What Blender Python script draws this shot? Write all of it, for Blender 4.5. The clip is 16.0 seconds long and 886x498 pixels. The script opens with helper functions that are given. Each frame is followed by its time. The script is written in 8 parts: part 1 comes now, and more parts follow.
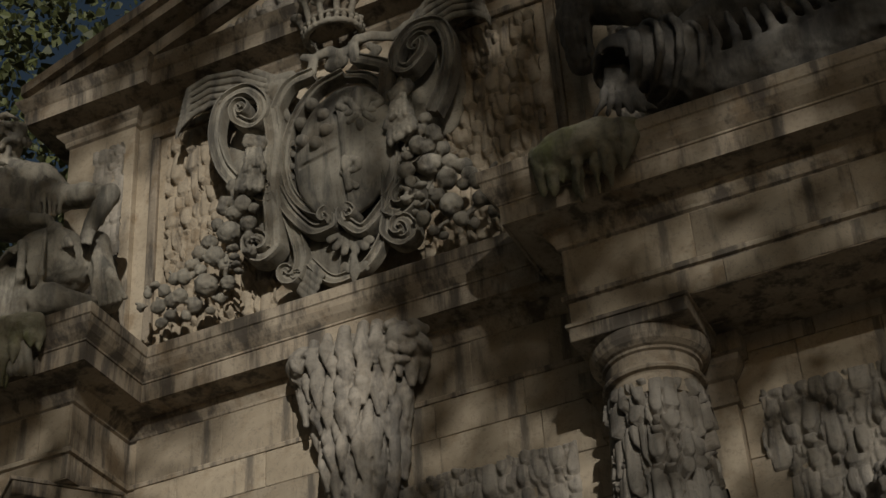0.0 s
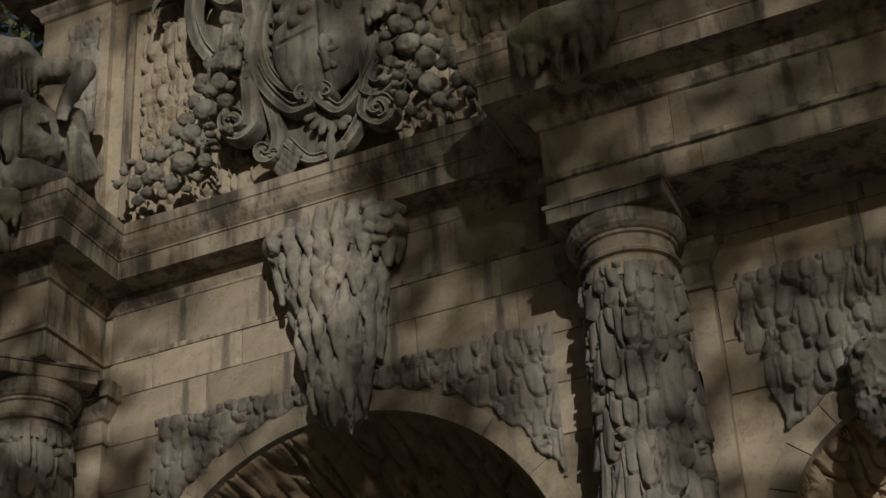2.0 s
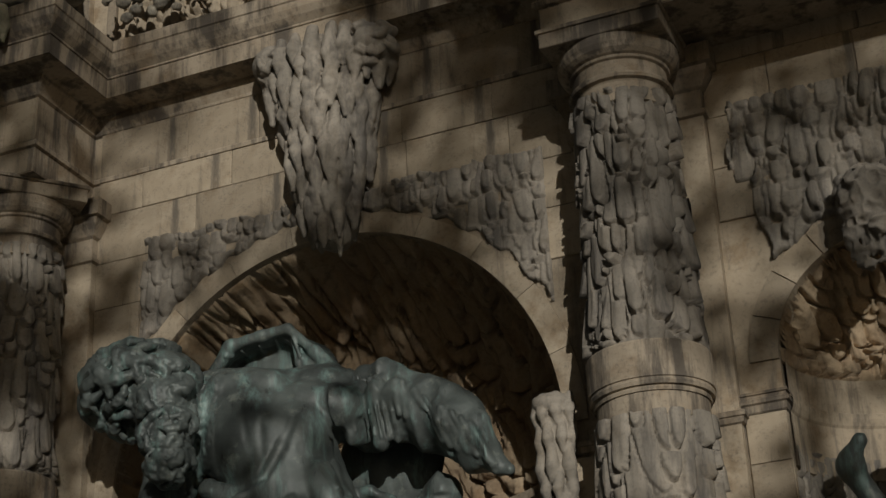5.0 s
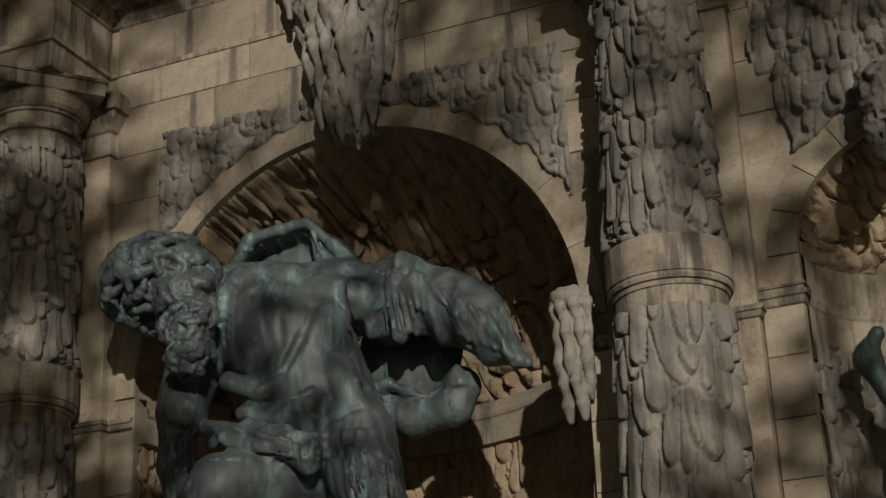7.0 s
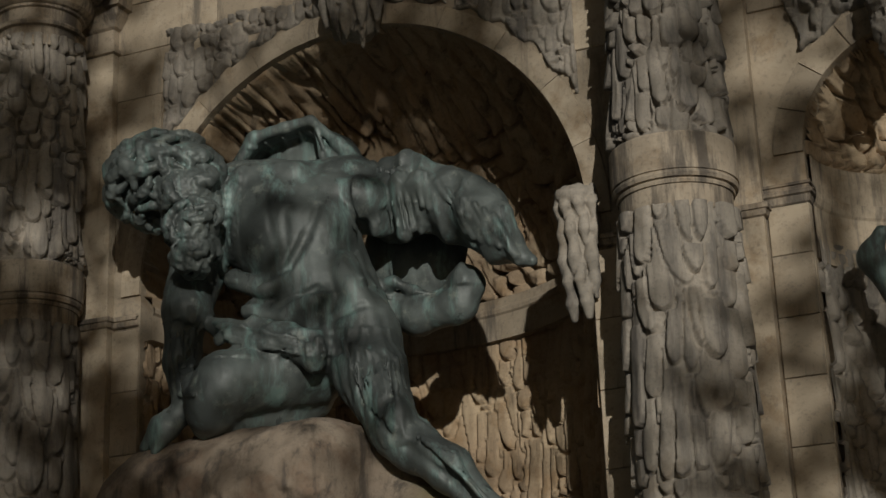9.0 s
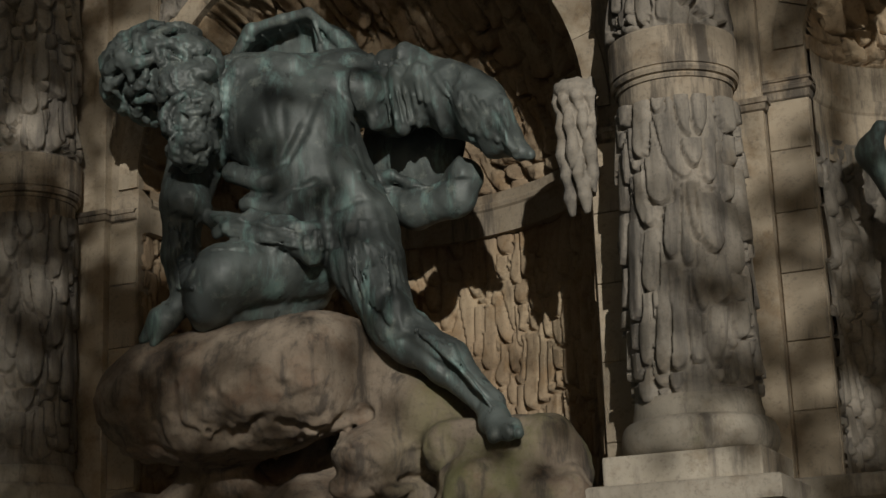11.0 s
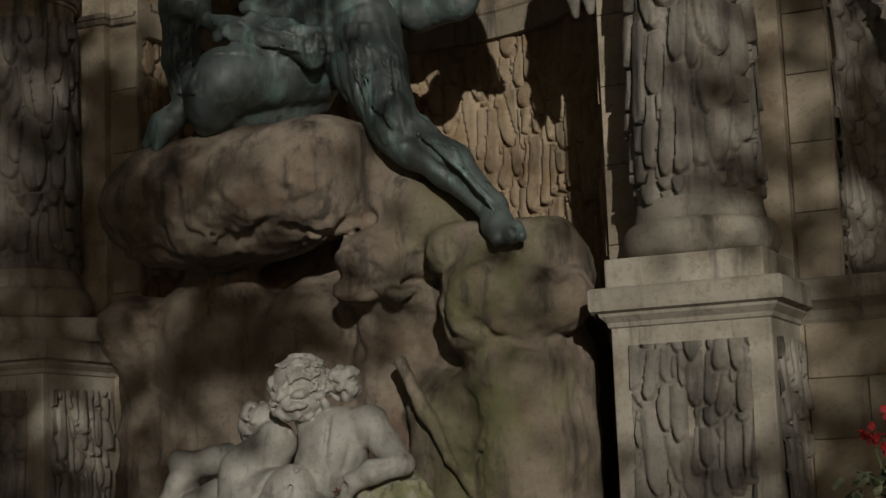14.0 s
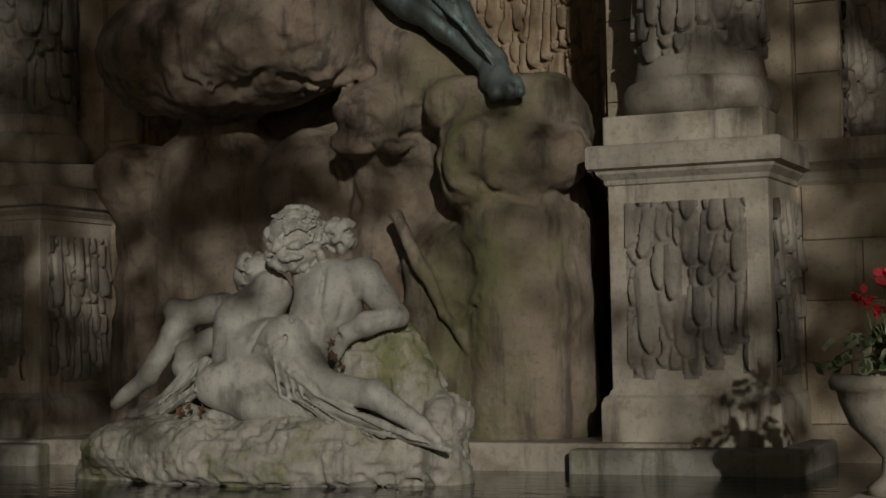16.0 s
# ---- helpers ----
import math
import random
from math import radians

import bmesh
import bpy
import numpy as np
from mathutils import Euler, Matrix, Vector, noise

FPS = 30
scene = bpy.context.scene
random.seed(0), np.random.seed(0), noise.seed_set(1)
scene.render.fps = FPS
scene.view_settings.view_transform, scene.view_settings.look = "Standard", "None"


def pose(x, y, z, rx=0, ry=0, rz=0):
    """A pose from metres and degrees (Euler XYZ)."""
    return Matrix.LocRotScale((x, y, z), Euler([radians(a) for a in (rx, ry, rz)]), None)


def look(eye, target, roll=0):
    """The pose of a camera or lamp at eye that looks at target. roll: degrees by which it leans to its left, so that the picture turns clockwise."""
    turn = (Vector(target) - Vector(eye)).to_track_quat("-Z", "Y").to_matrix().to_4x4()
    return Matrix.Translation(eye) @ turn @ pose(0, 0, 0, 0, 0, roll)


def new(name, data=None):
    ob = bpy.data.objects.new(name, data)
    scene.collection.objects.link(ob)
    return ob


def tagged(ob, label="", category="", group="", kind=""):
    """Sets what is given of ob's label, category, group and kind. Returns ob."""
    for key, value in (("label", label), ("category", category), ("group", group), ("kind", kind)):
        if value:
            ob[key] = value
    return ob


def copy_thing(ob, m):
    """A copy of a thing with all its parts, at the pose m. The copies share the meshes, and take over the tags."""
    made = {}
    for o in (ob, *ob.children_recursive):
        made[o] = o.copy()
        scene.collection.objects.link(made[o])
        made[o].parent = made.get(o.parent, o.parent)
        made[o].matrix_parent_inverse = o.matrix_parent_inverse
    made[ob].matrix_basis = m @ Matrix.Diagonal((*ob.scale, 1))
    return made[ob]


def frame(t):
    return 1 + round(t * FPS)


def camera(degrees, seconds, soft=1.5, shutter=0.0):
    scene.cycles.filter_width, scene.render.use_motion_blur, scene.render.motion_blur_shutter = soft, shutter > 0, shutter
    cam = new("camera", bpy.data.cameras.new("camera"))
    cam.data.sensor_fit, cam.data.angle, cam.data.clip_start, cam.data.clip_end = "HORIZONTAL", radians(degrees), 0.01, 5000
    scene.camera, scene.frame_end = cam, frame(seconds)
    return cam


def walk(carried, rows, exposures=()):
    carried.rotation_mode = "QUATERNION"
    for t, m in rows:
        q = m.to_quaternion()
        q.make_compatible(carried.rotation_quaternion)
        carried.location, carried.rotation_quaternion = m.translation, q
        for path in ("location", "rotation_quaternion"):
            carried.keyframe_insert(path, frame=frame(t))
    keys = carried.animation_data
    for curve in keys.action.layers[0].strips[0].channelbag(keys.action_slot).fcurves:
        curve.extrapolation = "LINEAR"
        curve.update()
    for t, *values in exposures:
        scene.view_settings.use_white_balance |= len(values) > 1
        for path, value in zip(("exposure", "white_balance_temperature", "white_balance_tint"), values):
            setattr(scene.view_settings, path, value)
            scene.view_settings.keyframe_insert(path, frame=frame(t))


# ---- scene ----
# ---- camera: one fixed stand beside the basin, tilting slowly down ----
cam = camera(29.29, 16.0)
EYE = (0.53, -0.908, 0.98)
# seconds, yaw to the left of the facade's normal, pitch, roll
TILTS = [
    (0.0, 22.836, 35.223, -4.04),
    (0.5, 22.637, 34.211, -4.215),
    (1.0, 22.48, 33.182, -4.153),
    (1.5, 22.35, 32.235, -3.969),
    (2.0, 22.235, 31.151, -3.726),
    (2.5, 22.069, 30.347, -3.606),
    (3.0, 22.135, 29.145, -3.329),
    (3.5, 22.118, 28.246, -3.137),
    (4.0, 22.143, 27.181, -2.936),
    (6.5, 22.739, 22.515, -2.626),
    (7.0, 23.096, 21.63, -2.501),
    (7.5, 23.179, 20.808, -2.452),
    (8.0, 23.311, 19.896, -2.318),
    (8.5, 23.345, 18.956, -2.294),
    (9.0, 23.416, 18.203, -2.287),
    (11.5, 23.542, 13.463, -2.138),
    (12.0, 23.631, 12.272, -2.236),
    (12.5, 23.629, 11.304, -2.314),
    (13.0, 23.609, 10.367, -2.446),
    (13.5, 23.747, 9.168, -2.405),
    (14.0, 23.831, 7.993, -2.294),
    (14.5, 23.816, 6.844, -2.076),
    (15.0, 23.872, 5.435, -1.695),
    (15.5, 23.857, 4.144, -1.416),
    (16.0, 23.871, 3.073, -1.125),
]


def aim(yaw, pitch, roll):
    return Matrix.Translation(EYE) @ pose(0, 0, 0, 0, 0, yaw) @ pose(0, 0, 0, 90 + pitch) @ pose(0, 0, 0, 0, 0, roll)


walk(cam, [(t, aim(yaw, pitch, roll)) for t, yaw, pitch, roll in TILTS],
     exposures=[(0.0, -1.15), (4.0, -1.2), (8.0, -1.05), (13.0, -1.25), (16.0, -1.6)])

# ---- light ----
SUN_AZ, SUN_EL = 29.0, 12.5        # degrees right of the facade's normal, above the horizon
sun_from = Vector((math.sin(radians(SUN_AZ)) * math.cos(radians(SUN_EL)), -math.cos(radians(SUN_AZ)) * math.cos(radians(SUN_EL)), math.sin(radians(SUN_EL))))
sun = new("sun", bpy.data.lights.new("sun", "SUN"))
sun.data.energy, sun.data.angle, sun.data.color = 5.0, radians(0.6), (1.0, 0.965, 0.895)
sun.matrix_world = look(sun_from * 60, (0, 0, 0))
world = bpy.data.worlds.new("world")
scene.world = world
world.use_nodes = True
wn = world.node_tree.nodes
sky = wn.new("ShaderNodeTexSky")
sky.sky_type, sky.sun_disc, sky.sun_elevation, sky.sun_rotation = "NISHITA", False, radians(SUN_EL), radians(180 - SUN_AZ)
sky.dust_density, sky.air_density = 1.5, 1.2
wn["Background"].inputs["Strength"].default_value = 0.034
world.node_tree.links.new(sky.outputs[0], wn["Background"].inputs["Color"])


# ---- materials ----
def nodes_of(name):
    m = bpy.data.materials.new(name)
    m.use_nodes = True
    nt = m.node_tree
    return m, nt, nt.nodes["Principled BSDF"]


def add(nt, kind, **values):
    n = nt.nodes.new(kind)
    for key, v in values.items():
        n.inputs[key].default_value = v
    return n


def tex(nt, scale, detail=6.0, rough=0.6, stretch=(1, 1, 1), kind="ShaderNodeTexNoise"):
    co, mp = nt.nodes.new("ShaderNodeTexCoord"), nt.nodes.new("ShaderNodeMapping")
    mp.inputs["Scale"].default_value = stretch
    nt.links.new(co.outputs["Object"], mp.inputs["Vector"])
    n = add(nt, kind, Scale=scale)
    if kind == "ShaderNodeTexNoise":
        n.inputs["Detail"].default_value, n.inputs["Roughness"].default_value = detail, rough
    nt.links.new(mp.outputs[0], n.inputs["Vector"])
    return n.outputs[0] if kind == "ShaderNodeTexNoise" else n.outputs["Distance"]


def ramp(nt, fac, lo, hi):
    r = add(nt, "ShaderNodeMapRange", **{"From Min": lo, "From Max": hi})
    r.interpolation_type = "SMOOTHSTEP"
    nt.links.new(fac, r.inputs["Value"])
    return r.outputs["Result"]


def mix(nt, fac, a, b):
    m = nt.nodes.new("ShaderNodeMix")
    m.data_type = "RGBA"
    nt.links.new(fac, m.inputs["Factor"])
    for sock, v in ((m.inputs[6], a), (m.inputs[7], b)):
        if isinstance(v, tuple):
            sock.default_value = (*v, 1)
        else:
            nt.links.new(v, sock)
    return m.outputs[2]


def scaled(nt, fac, k):
    m = nt.nodes.new("ShaderNodeMath")
    m.operation = "MULTIPLY"
    m.inputs[1].default_value = k
    nt.links.new(fac, m.inputs[0])
    return m.outputs[0]


def bump(nt, bsdf, parts):
    last = None
    for height, strength, dist in parts:
        b = add(nt, "ShaderNodeBump", Strength=strength, Distance=dist)
        nt.links.new(height, b.inputs["Height"])
        if last:
            nt.links.new(last, b.inputs["Normal"])
        last = b.outputs[0]
    nt.links.new(last, bsdf.inputs["Normal"])


def stone(name, base, pale, stain, soot, stain_at=(0.50, 0.68), soot_at=(0.52, 0.70), moss=None, moss_at=(0.55, 0.7), rough=0.88, relief=0.35, moss_from=None):
    """Weathered limestone: cloudy base, rusty stains, sooty runs from above, pores."""
    m, nt, b = nodes_of(name)
    col = mix(nt, ramp(nt, tex(nt, 1.7, 5), 0.35, 0.68), base, pale)
    col = mix(nt, scaled(nt, ramp(nt, tex(nt, 2.6, 7, 0.65), *stain_at), 0.75), col, stain)
    if moss:
        green = scaled(nt, ramp(nt, tex(nt, 1.3, 8, 0.7, (1, 1, 0.6)), *moss_at), 0.85)
        if moss_from:
            # algae thrive only towards the damp end of the rock
            co, xyz = nt.nodes.new("ShaderNodeTexCoord"), nt.nodes.new("ShaderNodeSeparateXYZ")
            nt.links.new(co.outputs["Object"], xyz.inputs[0])
            damp = nt.nodes.new("ShaderNodeMath")
            damp.operation = "MULTIPLY"
            nt.links.new(green, damp.inputs[0])
            nt.links.new(ramp(nt, xyz.outputs["X"], *moss_from), damp.inputs[1])
            green = damp.outputs[0]
        col = mix(nt, green, col, moss)
    col = mix(nt, scaled(nt, ramp(nt, tex(nt, 3.2, 7, 0.65, (1.6, 1.6, 0.22)), *soot_at), 0.8), col, soot)
    grain = tex(nt, 26.0, 6, 0.75)
    col = mix(nt, scaled(nt, ramp(nt, grain, 0.48, 0.72), 0.45), col, soot)
    info = nt.nodes.new("ShaderNodeObjectInfo")
    hsv = nt.nodes.new("ShaderNodeHueSaturation")
    nt.links.new(col, hsv.inputs["Color"])
    val = add(nt, "ShaderNodeMapRange", **{"To Min": 0.82, "To Max": 1.15})
    nt.links.new(info.outputs["Random"], val.inputs["Value"])
    nt.links.new(val.outputs["Result"], hsv.inputs["Value"])
    nt.links.new(hsv.outputs[0], b.inputs["Base Color"])
    b.inputs["Roughness"].default_value = rough
    bump(nt, b, [(tex(nt, 7, 6, 0.65), relief, 0.02), (grain, relief, 0.006), (tex(nt, 90, 3), relief * 0.6, 0.002)])
    return m


ASHLAR = stone("ashlar", (0.33, 0.27, 0.192), (0.43, 0.36, 0.265), (0.21, 0.148, 0.085), (0.09, 0.078, 0.064))
TRIM = stone("moulded_stone", (0.30, 0.245, 0.178), (0.40, 0.335, 0.25), (0.20, 0.142, 0.084), (0.05, 0.043, 0.037), soot_at=(0.45, 0.62))
DRIP = stone("carved_stone", (0.235, 0.21, 0.172), (0.345, 0.305, 0.25), (0.18, 0.148, 0.108), (0.08, 0.073, 0.065), soot_at=(0.46, 0.68), relief=0.6)
OCHRE = stone("niche_stone", (0.34, 0.25, 0.16), (0.43, 0.335, 0.22), (0.25, 0.16, 0.08), (0.10, 0.075, 0.05), relief=0.6)
SCULPT = stone("sculpted_stone", (0.215, 0.195, 0.155), (0.31, 0.28, 0.222), (0.16, 0.132, 0.095), (0.065, 0.06, 0.052), soot_at=(0.46, 0.66), relief=0.5)
PEDESTAL = stone("pedestal_stone", (0.34, 0.30, 0.235), (0.46, 0.41, 0.33), (0.24, 0.19, 0.13), (0.11, 0.095, 0.08), moss=(0.13, 0.14, 0.065), moss_at=(0.6, 0.75))
ROCK = stone("grotto_rock", (0.185, 0.145, 0.105), (0.26, 0.212, 0.160), (0.140, 0.088, 0.056), (0.055, 0.046, 0.038), stain_at=(0.48, 0.68), soot_at=(0.50, 0.66), moss=(0.125, 0.125, 0.050), moss_at=(0.38, 0.60), relief=1.0, moss_from=(-5.0, -4.2))
MARBLE = stone("old_marble", (0.275, 0.262, 0.225), (0.375, 0.355, 0.31), (0.18, 0.166, 0.128), (0.085, 0.079, 0.066), stain_at=(0.48, 0.68), soot_at=(0.50, 0.70), rough=0.65, relief=0.25)
BASE = stone("wet_marble", (0.33, 0.31, 0.26), (0.42, 0.39, 0.33), (0.20, 0.19, 0.11), (0.10, 0.095, 0.075), moss=(0.17, 0.175, 0.055), moss_at=(0.5, 0.64), relief=0.7)


def bronze_material():
    m, nt, b = nodes_of("bronze_patina")
    run = tex(nt, 3.4, 8, 0.7, (1.6, 1.6, 0.34))
    col = mix(nt, ramp(nt, tex(nt, 1.6, 6), 0.36, 0.64), (0.055, 0.064, 0.061), (0.13, 0.152, 0.142))
    col = mix(nt, scaled(nt, ramp(nt, run, 0.50, 0.68), 0.7), col, (0.19, 0.30, 0.275))
    col = mix(nt, scaled(nt, ramp(nt, tex(nt, 6.0, 7, 0.7), 0.55, 0.70), 0.4), col, (0.30, 0.33, 0.28))
    col = mix(nt, scaled(nt, ramp(nt, tex(nt, 5.0, 7, 0.7, (2.2, 2.2, 0.16)), 0.60, 0.66), 0.6), col, (0.016, 0.018, 0.017))
    nt.links.new(col, b.inputs["Base Color"])
    b.inputs["Metallic"].default_value = 0.2
    b.inputs["Roughness"].default_value = 0.55
    bump(nt, b, [(tex(nt, 9, 6), 0.25, 0.02), (tex(nt, 45, 4), 0.3, 0.004)])
    return m


BRONZE = bronze_material()


def plain(name, rgb, rough=0.7, vary=0.35, scale=20.0):
    m, nt, b = nodes_of(name)
    geo = nt.nodes.new("ShaderNodeNewGeometry")
    dark = tuple(c * (1 - vary) for c in rgb)
    col = mix(nt, geo.outputs["Random Per Island"], dark, tuple(min(1, c * (1 + vary)) for c in rgb))
    col = mix(nt, scaled(nt, tex(nt, scale, 4), 0.4), col, dark)
    nt.links.new(col, b.inputs["Base Color"])
    b.inputs["Roughness"].default_value = rough
    return m


def water_material():
    m, nt, b = nodes_of("water")
    b.inputs["Base Color"].default_value = (0.012, 0.013, 0.009, 1)
    b.inputs["Roughness"].default_value = 0.06
    b.inputs["IOR"].default_value = 1.33
    bump(nt, b, [(tex(nt, 3.5, 3, 0.5, (1, 2.2, 1)), 0.12, 0.05)])
    return m


WATER = water_material()
LEAF = plain("leaf", (0.075, 0.085, 0.028), 0.6, 0.5)
BARK = plain("bark", (0.10, 0.085, 0.065), 0.9)
GRAVEL = plain("gravel", (0.34, 0.30, 0.24), 0.95, 0.3, 40)
PETAL = plain("petal", (0.62, 0.05, 0.055), 0.55, 0.3)
STEM = plain("stem", (0.10, 0.13, 0.04), 0.6)
VARIEGATED = plain("variegated_leaf", (0.09, 0.13, 0.055), 0.5, 0.4)
LEAF_EDGE = plain("leaf_edge", (0.30, 0.31, 0.19), 0.55, 0.2)
DEAD_LEAF = plain("dead_leaf", (0.11, 0.052, 0.026), 0.8, 0.4)


# ---- mesh helpers ----
def mesh_of(name, verts, faces, mat, smooth=True):
    me = bpy.data.meshes.new(name)
    me.from_pydata(verts, [], faces)
    me.materials.append(mat)
    if smooth:
        me.polygons.foreach_set("use_smooth", [True] * len(me.polygons))
    me.update()
    return me


def place(name, me, parent=None, label="", at=None):
    ob = new(name, me)
    if parent is not None:
        ob.parent = parent
    if at is not None:
        ob.matrix_basis = at
    return tagged(ob, label) if label else ob


def part(name, bm, mat, parent=None, label="", smooth=False):
    me = bpy.data.meshes.new(name)
    bmesh.ops.recalc_face_normals(bm, faces=bm.faces)
    bm.to_mesh(me)
    bm.free()
    me.materials.append(mat)
    if smooth:
        me.polygons.foreach_set("use_smooth", [True] * len(me.polygons))
    return place(name, me, parent, label)


def thing(name, at, label, category, group=""):
    ob = new(name)
    ob.location = at
    ob.empty_display_size = 0.2
    return tagged(ob, label, category, group)


def box(lo, hi, bevel=0.01, bm=None):
    bm = bm or bmesh.new()
    made = bmesh.ops.create_cube(bm, size=1.0)["verts"]
    size, mid = [h - l for l, h in zip(lo, hi)], [(h + l) / 2 for l, h in zip(lo, hi)]
    for v in made:
        v.co = Vector([c * s + m for c, s, m in zip(v.co, size, mid)])
    if bevel:
        edges = list({e for v in made for e in v.link_edges})
        bmesh.ops.bevel(bm, geom=edges, offset=bevel, segments=2, affect="EDGES", profile=0.5)
    return bm


def sweep(profile, path, closed=False):
    """A moulding: profile points (out, z) carried along a plan path; outwards is to the right of the way."""
    bm = bmesh.new()
    n, rings = len(path), []
    for i, p in enumerate(path):
        p = Vector(p)
        before = (p - Vector(path[i - 1])).normalized() if i or closed else None
        after = (Vector(path[(i + 1) % n]) - p).normalized() if i < n - 1 or closed else None
        a, c = before or after, after or before
        na, nc = Vector((a.y, -a.x)), Vector((c.y, -c.x))
        m = (na + nc) / max(0.2, 1 + na.dot(nc))
        rings.append([bm.verts.new((p.x + m.x * o, p.y + m.y * o, z)) for o, z in profile])
    for i in range(n if closed else n - 1):
        r, s = rings[i], rings[(i + 1) % n]
        for j in range(len(profile) - 1):
            bm.faces.new((r[j], s[j], s[j + 1], r[j + 1]))
    return bm


def lathe(profile, seg=48, at=(0, 0)):
    bm = bmesh.new()
    rings = [[bm.verts.new((at[0] + r * math.cos(k * math.tau / seg), at[1] + r * math.sin(k * math.tau / seg), z)) for k in range(seg)] for r, z in profile]
    for r, s in zip(rings, rings[1:]):
        for k in range(seg):
            bm.faces.new((r[k], r[(k + 1) % seg], s[(k + 1) % seg], s[k]))
    bm.faces.new(rings[0][::-1])
    bm.faces.new(rings[-1])
    return bm


def plate(outline, y0, y1):
    """An outline (x, z) pulled from y0 to y1."""
    bm = bmesh.new()
    a, b = [[bm.verts.new((x, y, z)) for x, z in outline] for y in (y0, y1)]
    bm.faces.new(a)
    bm.faces.new(b[::-1])
    for i in range(len(outline)):
        j = (i + 1) % len(outline)
        bm.faces.new((a[i], b[i], b[j], a[j]))
    return bm


def lattice(P, cell, seed):
    """Smooth value noise, -1 to 1, at the places P."""
    rng = np.random.default_rng(seed)
    T = rng.uniform(-1, 1, (32, 32, 32))
    Q = P / cell
    I = np.floor(Q).astype(int)
    F = Q - I
    F = F * F * (3 - 2 * F)
    out = 0
    for dx in (0, 1):
        for dy in (0, 1):
            for dz in (0, 1):
                wgt = (F[..., 0] if dx else 1 - F[..., 0]) * (F[..., 1] if dy else 1 - F[..., 1]) * (F[..., 2] if dz else 1 - F[..., 2])
                out = out + wgt * T[(I[..., 0] + dx) % 32, (I[..., 1] + dy) % 32, (I[..., 2] + dz) % 32]
    return out


def drops(width, height, step, w, l, thick, seed, wrap=False, lean=0.0, ragged=0.0, pitch=0.5):
    """Height field of hanging, overlapping stone drops on a sheet width x height; z runs up."""
    rng = np.random.default_rng(seed)
    nu, nv = int(width / step) + 1, int(height / step) + 1
    U, V = np.meshgrid(np.linspace(0, width, nu), np.linspace(0, height, nv))
    H = np.zeros_like(U)
    row, v = 0, -l * 0.1
    while v < height:
        u = (row % 2) * w * 0.45
        while u < width + w * 0.4:
            wi, li, ti = w * rng.uniform(0.7, 1.45), l * rng.uniform(0.65, 1.6), thick * rng.uniform(0.4, 1.15)
            cu, vb, sl = u + rng.normal(0, w * 0.22), max(v + rng.normal(0, l * 0.30), ragged * rng.uniform(0, l * 0.5)), rng.normal(lean, 0.10)
            for off in ((-width, 0, width) if wrap else (0,)):
                i0, i1 = np.searchsorted(U[0], (cu + off - wi, cu + off + wi))
                j0, j1 = np.searchsorted(V[:, 0], (vb - 0.07 * li, vb + li))
                if i0 >= i1 or j0 >= j1:
                    continue
                s = (V[j0:j1, i0:i1] - vb) / li
                a = (U[j0:j1, i0:i1] - cu - off - sl * (s - 0.2) * li) / (wi / 2)
                hw = np.where(s < 0.2, np.sqrt(np.clip(1 - ((0.2 - s) / 0.2) ** 2, 0, 1)), 1 - 0.3 * (s - 0.2))
                q = np.where(s < 0, 0, np.clip(1 - (a / np.maximum(hw, 1e-3)) ** 2, 0, 1))
                h = np.where(s < 0, 0, ti * (1.0 - 0.66 * np.clip(s, 0, 1)) * (0.45 + 0.55 * np.clip(q, 0, 1) ** 0.42))
                # an open crevice round the lower half of each drop
                wide = np.where(s < 0.1, np.sqrt(np.clip(1 - ((0.1 - s) / 0.2) ** 2, 0, 1)), hw)
                rim = (np.abs(a) < wide + 0.030 / wi) & (s > -0.03) & (s < 0.62)
                H[j0:j1, i0:i1] = np.where(q > 0, h, np.where(rim, np.minimum(H[j0:j1, i0:i1], -0.55 * ti), H[j0:j1, i0:i1]))
            u += w * rng.uniform(0.7, 1.0)
        v += l * pitch
        row += 1
    # weathering: shallow lumps and upright runnels
    Q = np.stack([U, V * 0.45, 0 * U], -1)
    H = np.where(H > 0, H + thick * (0.14 * lattice(Q, 0.11, seed) + 0.09 * lattice(Q * (1, 0.5, 1), 0.035, seed + 3)), H)
    return U, V, H


def sheet(name, P, mat, keep=None, wrap=False):
    """A grid of places (rows, columns, 3) as a smooth mesh; keep: which cells to build."""
    nv, nu = P.shape[:2]
    idx = np.arange(nv * nu).reshape(nv, nu)
    q = np.stack([idx[:-1, :-1], idx[:-1, 1:], idx[1:, 1:], idx[1:, :-1]], -1)
    if keep is not None:
        q = q[keep]
    q = q.reshape(-1, 4)
    used, inv = np.unique(q, return_inverse=True)
    return mesh_of(name, P.reshape(-1, 3)[used].tolist(), inv.reshape(-1, 4).tolist(), mat)


def drop_panel(name, lo, width, height, mat, w, l, thick, seed, along=(1, 0), out=(0, -1), inside=None, step=0.013, ragged=0.3, parent=None, label="", back=0.0, lean=0.0):
    """Stone drops carved on a flat field whose lower corner is lo."""
    U, V, H = drops(width, height, step, w, l, thick, seed, ragged=ragged, lean=lean)
    on = H != 0
    if inside is not None:
        on &= inside(U, V)
    H = np.where(on, np.maximum(H, 0.003), -0.012) + back
    P = np.stack([lo[0] + along[0] * U + out[0] * H, lo[1] + along[1] * U + out[1] * H, lo[2] + V], -1)
    keep = on[:-1, :-1] | on[1:, :-1] | on[:-1, 1:] | on[1:, 1:]
    return place(name, sheet(name, P, mat, keep), parent, label)


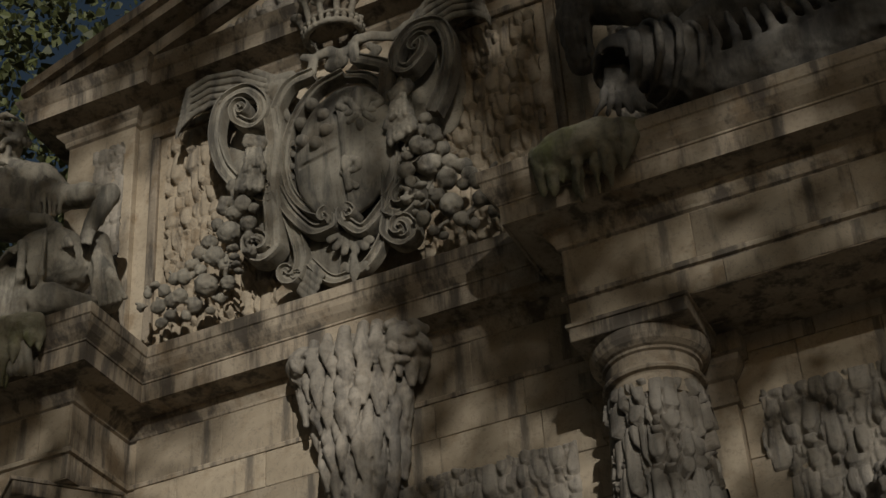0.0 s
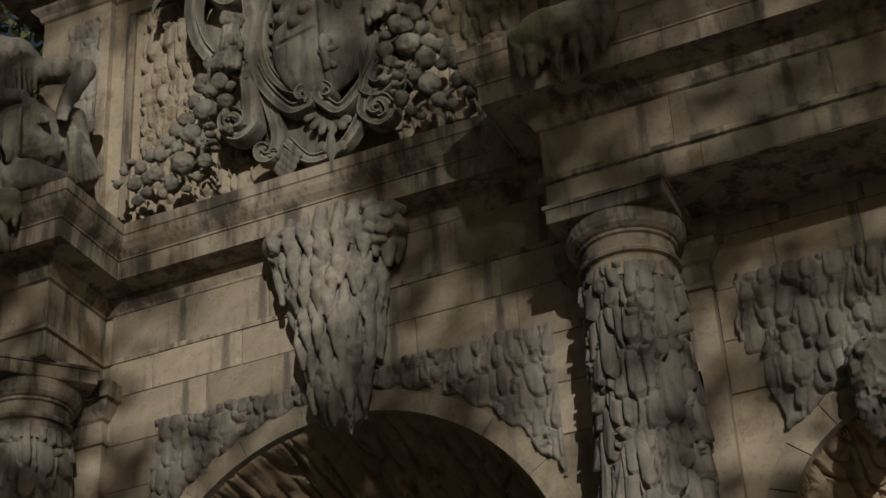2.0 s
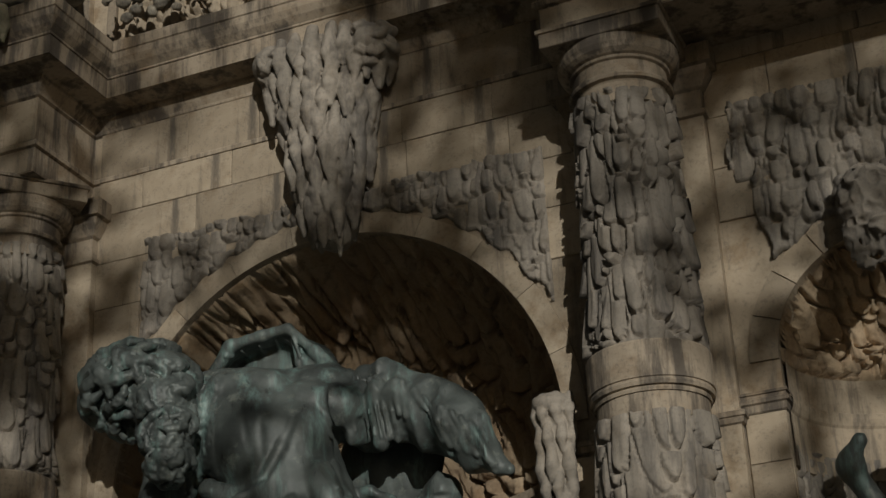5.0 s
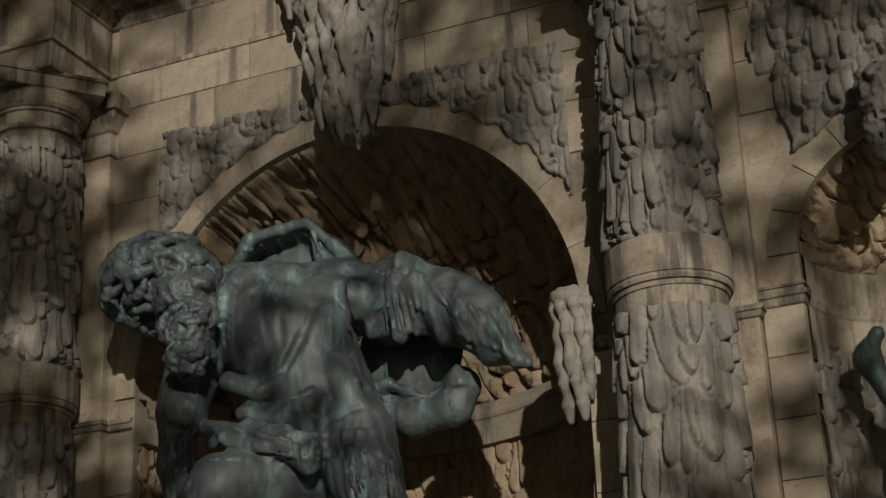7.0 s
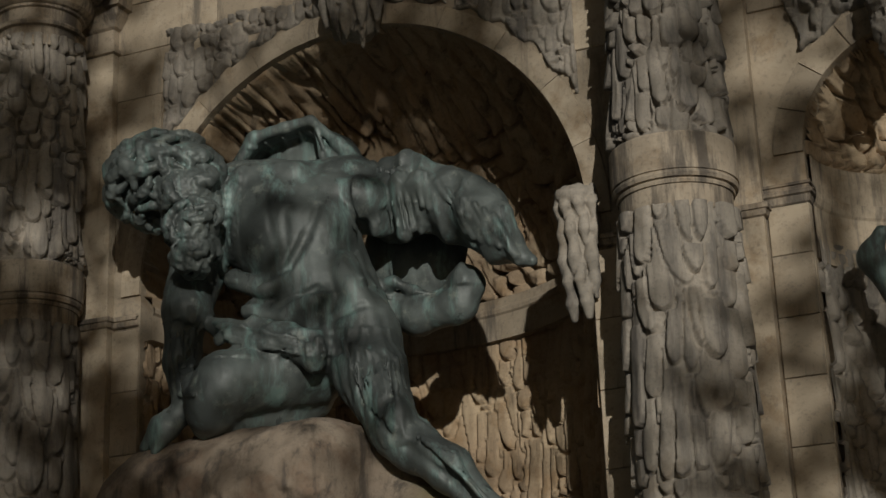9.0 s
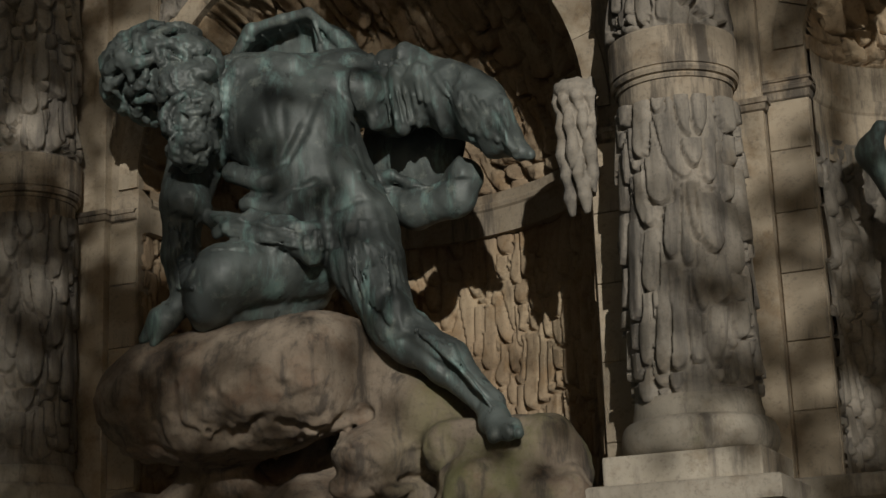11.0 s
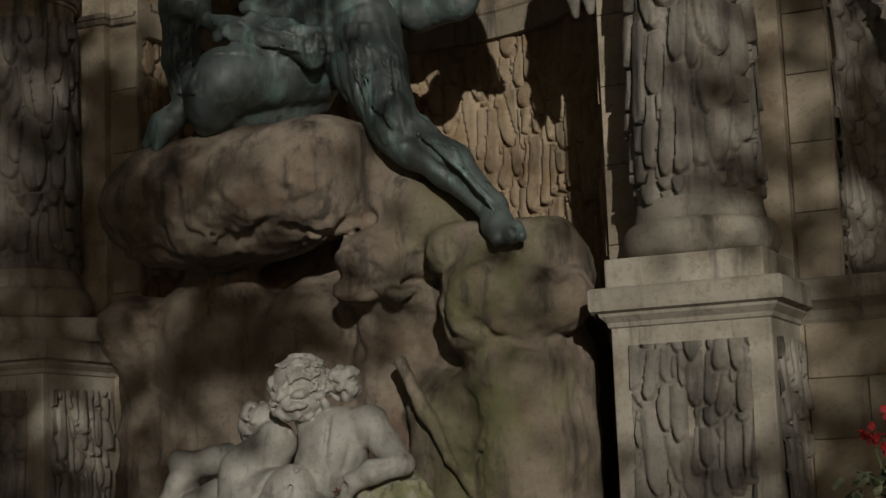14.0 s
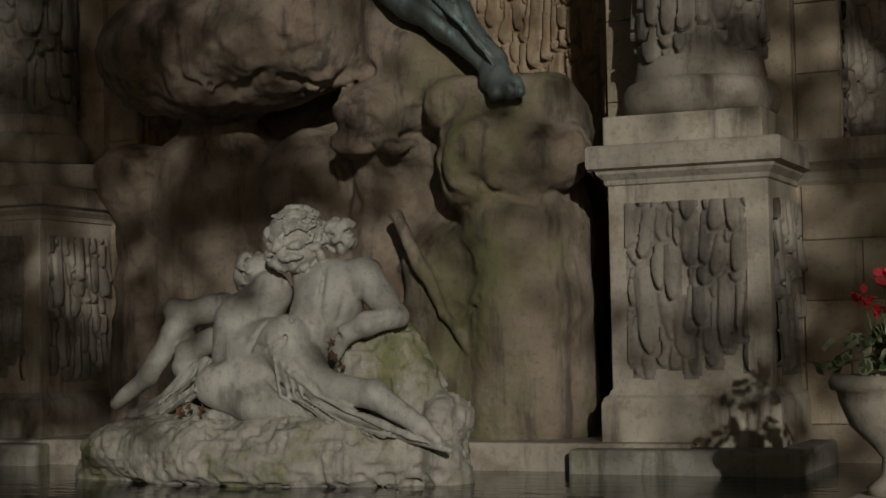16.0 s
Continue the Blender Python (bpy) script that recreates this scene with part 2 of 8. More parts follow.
# ---- carving: smooth unions of rounded solids, skinned on a grid ----
class Carving:
    """Collects rounded solids and turns them into one skin."""

    def __init__(self, soft=0.06):
        self.soft, self.solids, self.rough = soft, [], []

    def limb(self, a, b, ra, rb, soft=None, cut=False):
        self.solids.append(("limb", np.array(a), np.array(b), ra, rb, self.soft if soft is None else soft, cut))
        return self

    def lump(self, c, r, turn=(0, 0, 0), soft=None, cut=False):
        m = np.array(Euler([radians(x) for x in turn]).to_matrix())
        self.solids.append(("lump", np.array(c), np.array(r if hasattr(r, "__len__") else (r, r, r)), m, None, self.soft if soft is None else soft, cut))
        return self

    def chain(self, pts, radii, soft=None):
        for i in range(len(pts) - 1):
            self.limb(pts[i], pts[i + 1], radii[i], radii[i + 1], soft)
        return self

    def roughen(self, amount, cell, seed, lo=None, hi=None, stretch=(1, 1, 1), ridge=False):
        self.rough.append((amount, cell, seed, lo, hi, np.array(stretch), ridge))
        return self

    def bounds(self):
        lo, hi = [], []
        for s in self.solids:
            if s[6]:
                continue
            if s[0] == "limb":
                r = max(s[3], s[4])
                lo.append(np.minimum(s[1], s[2]) - r), hi.append(np.maximum(s[1], s[2]) + r)
            else:
                r = s[2].max()
                lo.append(s[1] - r), hi.append(s[1] + r)
        return np.min(lo, 0), np.max(hi, 0)

    def mesh(self, name, mat, res=0.03, floor=None):
        lo, hi = self.bounds()
        lo, hi = lo - 3 * res - 0.05, hi + 3 * res + 0.05
        n = np.ceil((hi - lo) / res).astype(int) + 1
        ax = [lo[k] + res * np.arange(n[k]) for k in range(3)]
        D = np.full(n, 0.6, dtype=np.float64)
        for s in self.solids:
            pad = s[5] + 0.12
            if s[0] == "limb":
                r = max(s[3], s[4])
                a, b = np.minimum(s[1], s[2]) - r - pad, np.maximum(s[1], s[2]) + r + pad
            else:
                r = s[2].max()
                a, b = s[1] - r - pad, s[1] + r + pad
            i0 = np.clip(np.floor((a - lo) / res).astype(int), 0, n)
            i1 = np.clip(np.ceil((b - lo) / res).astype(int) + 1, 0, n)
            if (i1 <= i0).any():
                continue
            box_ = tuple(slice(i0[k], i1[k]) for k in range(3))
            P = np.stack(np.meshgrid(*[ax[k][box_[k]] for k in range(3)], indexing="ij"), -1)
            if s[0] == "limb":
                ab = s[2] - s[1]
                h = np.clip(((P - s[1]) @ ab) / max(ab @ ab, 1e-9), 0, 1)
                d = np.linalg.norm(P - s[1] - h[..., None] * ab, axis=-1) - (s[3] + (s[4] - s[3]) * h)
            else:
                L = (P - s[1]) @ s[3]
                k0 = np.linalg.norm(L / s[2], axis=-1)
                d = k0 * (k0 - 1) / np.maximum(np.linalg.norm(L / s[2] ** 2, axis=-1), 1e-6)
            old, k = D[box_], max(s[5], 1e-4)
            if s[6]:
                h = np.maximum(k - np.abs(old + d), 0) / k
                D[box_] = np.maximum(old, -d) + h * h * k / 4
            else:
                h = np.maximum(k - np.abs(old - d), 0) / k
                D[box_] = np.minimum(old, d) - h * h * k / 4
        if self.rough:
            near = np.argwhere(np.abs(D) < 0.16)
            P = lo + near * res
            add_ = np.zeros(len(P))
            for amount, cell, seed, a, b, stretch, ridge in self.rough:
                v = lattice(P * stretch + 50, cell, seed)
                v = 1 - 2.2 * np.abs(v) if ridge else v
                if a is not None:
                    v = v * ((P > np.array(a)) & (P < np.array(b))).all(1)
                add_ += amount * v
            D[tuple(near.T)] -= add_
        if floor is not None:
            zz = np.broadcast_to(ax[2], D.shape)
            D = np.maximum(D, floor - zz)
        return skin(name, D, lo, res, mat)


def locks(c, centre, radii, count, thick, length, seed, facing, flow):
    """Curling locks laid on an egg: they lie on the side that faces out, run with the flow and lift at their tips."""
    rnd = np.random.default_rng(seed)
    centre, radii, facing, flow = [np.array(v, float) for v in (centre, radii, facing, flow)]
    facing /= np.linalg.norm(facing)
    made = 0
    while made < count:
        n = rnd.normal(0, 1, 3)
        n /= np.linalg.norm(n)
        if n @ facing < -0.25:
            continue
        along = flow + rnd.normal(0, 0.45, 3)
        pts, bend = [], rnd.choice((-1, 1)) * rnd.uniform(0.5, 1.1)
        for k in range(5):
            lift = 1.02 + 0.13 * math.sin(math.pi * k / 4) + 0.02 * k
            pts.append(tuple(centre + radii * n * lift))
            along = along - n * (along @ n)
            along /= max(np.linalg.norm(along), 1e-6)
            along = along + 0.6 * bend * np.cross(n, along)
            n = n + along / np.linalg.norm(along) * length / 4 / radii.mean()
            n /= np.linalg.norm(n)
        w = thick * rnd.uniform(0.75, 1.25)
        c.chain(pts, [w * 0.7, w, w, w * 0.75, w * 0.4], 0.004)
        made += 1
    return c


def skin(name, D, lo, res, mat):
    S = D < 0
    c = np.zeros([x - 1 for x in D.shape], int)
    corners = [(i, j, k) for i in (0, 1) for j in (0, 1) for k in (0, 1)]
    cut = lambda A, o: A[o[0]:A.shape[0] - 1 + o[0], o[1]:A.shape[1] - 1 + o[1], o[2]:A.shape[2] - 1 + o[2]]
    for o in corners:
        c += cut(S, o)
    cells = np.argwhere((c > 0) & (c < 8))
    index = np.full(c.shape, -1, int)
    index[tuple(cells.T)] = np.arange(len(cells))
    total, count = np.zeros((len(cells), 3)), np.zeros(len(cells))
    for o in corners:
        for axis in range(3):
            if o[axis]:
                continue
            p = list(o)
            p[axis] = 1
            a, b = D[tuple((cells + o).T)], D[tuple((cells + p).T)]
            hit = (a < 0) != (b < 0)
            f = np.where(hit, a / np.where(hit, a - b, 1), 0)
            place_ = np.array(o, float) + np.eye(3)[axis] * f[:, None]
            total += place_ * hit[:, None]
            count += hit
    verts = lo + (cells + total / np.maximum(count, 1)[:, None]) * res
    faces = []
    for axis in range(3):
        u, w = (axis + 1) % 3, (axis + 2) % 3
        a = [slice(None)] * 3
        b = [slice(None)] * 3
        a[axis], b[axis] = slice(0, -1), slice(1, None)
        flip = S[tuple(a)] != S[tuple(b)]
        e = np.argwhere(flip)
        e = e[(e[:, u] > 0) & (e[:, w] > 0) & (e[:, u] < D.shape[u] - 1) & (e[:, w] < D.shape[w] - 1)]
        inside = S[tuple(e.T)]
        du, dw = np.eye(3, dtype=int)[u], np.eye(3, dtype=int)[w]
        q = np.stack([index[tuple((e - x).T)] for x in (du + dw, dw, 0 * du, du)], -1)
        q[~inside] = q[~inside][:, ::-1]
        faces.append(q)
    return mesh_of(name, verts.tolist(), np.concatenate(faces).tolist(), mat)


# ---- plan of the fountain front (metres; the facade runs along x, the basin lies before it) ----
AXIS = -5.43                       # middle of the centre bay
COL = 2.89                         # columns stand this far from the axis
COL_Y = 10.5
WALL = 10.97                       # face of the bay walls
FRONT = 10.05                      # face of the projecting entablature
ARCH_R, SPRING, NICHE_D = 2.06, 5.30, 1.78
LEFT, RIGHT = -11.4, 1.8
SIDE_X, SIDE_R, SIDE_SPRING = -0.79, 0.876, 5.50
rng = np.random.default_rng(11)


def arc(cx, cz, r, a0, a1, n):
    return [(cx + r * math.cos(radians(a0 + (a1 - a0) * i / n)), cz + r * math.sin(radians(a0 + (a1 - a0) * i / n))) for i in range(n + 1)]


# ---- ground and water ----
bm = bmesh.new()
bmesh.ops.create_grid(bm, x_segments=2, y_segments=2, size=400)
ground = part("ground", bm, GRAVEL)
tagged(ground, "pale gravel ground round the fountain", "ground", kind="structure")
ground.location = (0, 0, -0.55)
bm = bmesh.new()
bmesh.ops.create_grid(bm, x_segments=1, y_segments=1, size=1)
for v in bm.verts:
    v.co = Vector((AXIS + v.co.x * 5.6, -6 + v.co.y * 17.2, 0.09))
water = part("water", bm, WATER)
tagged(water, "dark still water of the fountain basin", "water", kind="structure")
kerb = part("basin_rim", sweep([(0, 0.1), (0, 0.27), (0.03, 0.30), (0.42, 0.30), (0.45, 0.27), (0.45, -0.6)], [(AXIS + 5.6, 10.85), (AXIS + 5.6, -23)]), PEDESTAL)
tagged(kerb, "worn pale stone rim of the basin", "basin rim", kind="structure")
ledge = part("basin_ledge", box((AXIS - 2.9, 9.78, -0.1), (AXIS + 2.95, 13.2, 0.28), 0.02), PEDESTAL)
tagged(ledge, "low wet stone ledge under the rock, with green algae", "ledge", kind="structure")

for side, x in (("left", AXIS - COL), ("right", AXIS + COL)):
    foot = part("footing_" + side, box((x - 0.72, 9.6, -0.6), (x + 0.80, 11.1, 0.25), 0.03), BASE)
    tagged(foot, "algae-green stone footing in the water under the pedestal", "footing", kind="structure")

# ---- walls ----
hw = COL
outline = [(AXIS - hw, -0.1), (AXIS - hw, 9.0), (AXIS + hw, 9.0), (AXIS + hw, -0.1), (AXIS + ARCH_R, -0.1)] + arc(AXIS, SPRING, ARCH_R, 0, 180, 64) + [(AXIS - ARCH_R, -0.1)]
wall_center = part("wall_center", plate(outline, WALL, WALL + 0.25), ASHLAR)
tagged(wall_center, "warm brown limestone wall round a large arched niche", "wall", kind="structure")
outline = [(AXIS + hw, 2.25), (AXIS + hw, 9.0), (RIGHT, 9.0), (RIGHT, 2.25), (SIDE_X + SIDE_R, 2.25)] + arc(SIDE_X, SIDE_SPRING, SIDE_R, 0, 180, 40) + [(SIDE_X - SIDE_R, 2.25)]
wall_right = part("wall_right", plate(outline, WALL + 0.003, WALL + 0.25), ASHLAR)
tagged(wall_right, "warm limestone wall of the side bay with a small niche", "wall", kind="structure")
dado = part("wall_dado", box((AXIS + hw - 0.4, WALL - 0.12, -0.15), (RIGHT, WALL + 1.2, 2.26), 0.0), ASHLAR)
tagged(dado, "coarse stone wall below the side niche", "wall", kind="structure")
wall_left = part("wall_left", box((LEFT, WALL + 0.003, -0.1), (AXIS - hw, WALL + 0.25, 9.0), 0.0), ASHLAR)
tagged(wall_left, "limestone wall of the other side bay", "wall", kind="structure")
back = part("wall_back", box((LEFT, WALL + 2.4, -0.1), (RIGHT, WALL + 2.7, 13.2), 0.0), ASHLAR)
tagged(back, "plain back of the fountain building", "wall", kind="structure")
for name, x in (("wall_end_left", LEFT), ("wall_end_right", RIGHT - 0.2)):
    tagged(part(name, box((x, WALL + 0.25, -0.1), (x + 0.2, WALL + 2.4, 9.0), 0.0), ASHLAR), "plain end wall of the fountain building", "wall", kind="structure")

# ---- ashlar blocks laid on the walls ----
block_meshes = {}


def block(x0, x1, z0, z1, y, parent):
    """One dressed stone, proud of its wall, with eased edges and open joints."""
    w, h = round(x1 - x0, 2), round(z1 - z0, 2)
    if (w, h) not in block_meshes:
        g, e, d = 0.003, 0.005, 0.022
        pts = [(-w / 2 + g, 0, g), (w / 2 - g, 0, g), (w / 2 - g, 0, h - g), (-w / 2 + g, 0, h - g)]
        ins = [(x - math.copysign(e, x), -d, z + (e if z < h / 2 else -e)) for x, _, z in pts]
        mid = [(x, -d + e, z) for x, _, z in pts]
        f = [(8, 9, 10, 11)]
        for i in range(4):
            j = (i + 1) % 4
            f += [(i, j, 4 + j, 4 + i), (4 + i, 4 + j, 8 + j, 8 + i)]
        block_meshes[w, h] = mesh_of("block", pts + mid + ins, f, ASHLAR, False)
    return place("stone_block", block_meshes[w, h], parent, at=pose((x0 + x1) / 2, y + random.uniform(-0.003, 0.003), z0))


def courses(x0, x1, levels, y, parent, free=lambda a, b, c, d: True, length=0.85):
    for n, (z0, z1) in enumerate(zip(levels, levels[1:])):
        x = x0
        first = length * (0.55 if n % 2 else 1.0)
        while x < x1 - 0.01:
            e = min(x1, round(x + first + random.choice((-0.1, 0, 0.1, 0.2)), 2))
            if x1 - e < 0.3:
                e = x1
            if free(x, e, z0, z1):
                block(x, e, z0, z1, y, parent)
            x, first = e, length


LEVELS = [5.32, 5.78, 6.24, 6.70, 7.16, 7.62, 8.11, 8.50, 9.02]
LOW = [2.31, 2.80, 3.30, 3.80, 4.25, 4.72]


def off_arch(cx, cz, r):
    def test(a, b, c, d):
        nx, nz = min(max(cx, a), b), max(c, cz)
        return math.hypot(nx - cx, nz - cz) > r
    return test


# ---- entablature ----
ENTAB = [(0, 8.21), (0, 8.455), (0.035, 8.465), (0.04, 8.50), (0.03, 8.515), (0, 8.52), (0, 8.97), (0.03, 8.985), (0.04, 9.01), (0.09, 9.08), (0.11, 9.10), (0.11, 9.13), (0.34, 9.16),
         (0.345, 9.145), (0.365, 9.145), (0.37, 9.33), (0.385, 9.335), (0.385, 9.355), (0.40, 9.37), (0.44, 9.41), (0.475, 9.47), (0.485, 9.53), (0.50, 9.54), (0.505, 9.645), (0.49, 9.66), (-0.05, 9.70)]
path = [(LEFT, FRONT), (AXIS - 2.43, FRONT), (AXIS - 2.43, WALL - 0.004), (AXIS + 2.40, WALL - 0.004), (AXIS + 2.40, FRONT), (RIGHT, FRONT)]
entab = part("entablature", sweep(ENTAB, path), TRIM)
tagged(entab, "moulded stone entablature with a deep cornice, streaked black", "entablature", kind="structure")
FRIEZE = [(LEFT, AXIS - 2.44, FRONT), (AXIS - 2.42, AXIS + 2.39, WALL - 0.004), (AXIS + 2.41, RIGHT, FRONT)]
for name, x0, x1 in (("entablature_core_left", LEFT, AXIS - 2.435), ("entablature_core_right", AXIS + 2.405, RIGHT)):
    core = part(name, box((x0, FRONT + 0.004, 8.212), (x1, FRONT + 0.5, 9.69), 0.0), TRIM)
    tagged(core, "stone beam of the projecting entablature", "entablature", kind="structure")
    ceil = part(name.replace("entablature_core", "soffit"), box((x0, FRONT + 0.5, 8.27), (x1, WALL + 0.25, 9.69), 0.0), TRIM)
    tagged(ceil, "shaded stone soffit behind the architrave", "soffit", kind="structure")
tagged(part("cornice_bed", box((AXIS - 2.5, WALL + 0.0, 9.0), (AXIS + 2.5, WALL + 2.4, 9.695), 0.0), TRIM), "flat stone top of the centre cornice", "cornice", kind="structure")

# ---- columns ----
def column(x):
    c = thing("column", (x, COL_Y, 2.26), "weathered grey stone column covered with carved hanging drops", "column", "columns of the facade")
    part("plinth", box((-0.545, -0.545, 0.0), (0.545, 0.545, 0.20), 0.015), PEDESTAL, c)
    ring = [(0.47, 0.20)] + [(0.47 + 0.075 * math.cos(radians(a)), 0.325 + 0.125 * math.sin(radians(a))) for a in range(-90, 91, 15)] + [(0.455, 0.46), (0.455, 0.50), (0.445, 0.53), (0.435, 0.60)]
    part("base", lathe(ring, 64), PEDESTAL, c, smooth=True)
    shaft(c, "lower_shaft", 0.56, 2.68, 0.435, 0.42, 0.135, 0.66, 0.055, 21)
    band = [(0.415, 2.650), (0.415, 2.820), (0.43, 2.820), (0.435, 2.840), (0.43, 2.855), (0.455, 2.860), (0.465, 2.885), (0.455, 2.910), (0.468, 2.915), (0.468, 3.180), (0.46, 3.195), (0.40, 3.210)]
    part("band", lathe(band, 64), TRIM, c, smooth=False)
    shaft(c, "upper_shaft", 3.14, 5.30, 0.405, 0.36, 0.125, 0.46, 0.075, 22)
    cap = [(0.375, 5.2), (0.365, 5.36), (0.372, 5.375), (0.41, 5.385), (0.42, 5.405), (0.41, 5.425), (0.385, 5.43), (0.375, 5.45), (0.375, 5.55), (0.40, 5.56), (0.405, 5.58), (0.43, 5.59), (0.465, 5.62), (0.485, 5.66), (0.49, 5.70), (0.485, 5.74)]
    part("capital", lathe(cap, 64), TRIM, c, smooth=False)
    part("abacus", box((-0.495, -0.495, 5.735), (0.495, 0.495, 5.87), 0.012), TRIM, c)
    part("abacus_fillet", box((-0.515, -0.515, 5.86), (0.515, 0.515, 5.896), 0.006), TRIM, c)
    c.scale.z = 1.012
    return c


def shaft(c, name, z0, z1, r0, r1, w, l, thick, seed):
    U, V, H = drops(math.tau * 0.42, z1 - z0, 0.0105, w, l, thick, seed, wrap=True, ragged=0.6)
    a = U / (math.tau * 0.42) * math.tau
    r = r0 + (r1 - r0) * V / (z1 - z0) + H
    place(name, sheet(name, np.stack([r * np.cos(a), r * np.sin(a), z0 + V], -1), DRIP), c)


right_col = column(AXIS + COL)
copy_thing(right_col, pose(AXIS - COL, COL_Y, 2.26, 0, 0, 140))

# flat pilasters behind the columns, with a small moulded capital
for side, x in (("left", AXIS - COL), ("right", AXIS + COL)):
    p = part("pilaster_" + side, box((x - 0.55, WALL - 0.10, 2.2), (x + 0.55, WALL + 0.02, 8.21), 0.006), ASHLAR)
    tagged(p, "plain limestone pilaster behind the column", "pilaster", kind="structure")
    prof = [(0, 7.62), (0.03, 7.63), (0.03, 7.67), (0, 7.68), (0, 7.86), (0.03, 7.88), (0.09, 7.98), (0.10, 8.03), (0.14, 8.04), (0.14, 8.21)]
    part("pilaster_capital", sweep(prof, [(x - 0.553, WALL), (x - 0.553, WALL - 0.103), (x + 0.553, WALL - 0.103), (x + 0.553, WALL)]), TRIM, p)
    prof = [(0, 5.02), (0.02, 5.03), (0.03, 5.07), (0.045, 5.075), (0.045, 5.11), (0.03, 5.12), (0, 5.125)]
    part("pilaster_band", sweep(prof, [(x - 0.553, WALL), (x - 0.553, WALL - 0.103), (x + 0.553, WALL - 0.103), (x + 0.553, WALL)]), TRIM, p)

# ---- pedestals ----
def pedestal(x):
    p = thing("pedestal", (x, 10.4, 0.23), "pale stone pedestal with a carved drop panel, green at its foot", "pedestal", "pedestals of the columns")
    part("body", box((-0.545, -0.42, 0.36), (0.545, 0.6, 1.80), 0.01), PEDESTAL, p)
    part("foot", sweep([(0.0, -0.5), (0.06, -0.5), (0.06, 0.30), (0.045, 0.34), (0.02, 0.36), (0, 0.40)], [(-0.545, 0.6), (-0.545, -0.42), (0.545, -0.42), (0.545, 0.6)]), PEDESTAL, p)
    part("cap", sweep([(0, 1.76), (0.015, 1.77), (0.02, 1.80), (0.06, 1.84), (0.065, 1.86), (0.11, 1.875), (0.115, 1.90), (0.115, 2.015), (0.10, 2.03), (-0.2, 2.031)], [(-0.545, 0.6), (-0.545, -0.42), (0.545, -0.42), (0.545, 0.6)]), PEDESTAL, p)
    part("cap_top", box((-0.5, -0.38, 1.98), (0.5, 0.6, 2.026), 0.0), PEDESTAL, p)
    drop_panel("front_panel", (-0.42, -0.42, 0.46), 0.82, 1.18, DRIP, 0.10, 0.56, 0.06, 31, parent=p, step=0.012)
    drop_panel("side_panel", (0.545, -0.32, 0.46), 0.8, 1.18, DRIP, 0.10, 0.56, 0.06, 32, along=(0, 1), out=(1, 0), parent=p, step=0.014)
    return p


right_ped = pedestal(AXIS + COL + 0.02)
copy_thing(right_ped, pose(AXIS - COL + 0.02, 10.4, 0.23))
dado_cap = part("dado_cap", sweep([(0, 2.0), (0.02, 2.03), (0.03, 2.09), (0.07, 2.13), (0.115, 2.155), (0.115, 2.295), (0.10, 2.31), (-0.3, 2.312)], [(AXIS + COL + 0.5, WALL - 0.12), (RIGHT, WALL - 0.12)]), PEDESTAL)
tagged(dado_cap, "moulded stone cap of the dado wall", "moulding", kind="structure")

# ---- centre arch ----
ring = []
for i in range(11):
    a0, a1 = i * 180 / 11 + 0.06, (i + 1) * 180 / 11 - 0.06
    o = arc(AXIS, SPRING, ARCH_R, a0, a1, 9) + arc(AXIS, SPRING, 2.25, a1, a0, 9)
    ob = part("voussoir", plate(o, WALL - 0.03, WALL + 0.24), ASHLAR, wall_center)
courses(AXIS - 2.34, AXIS + 2.34, LEVELS[5:], WALL, wall_center)
courses(AXIS - 2.34, AXIS + 2.34, LEVELS[:6], WALL, wall_center, off_arch(AXIS, SPRING, 2.26), 0.5)
for s in (-1, 1):
    lo, hi = sorted((AXIS + s * 2.06, AXIS + s * 2.34))
    courses(lo, hi, [0.3, 0.9, 1.5, 2.1, 2.7, 3.3, 3.9, 4.45, 5.0], WALL, wall_center, length=0.5)
    part("impost", sweep([(0, 5.02), (0.02, 5.03), (0.03, 5.07), (0.045, 5.075), (0.045, 5.11), (0.03, 5.12), (0, 5.125)], [(lo, WALL - 0.02), (hi, WALL - 0.02)]), TRIM, wall_center)

# carved drops over the arch
def spandrel(s):
    x0 = AXIS - 1.83 if s < 0 else AXIS
    def inside(U, V):
        x, z = x0 + U - AXIS, 5.95 + V
        top = 7.74 + 0.02 * np.sin(9 * U)
        return (np.hypot(x, z - SPRING) > 2.28 + 0.03 * np.sin(23 * U)) & (z < top) & (np.abs(x) < (1.83 if s < 0 else 2.05))
    return drop_panel("carved_drops", (x0, WALL - 0.02, 5.95), 2.05 if s > 0 else 1.83, 1.85, DRIP, 0.115, 0.34, 0.075, 41 + s, inside=inside, step=0.012, parent=wall_center, label="grey carved stone drops over the arch")


spandrel(-1)
spandrel(1)

# ---- centre niche: a half round with a ribbed half dome ----
U, V, H = drops(math.pi * ARCH_R, 4.66, 0.016, 0.14, 0.66, 0.06, 51)
a = U / ARCH_R
r = ARCH_R - H * 0.9
P = np.stack([AXIS + r * np.cos(a), WALL + 0.05 + NICHE_D * (r / ARCH_R) * np.sin(a), 0.25 + V], -1)
niche_wall = place("niche_wall", sheet("niche_wall", P, OCHRE))
tagged(niche_wall, "curved niche wall covered with long carved stone drops", "niche wall", kind="structure")
bandp = [(0.02, 4.89), (-0.09, 4.90), (-0.09, 5.12), (-0.11, 5.14), (-0.115, 5.17), (-0.11, 5.19), (-0.085, 5.20), (-0.085, 5.28), (0.05, 5.31)]
A = np.linspace(0, math.pi, 90)
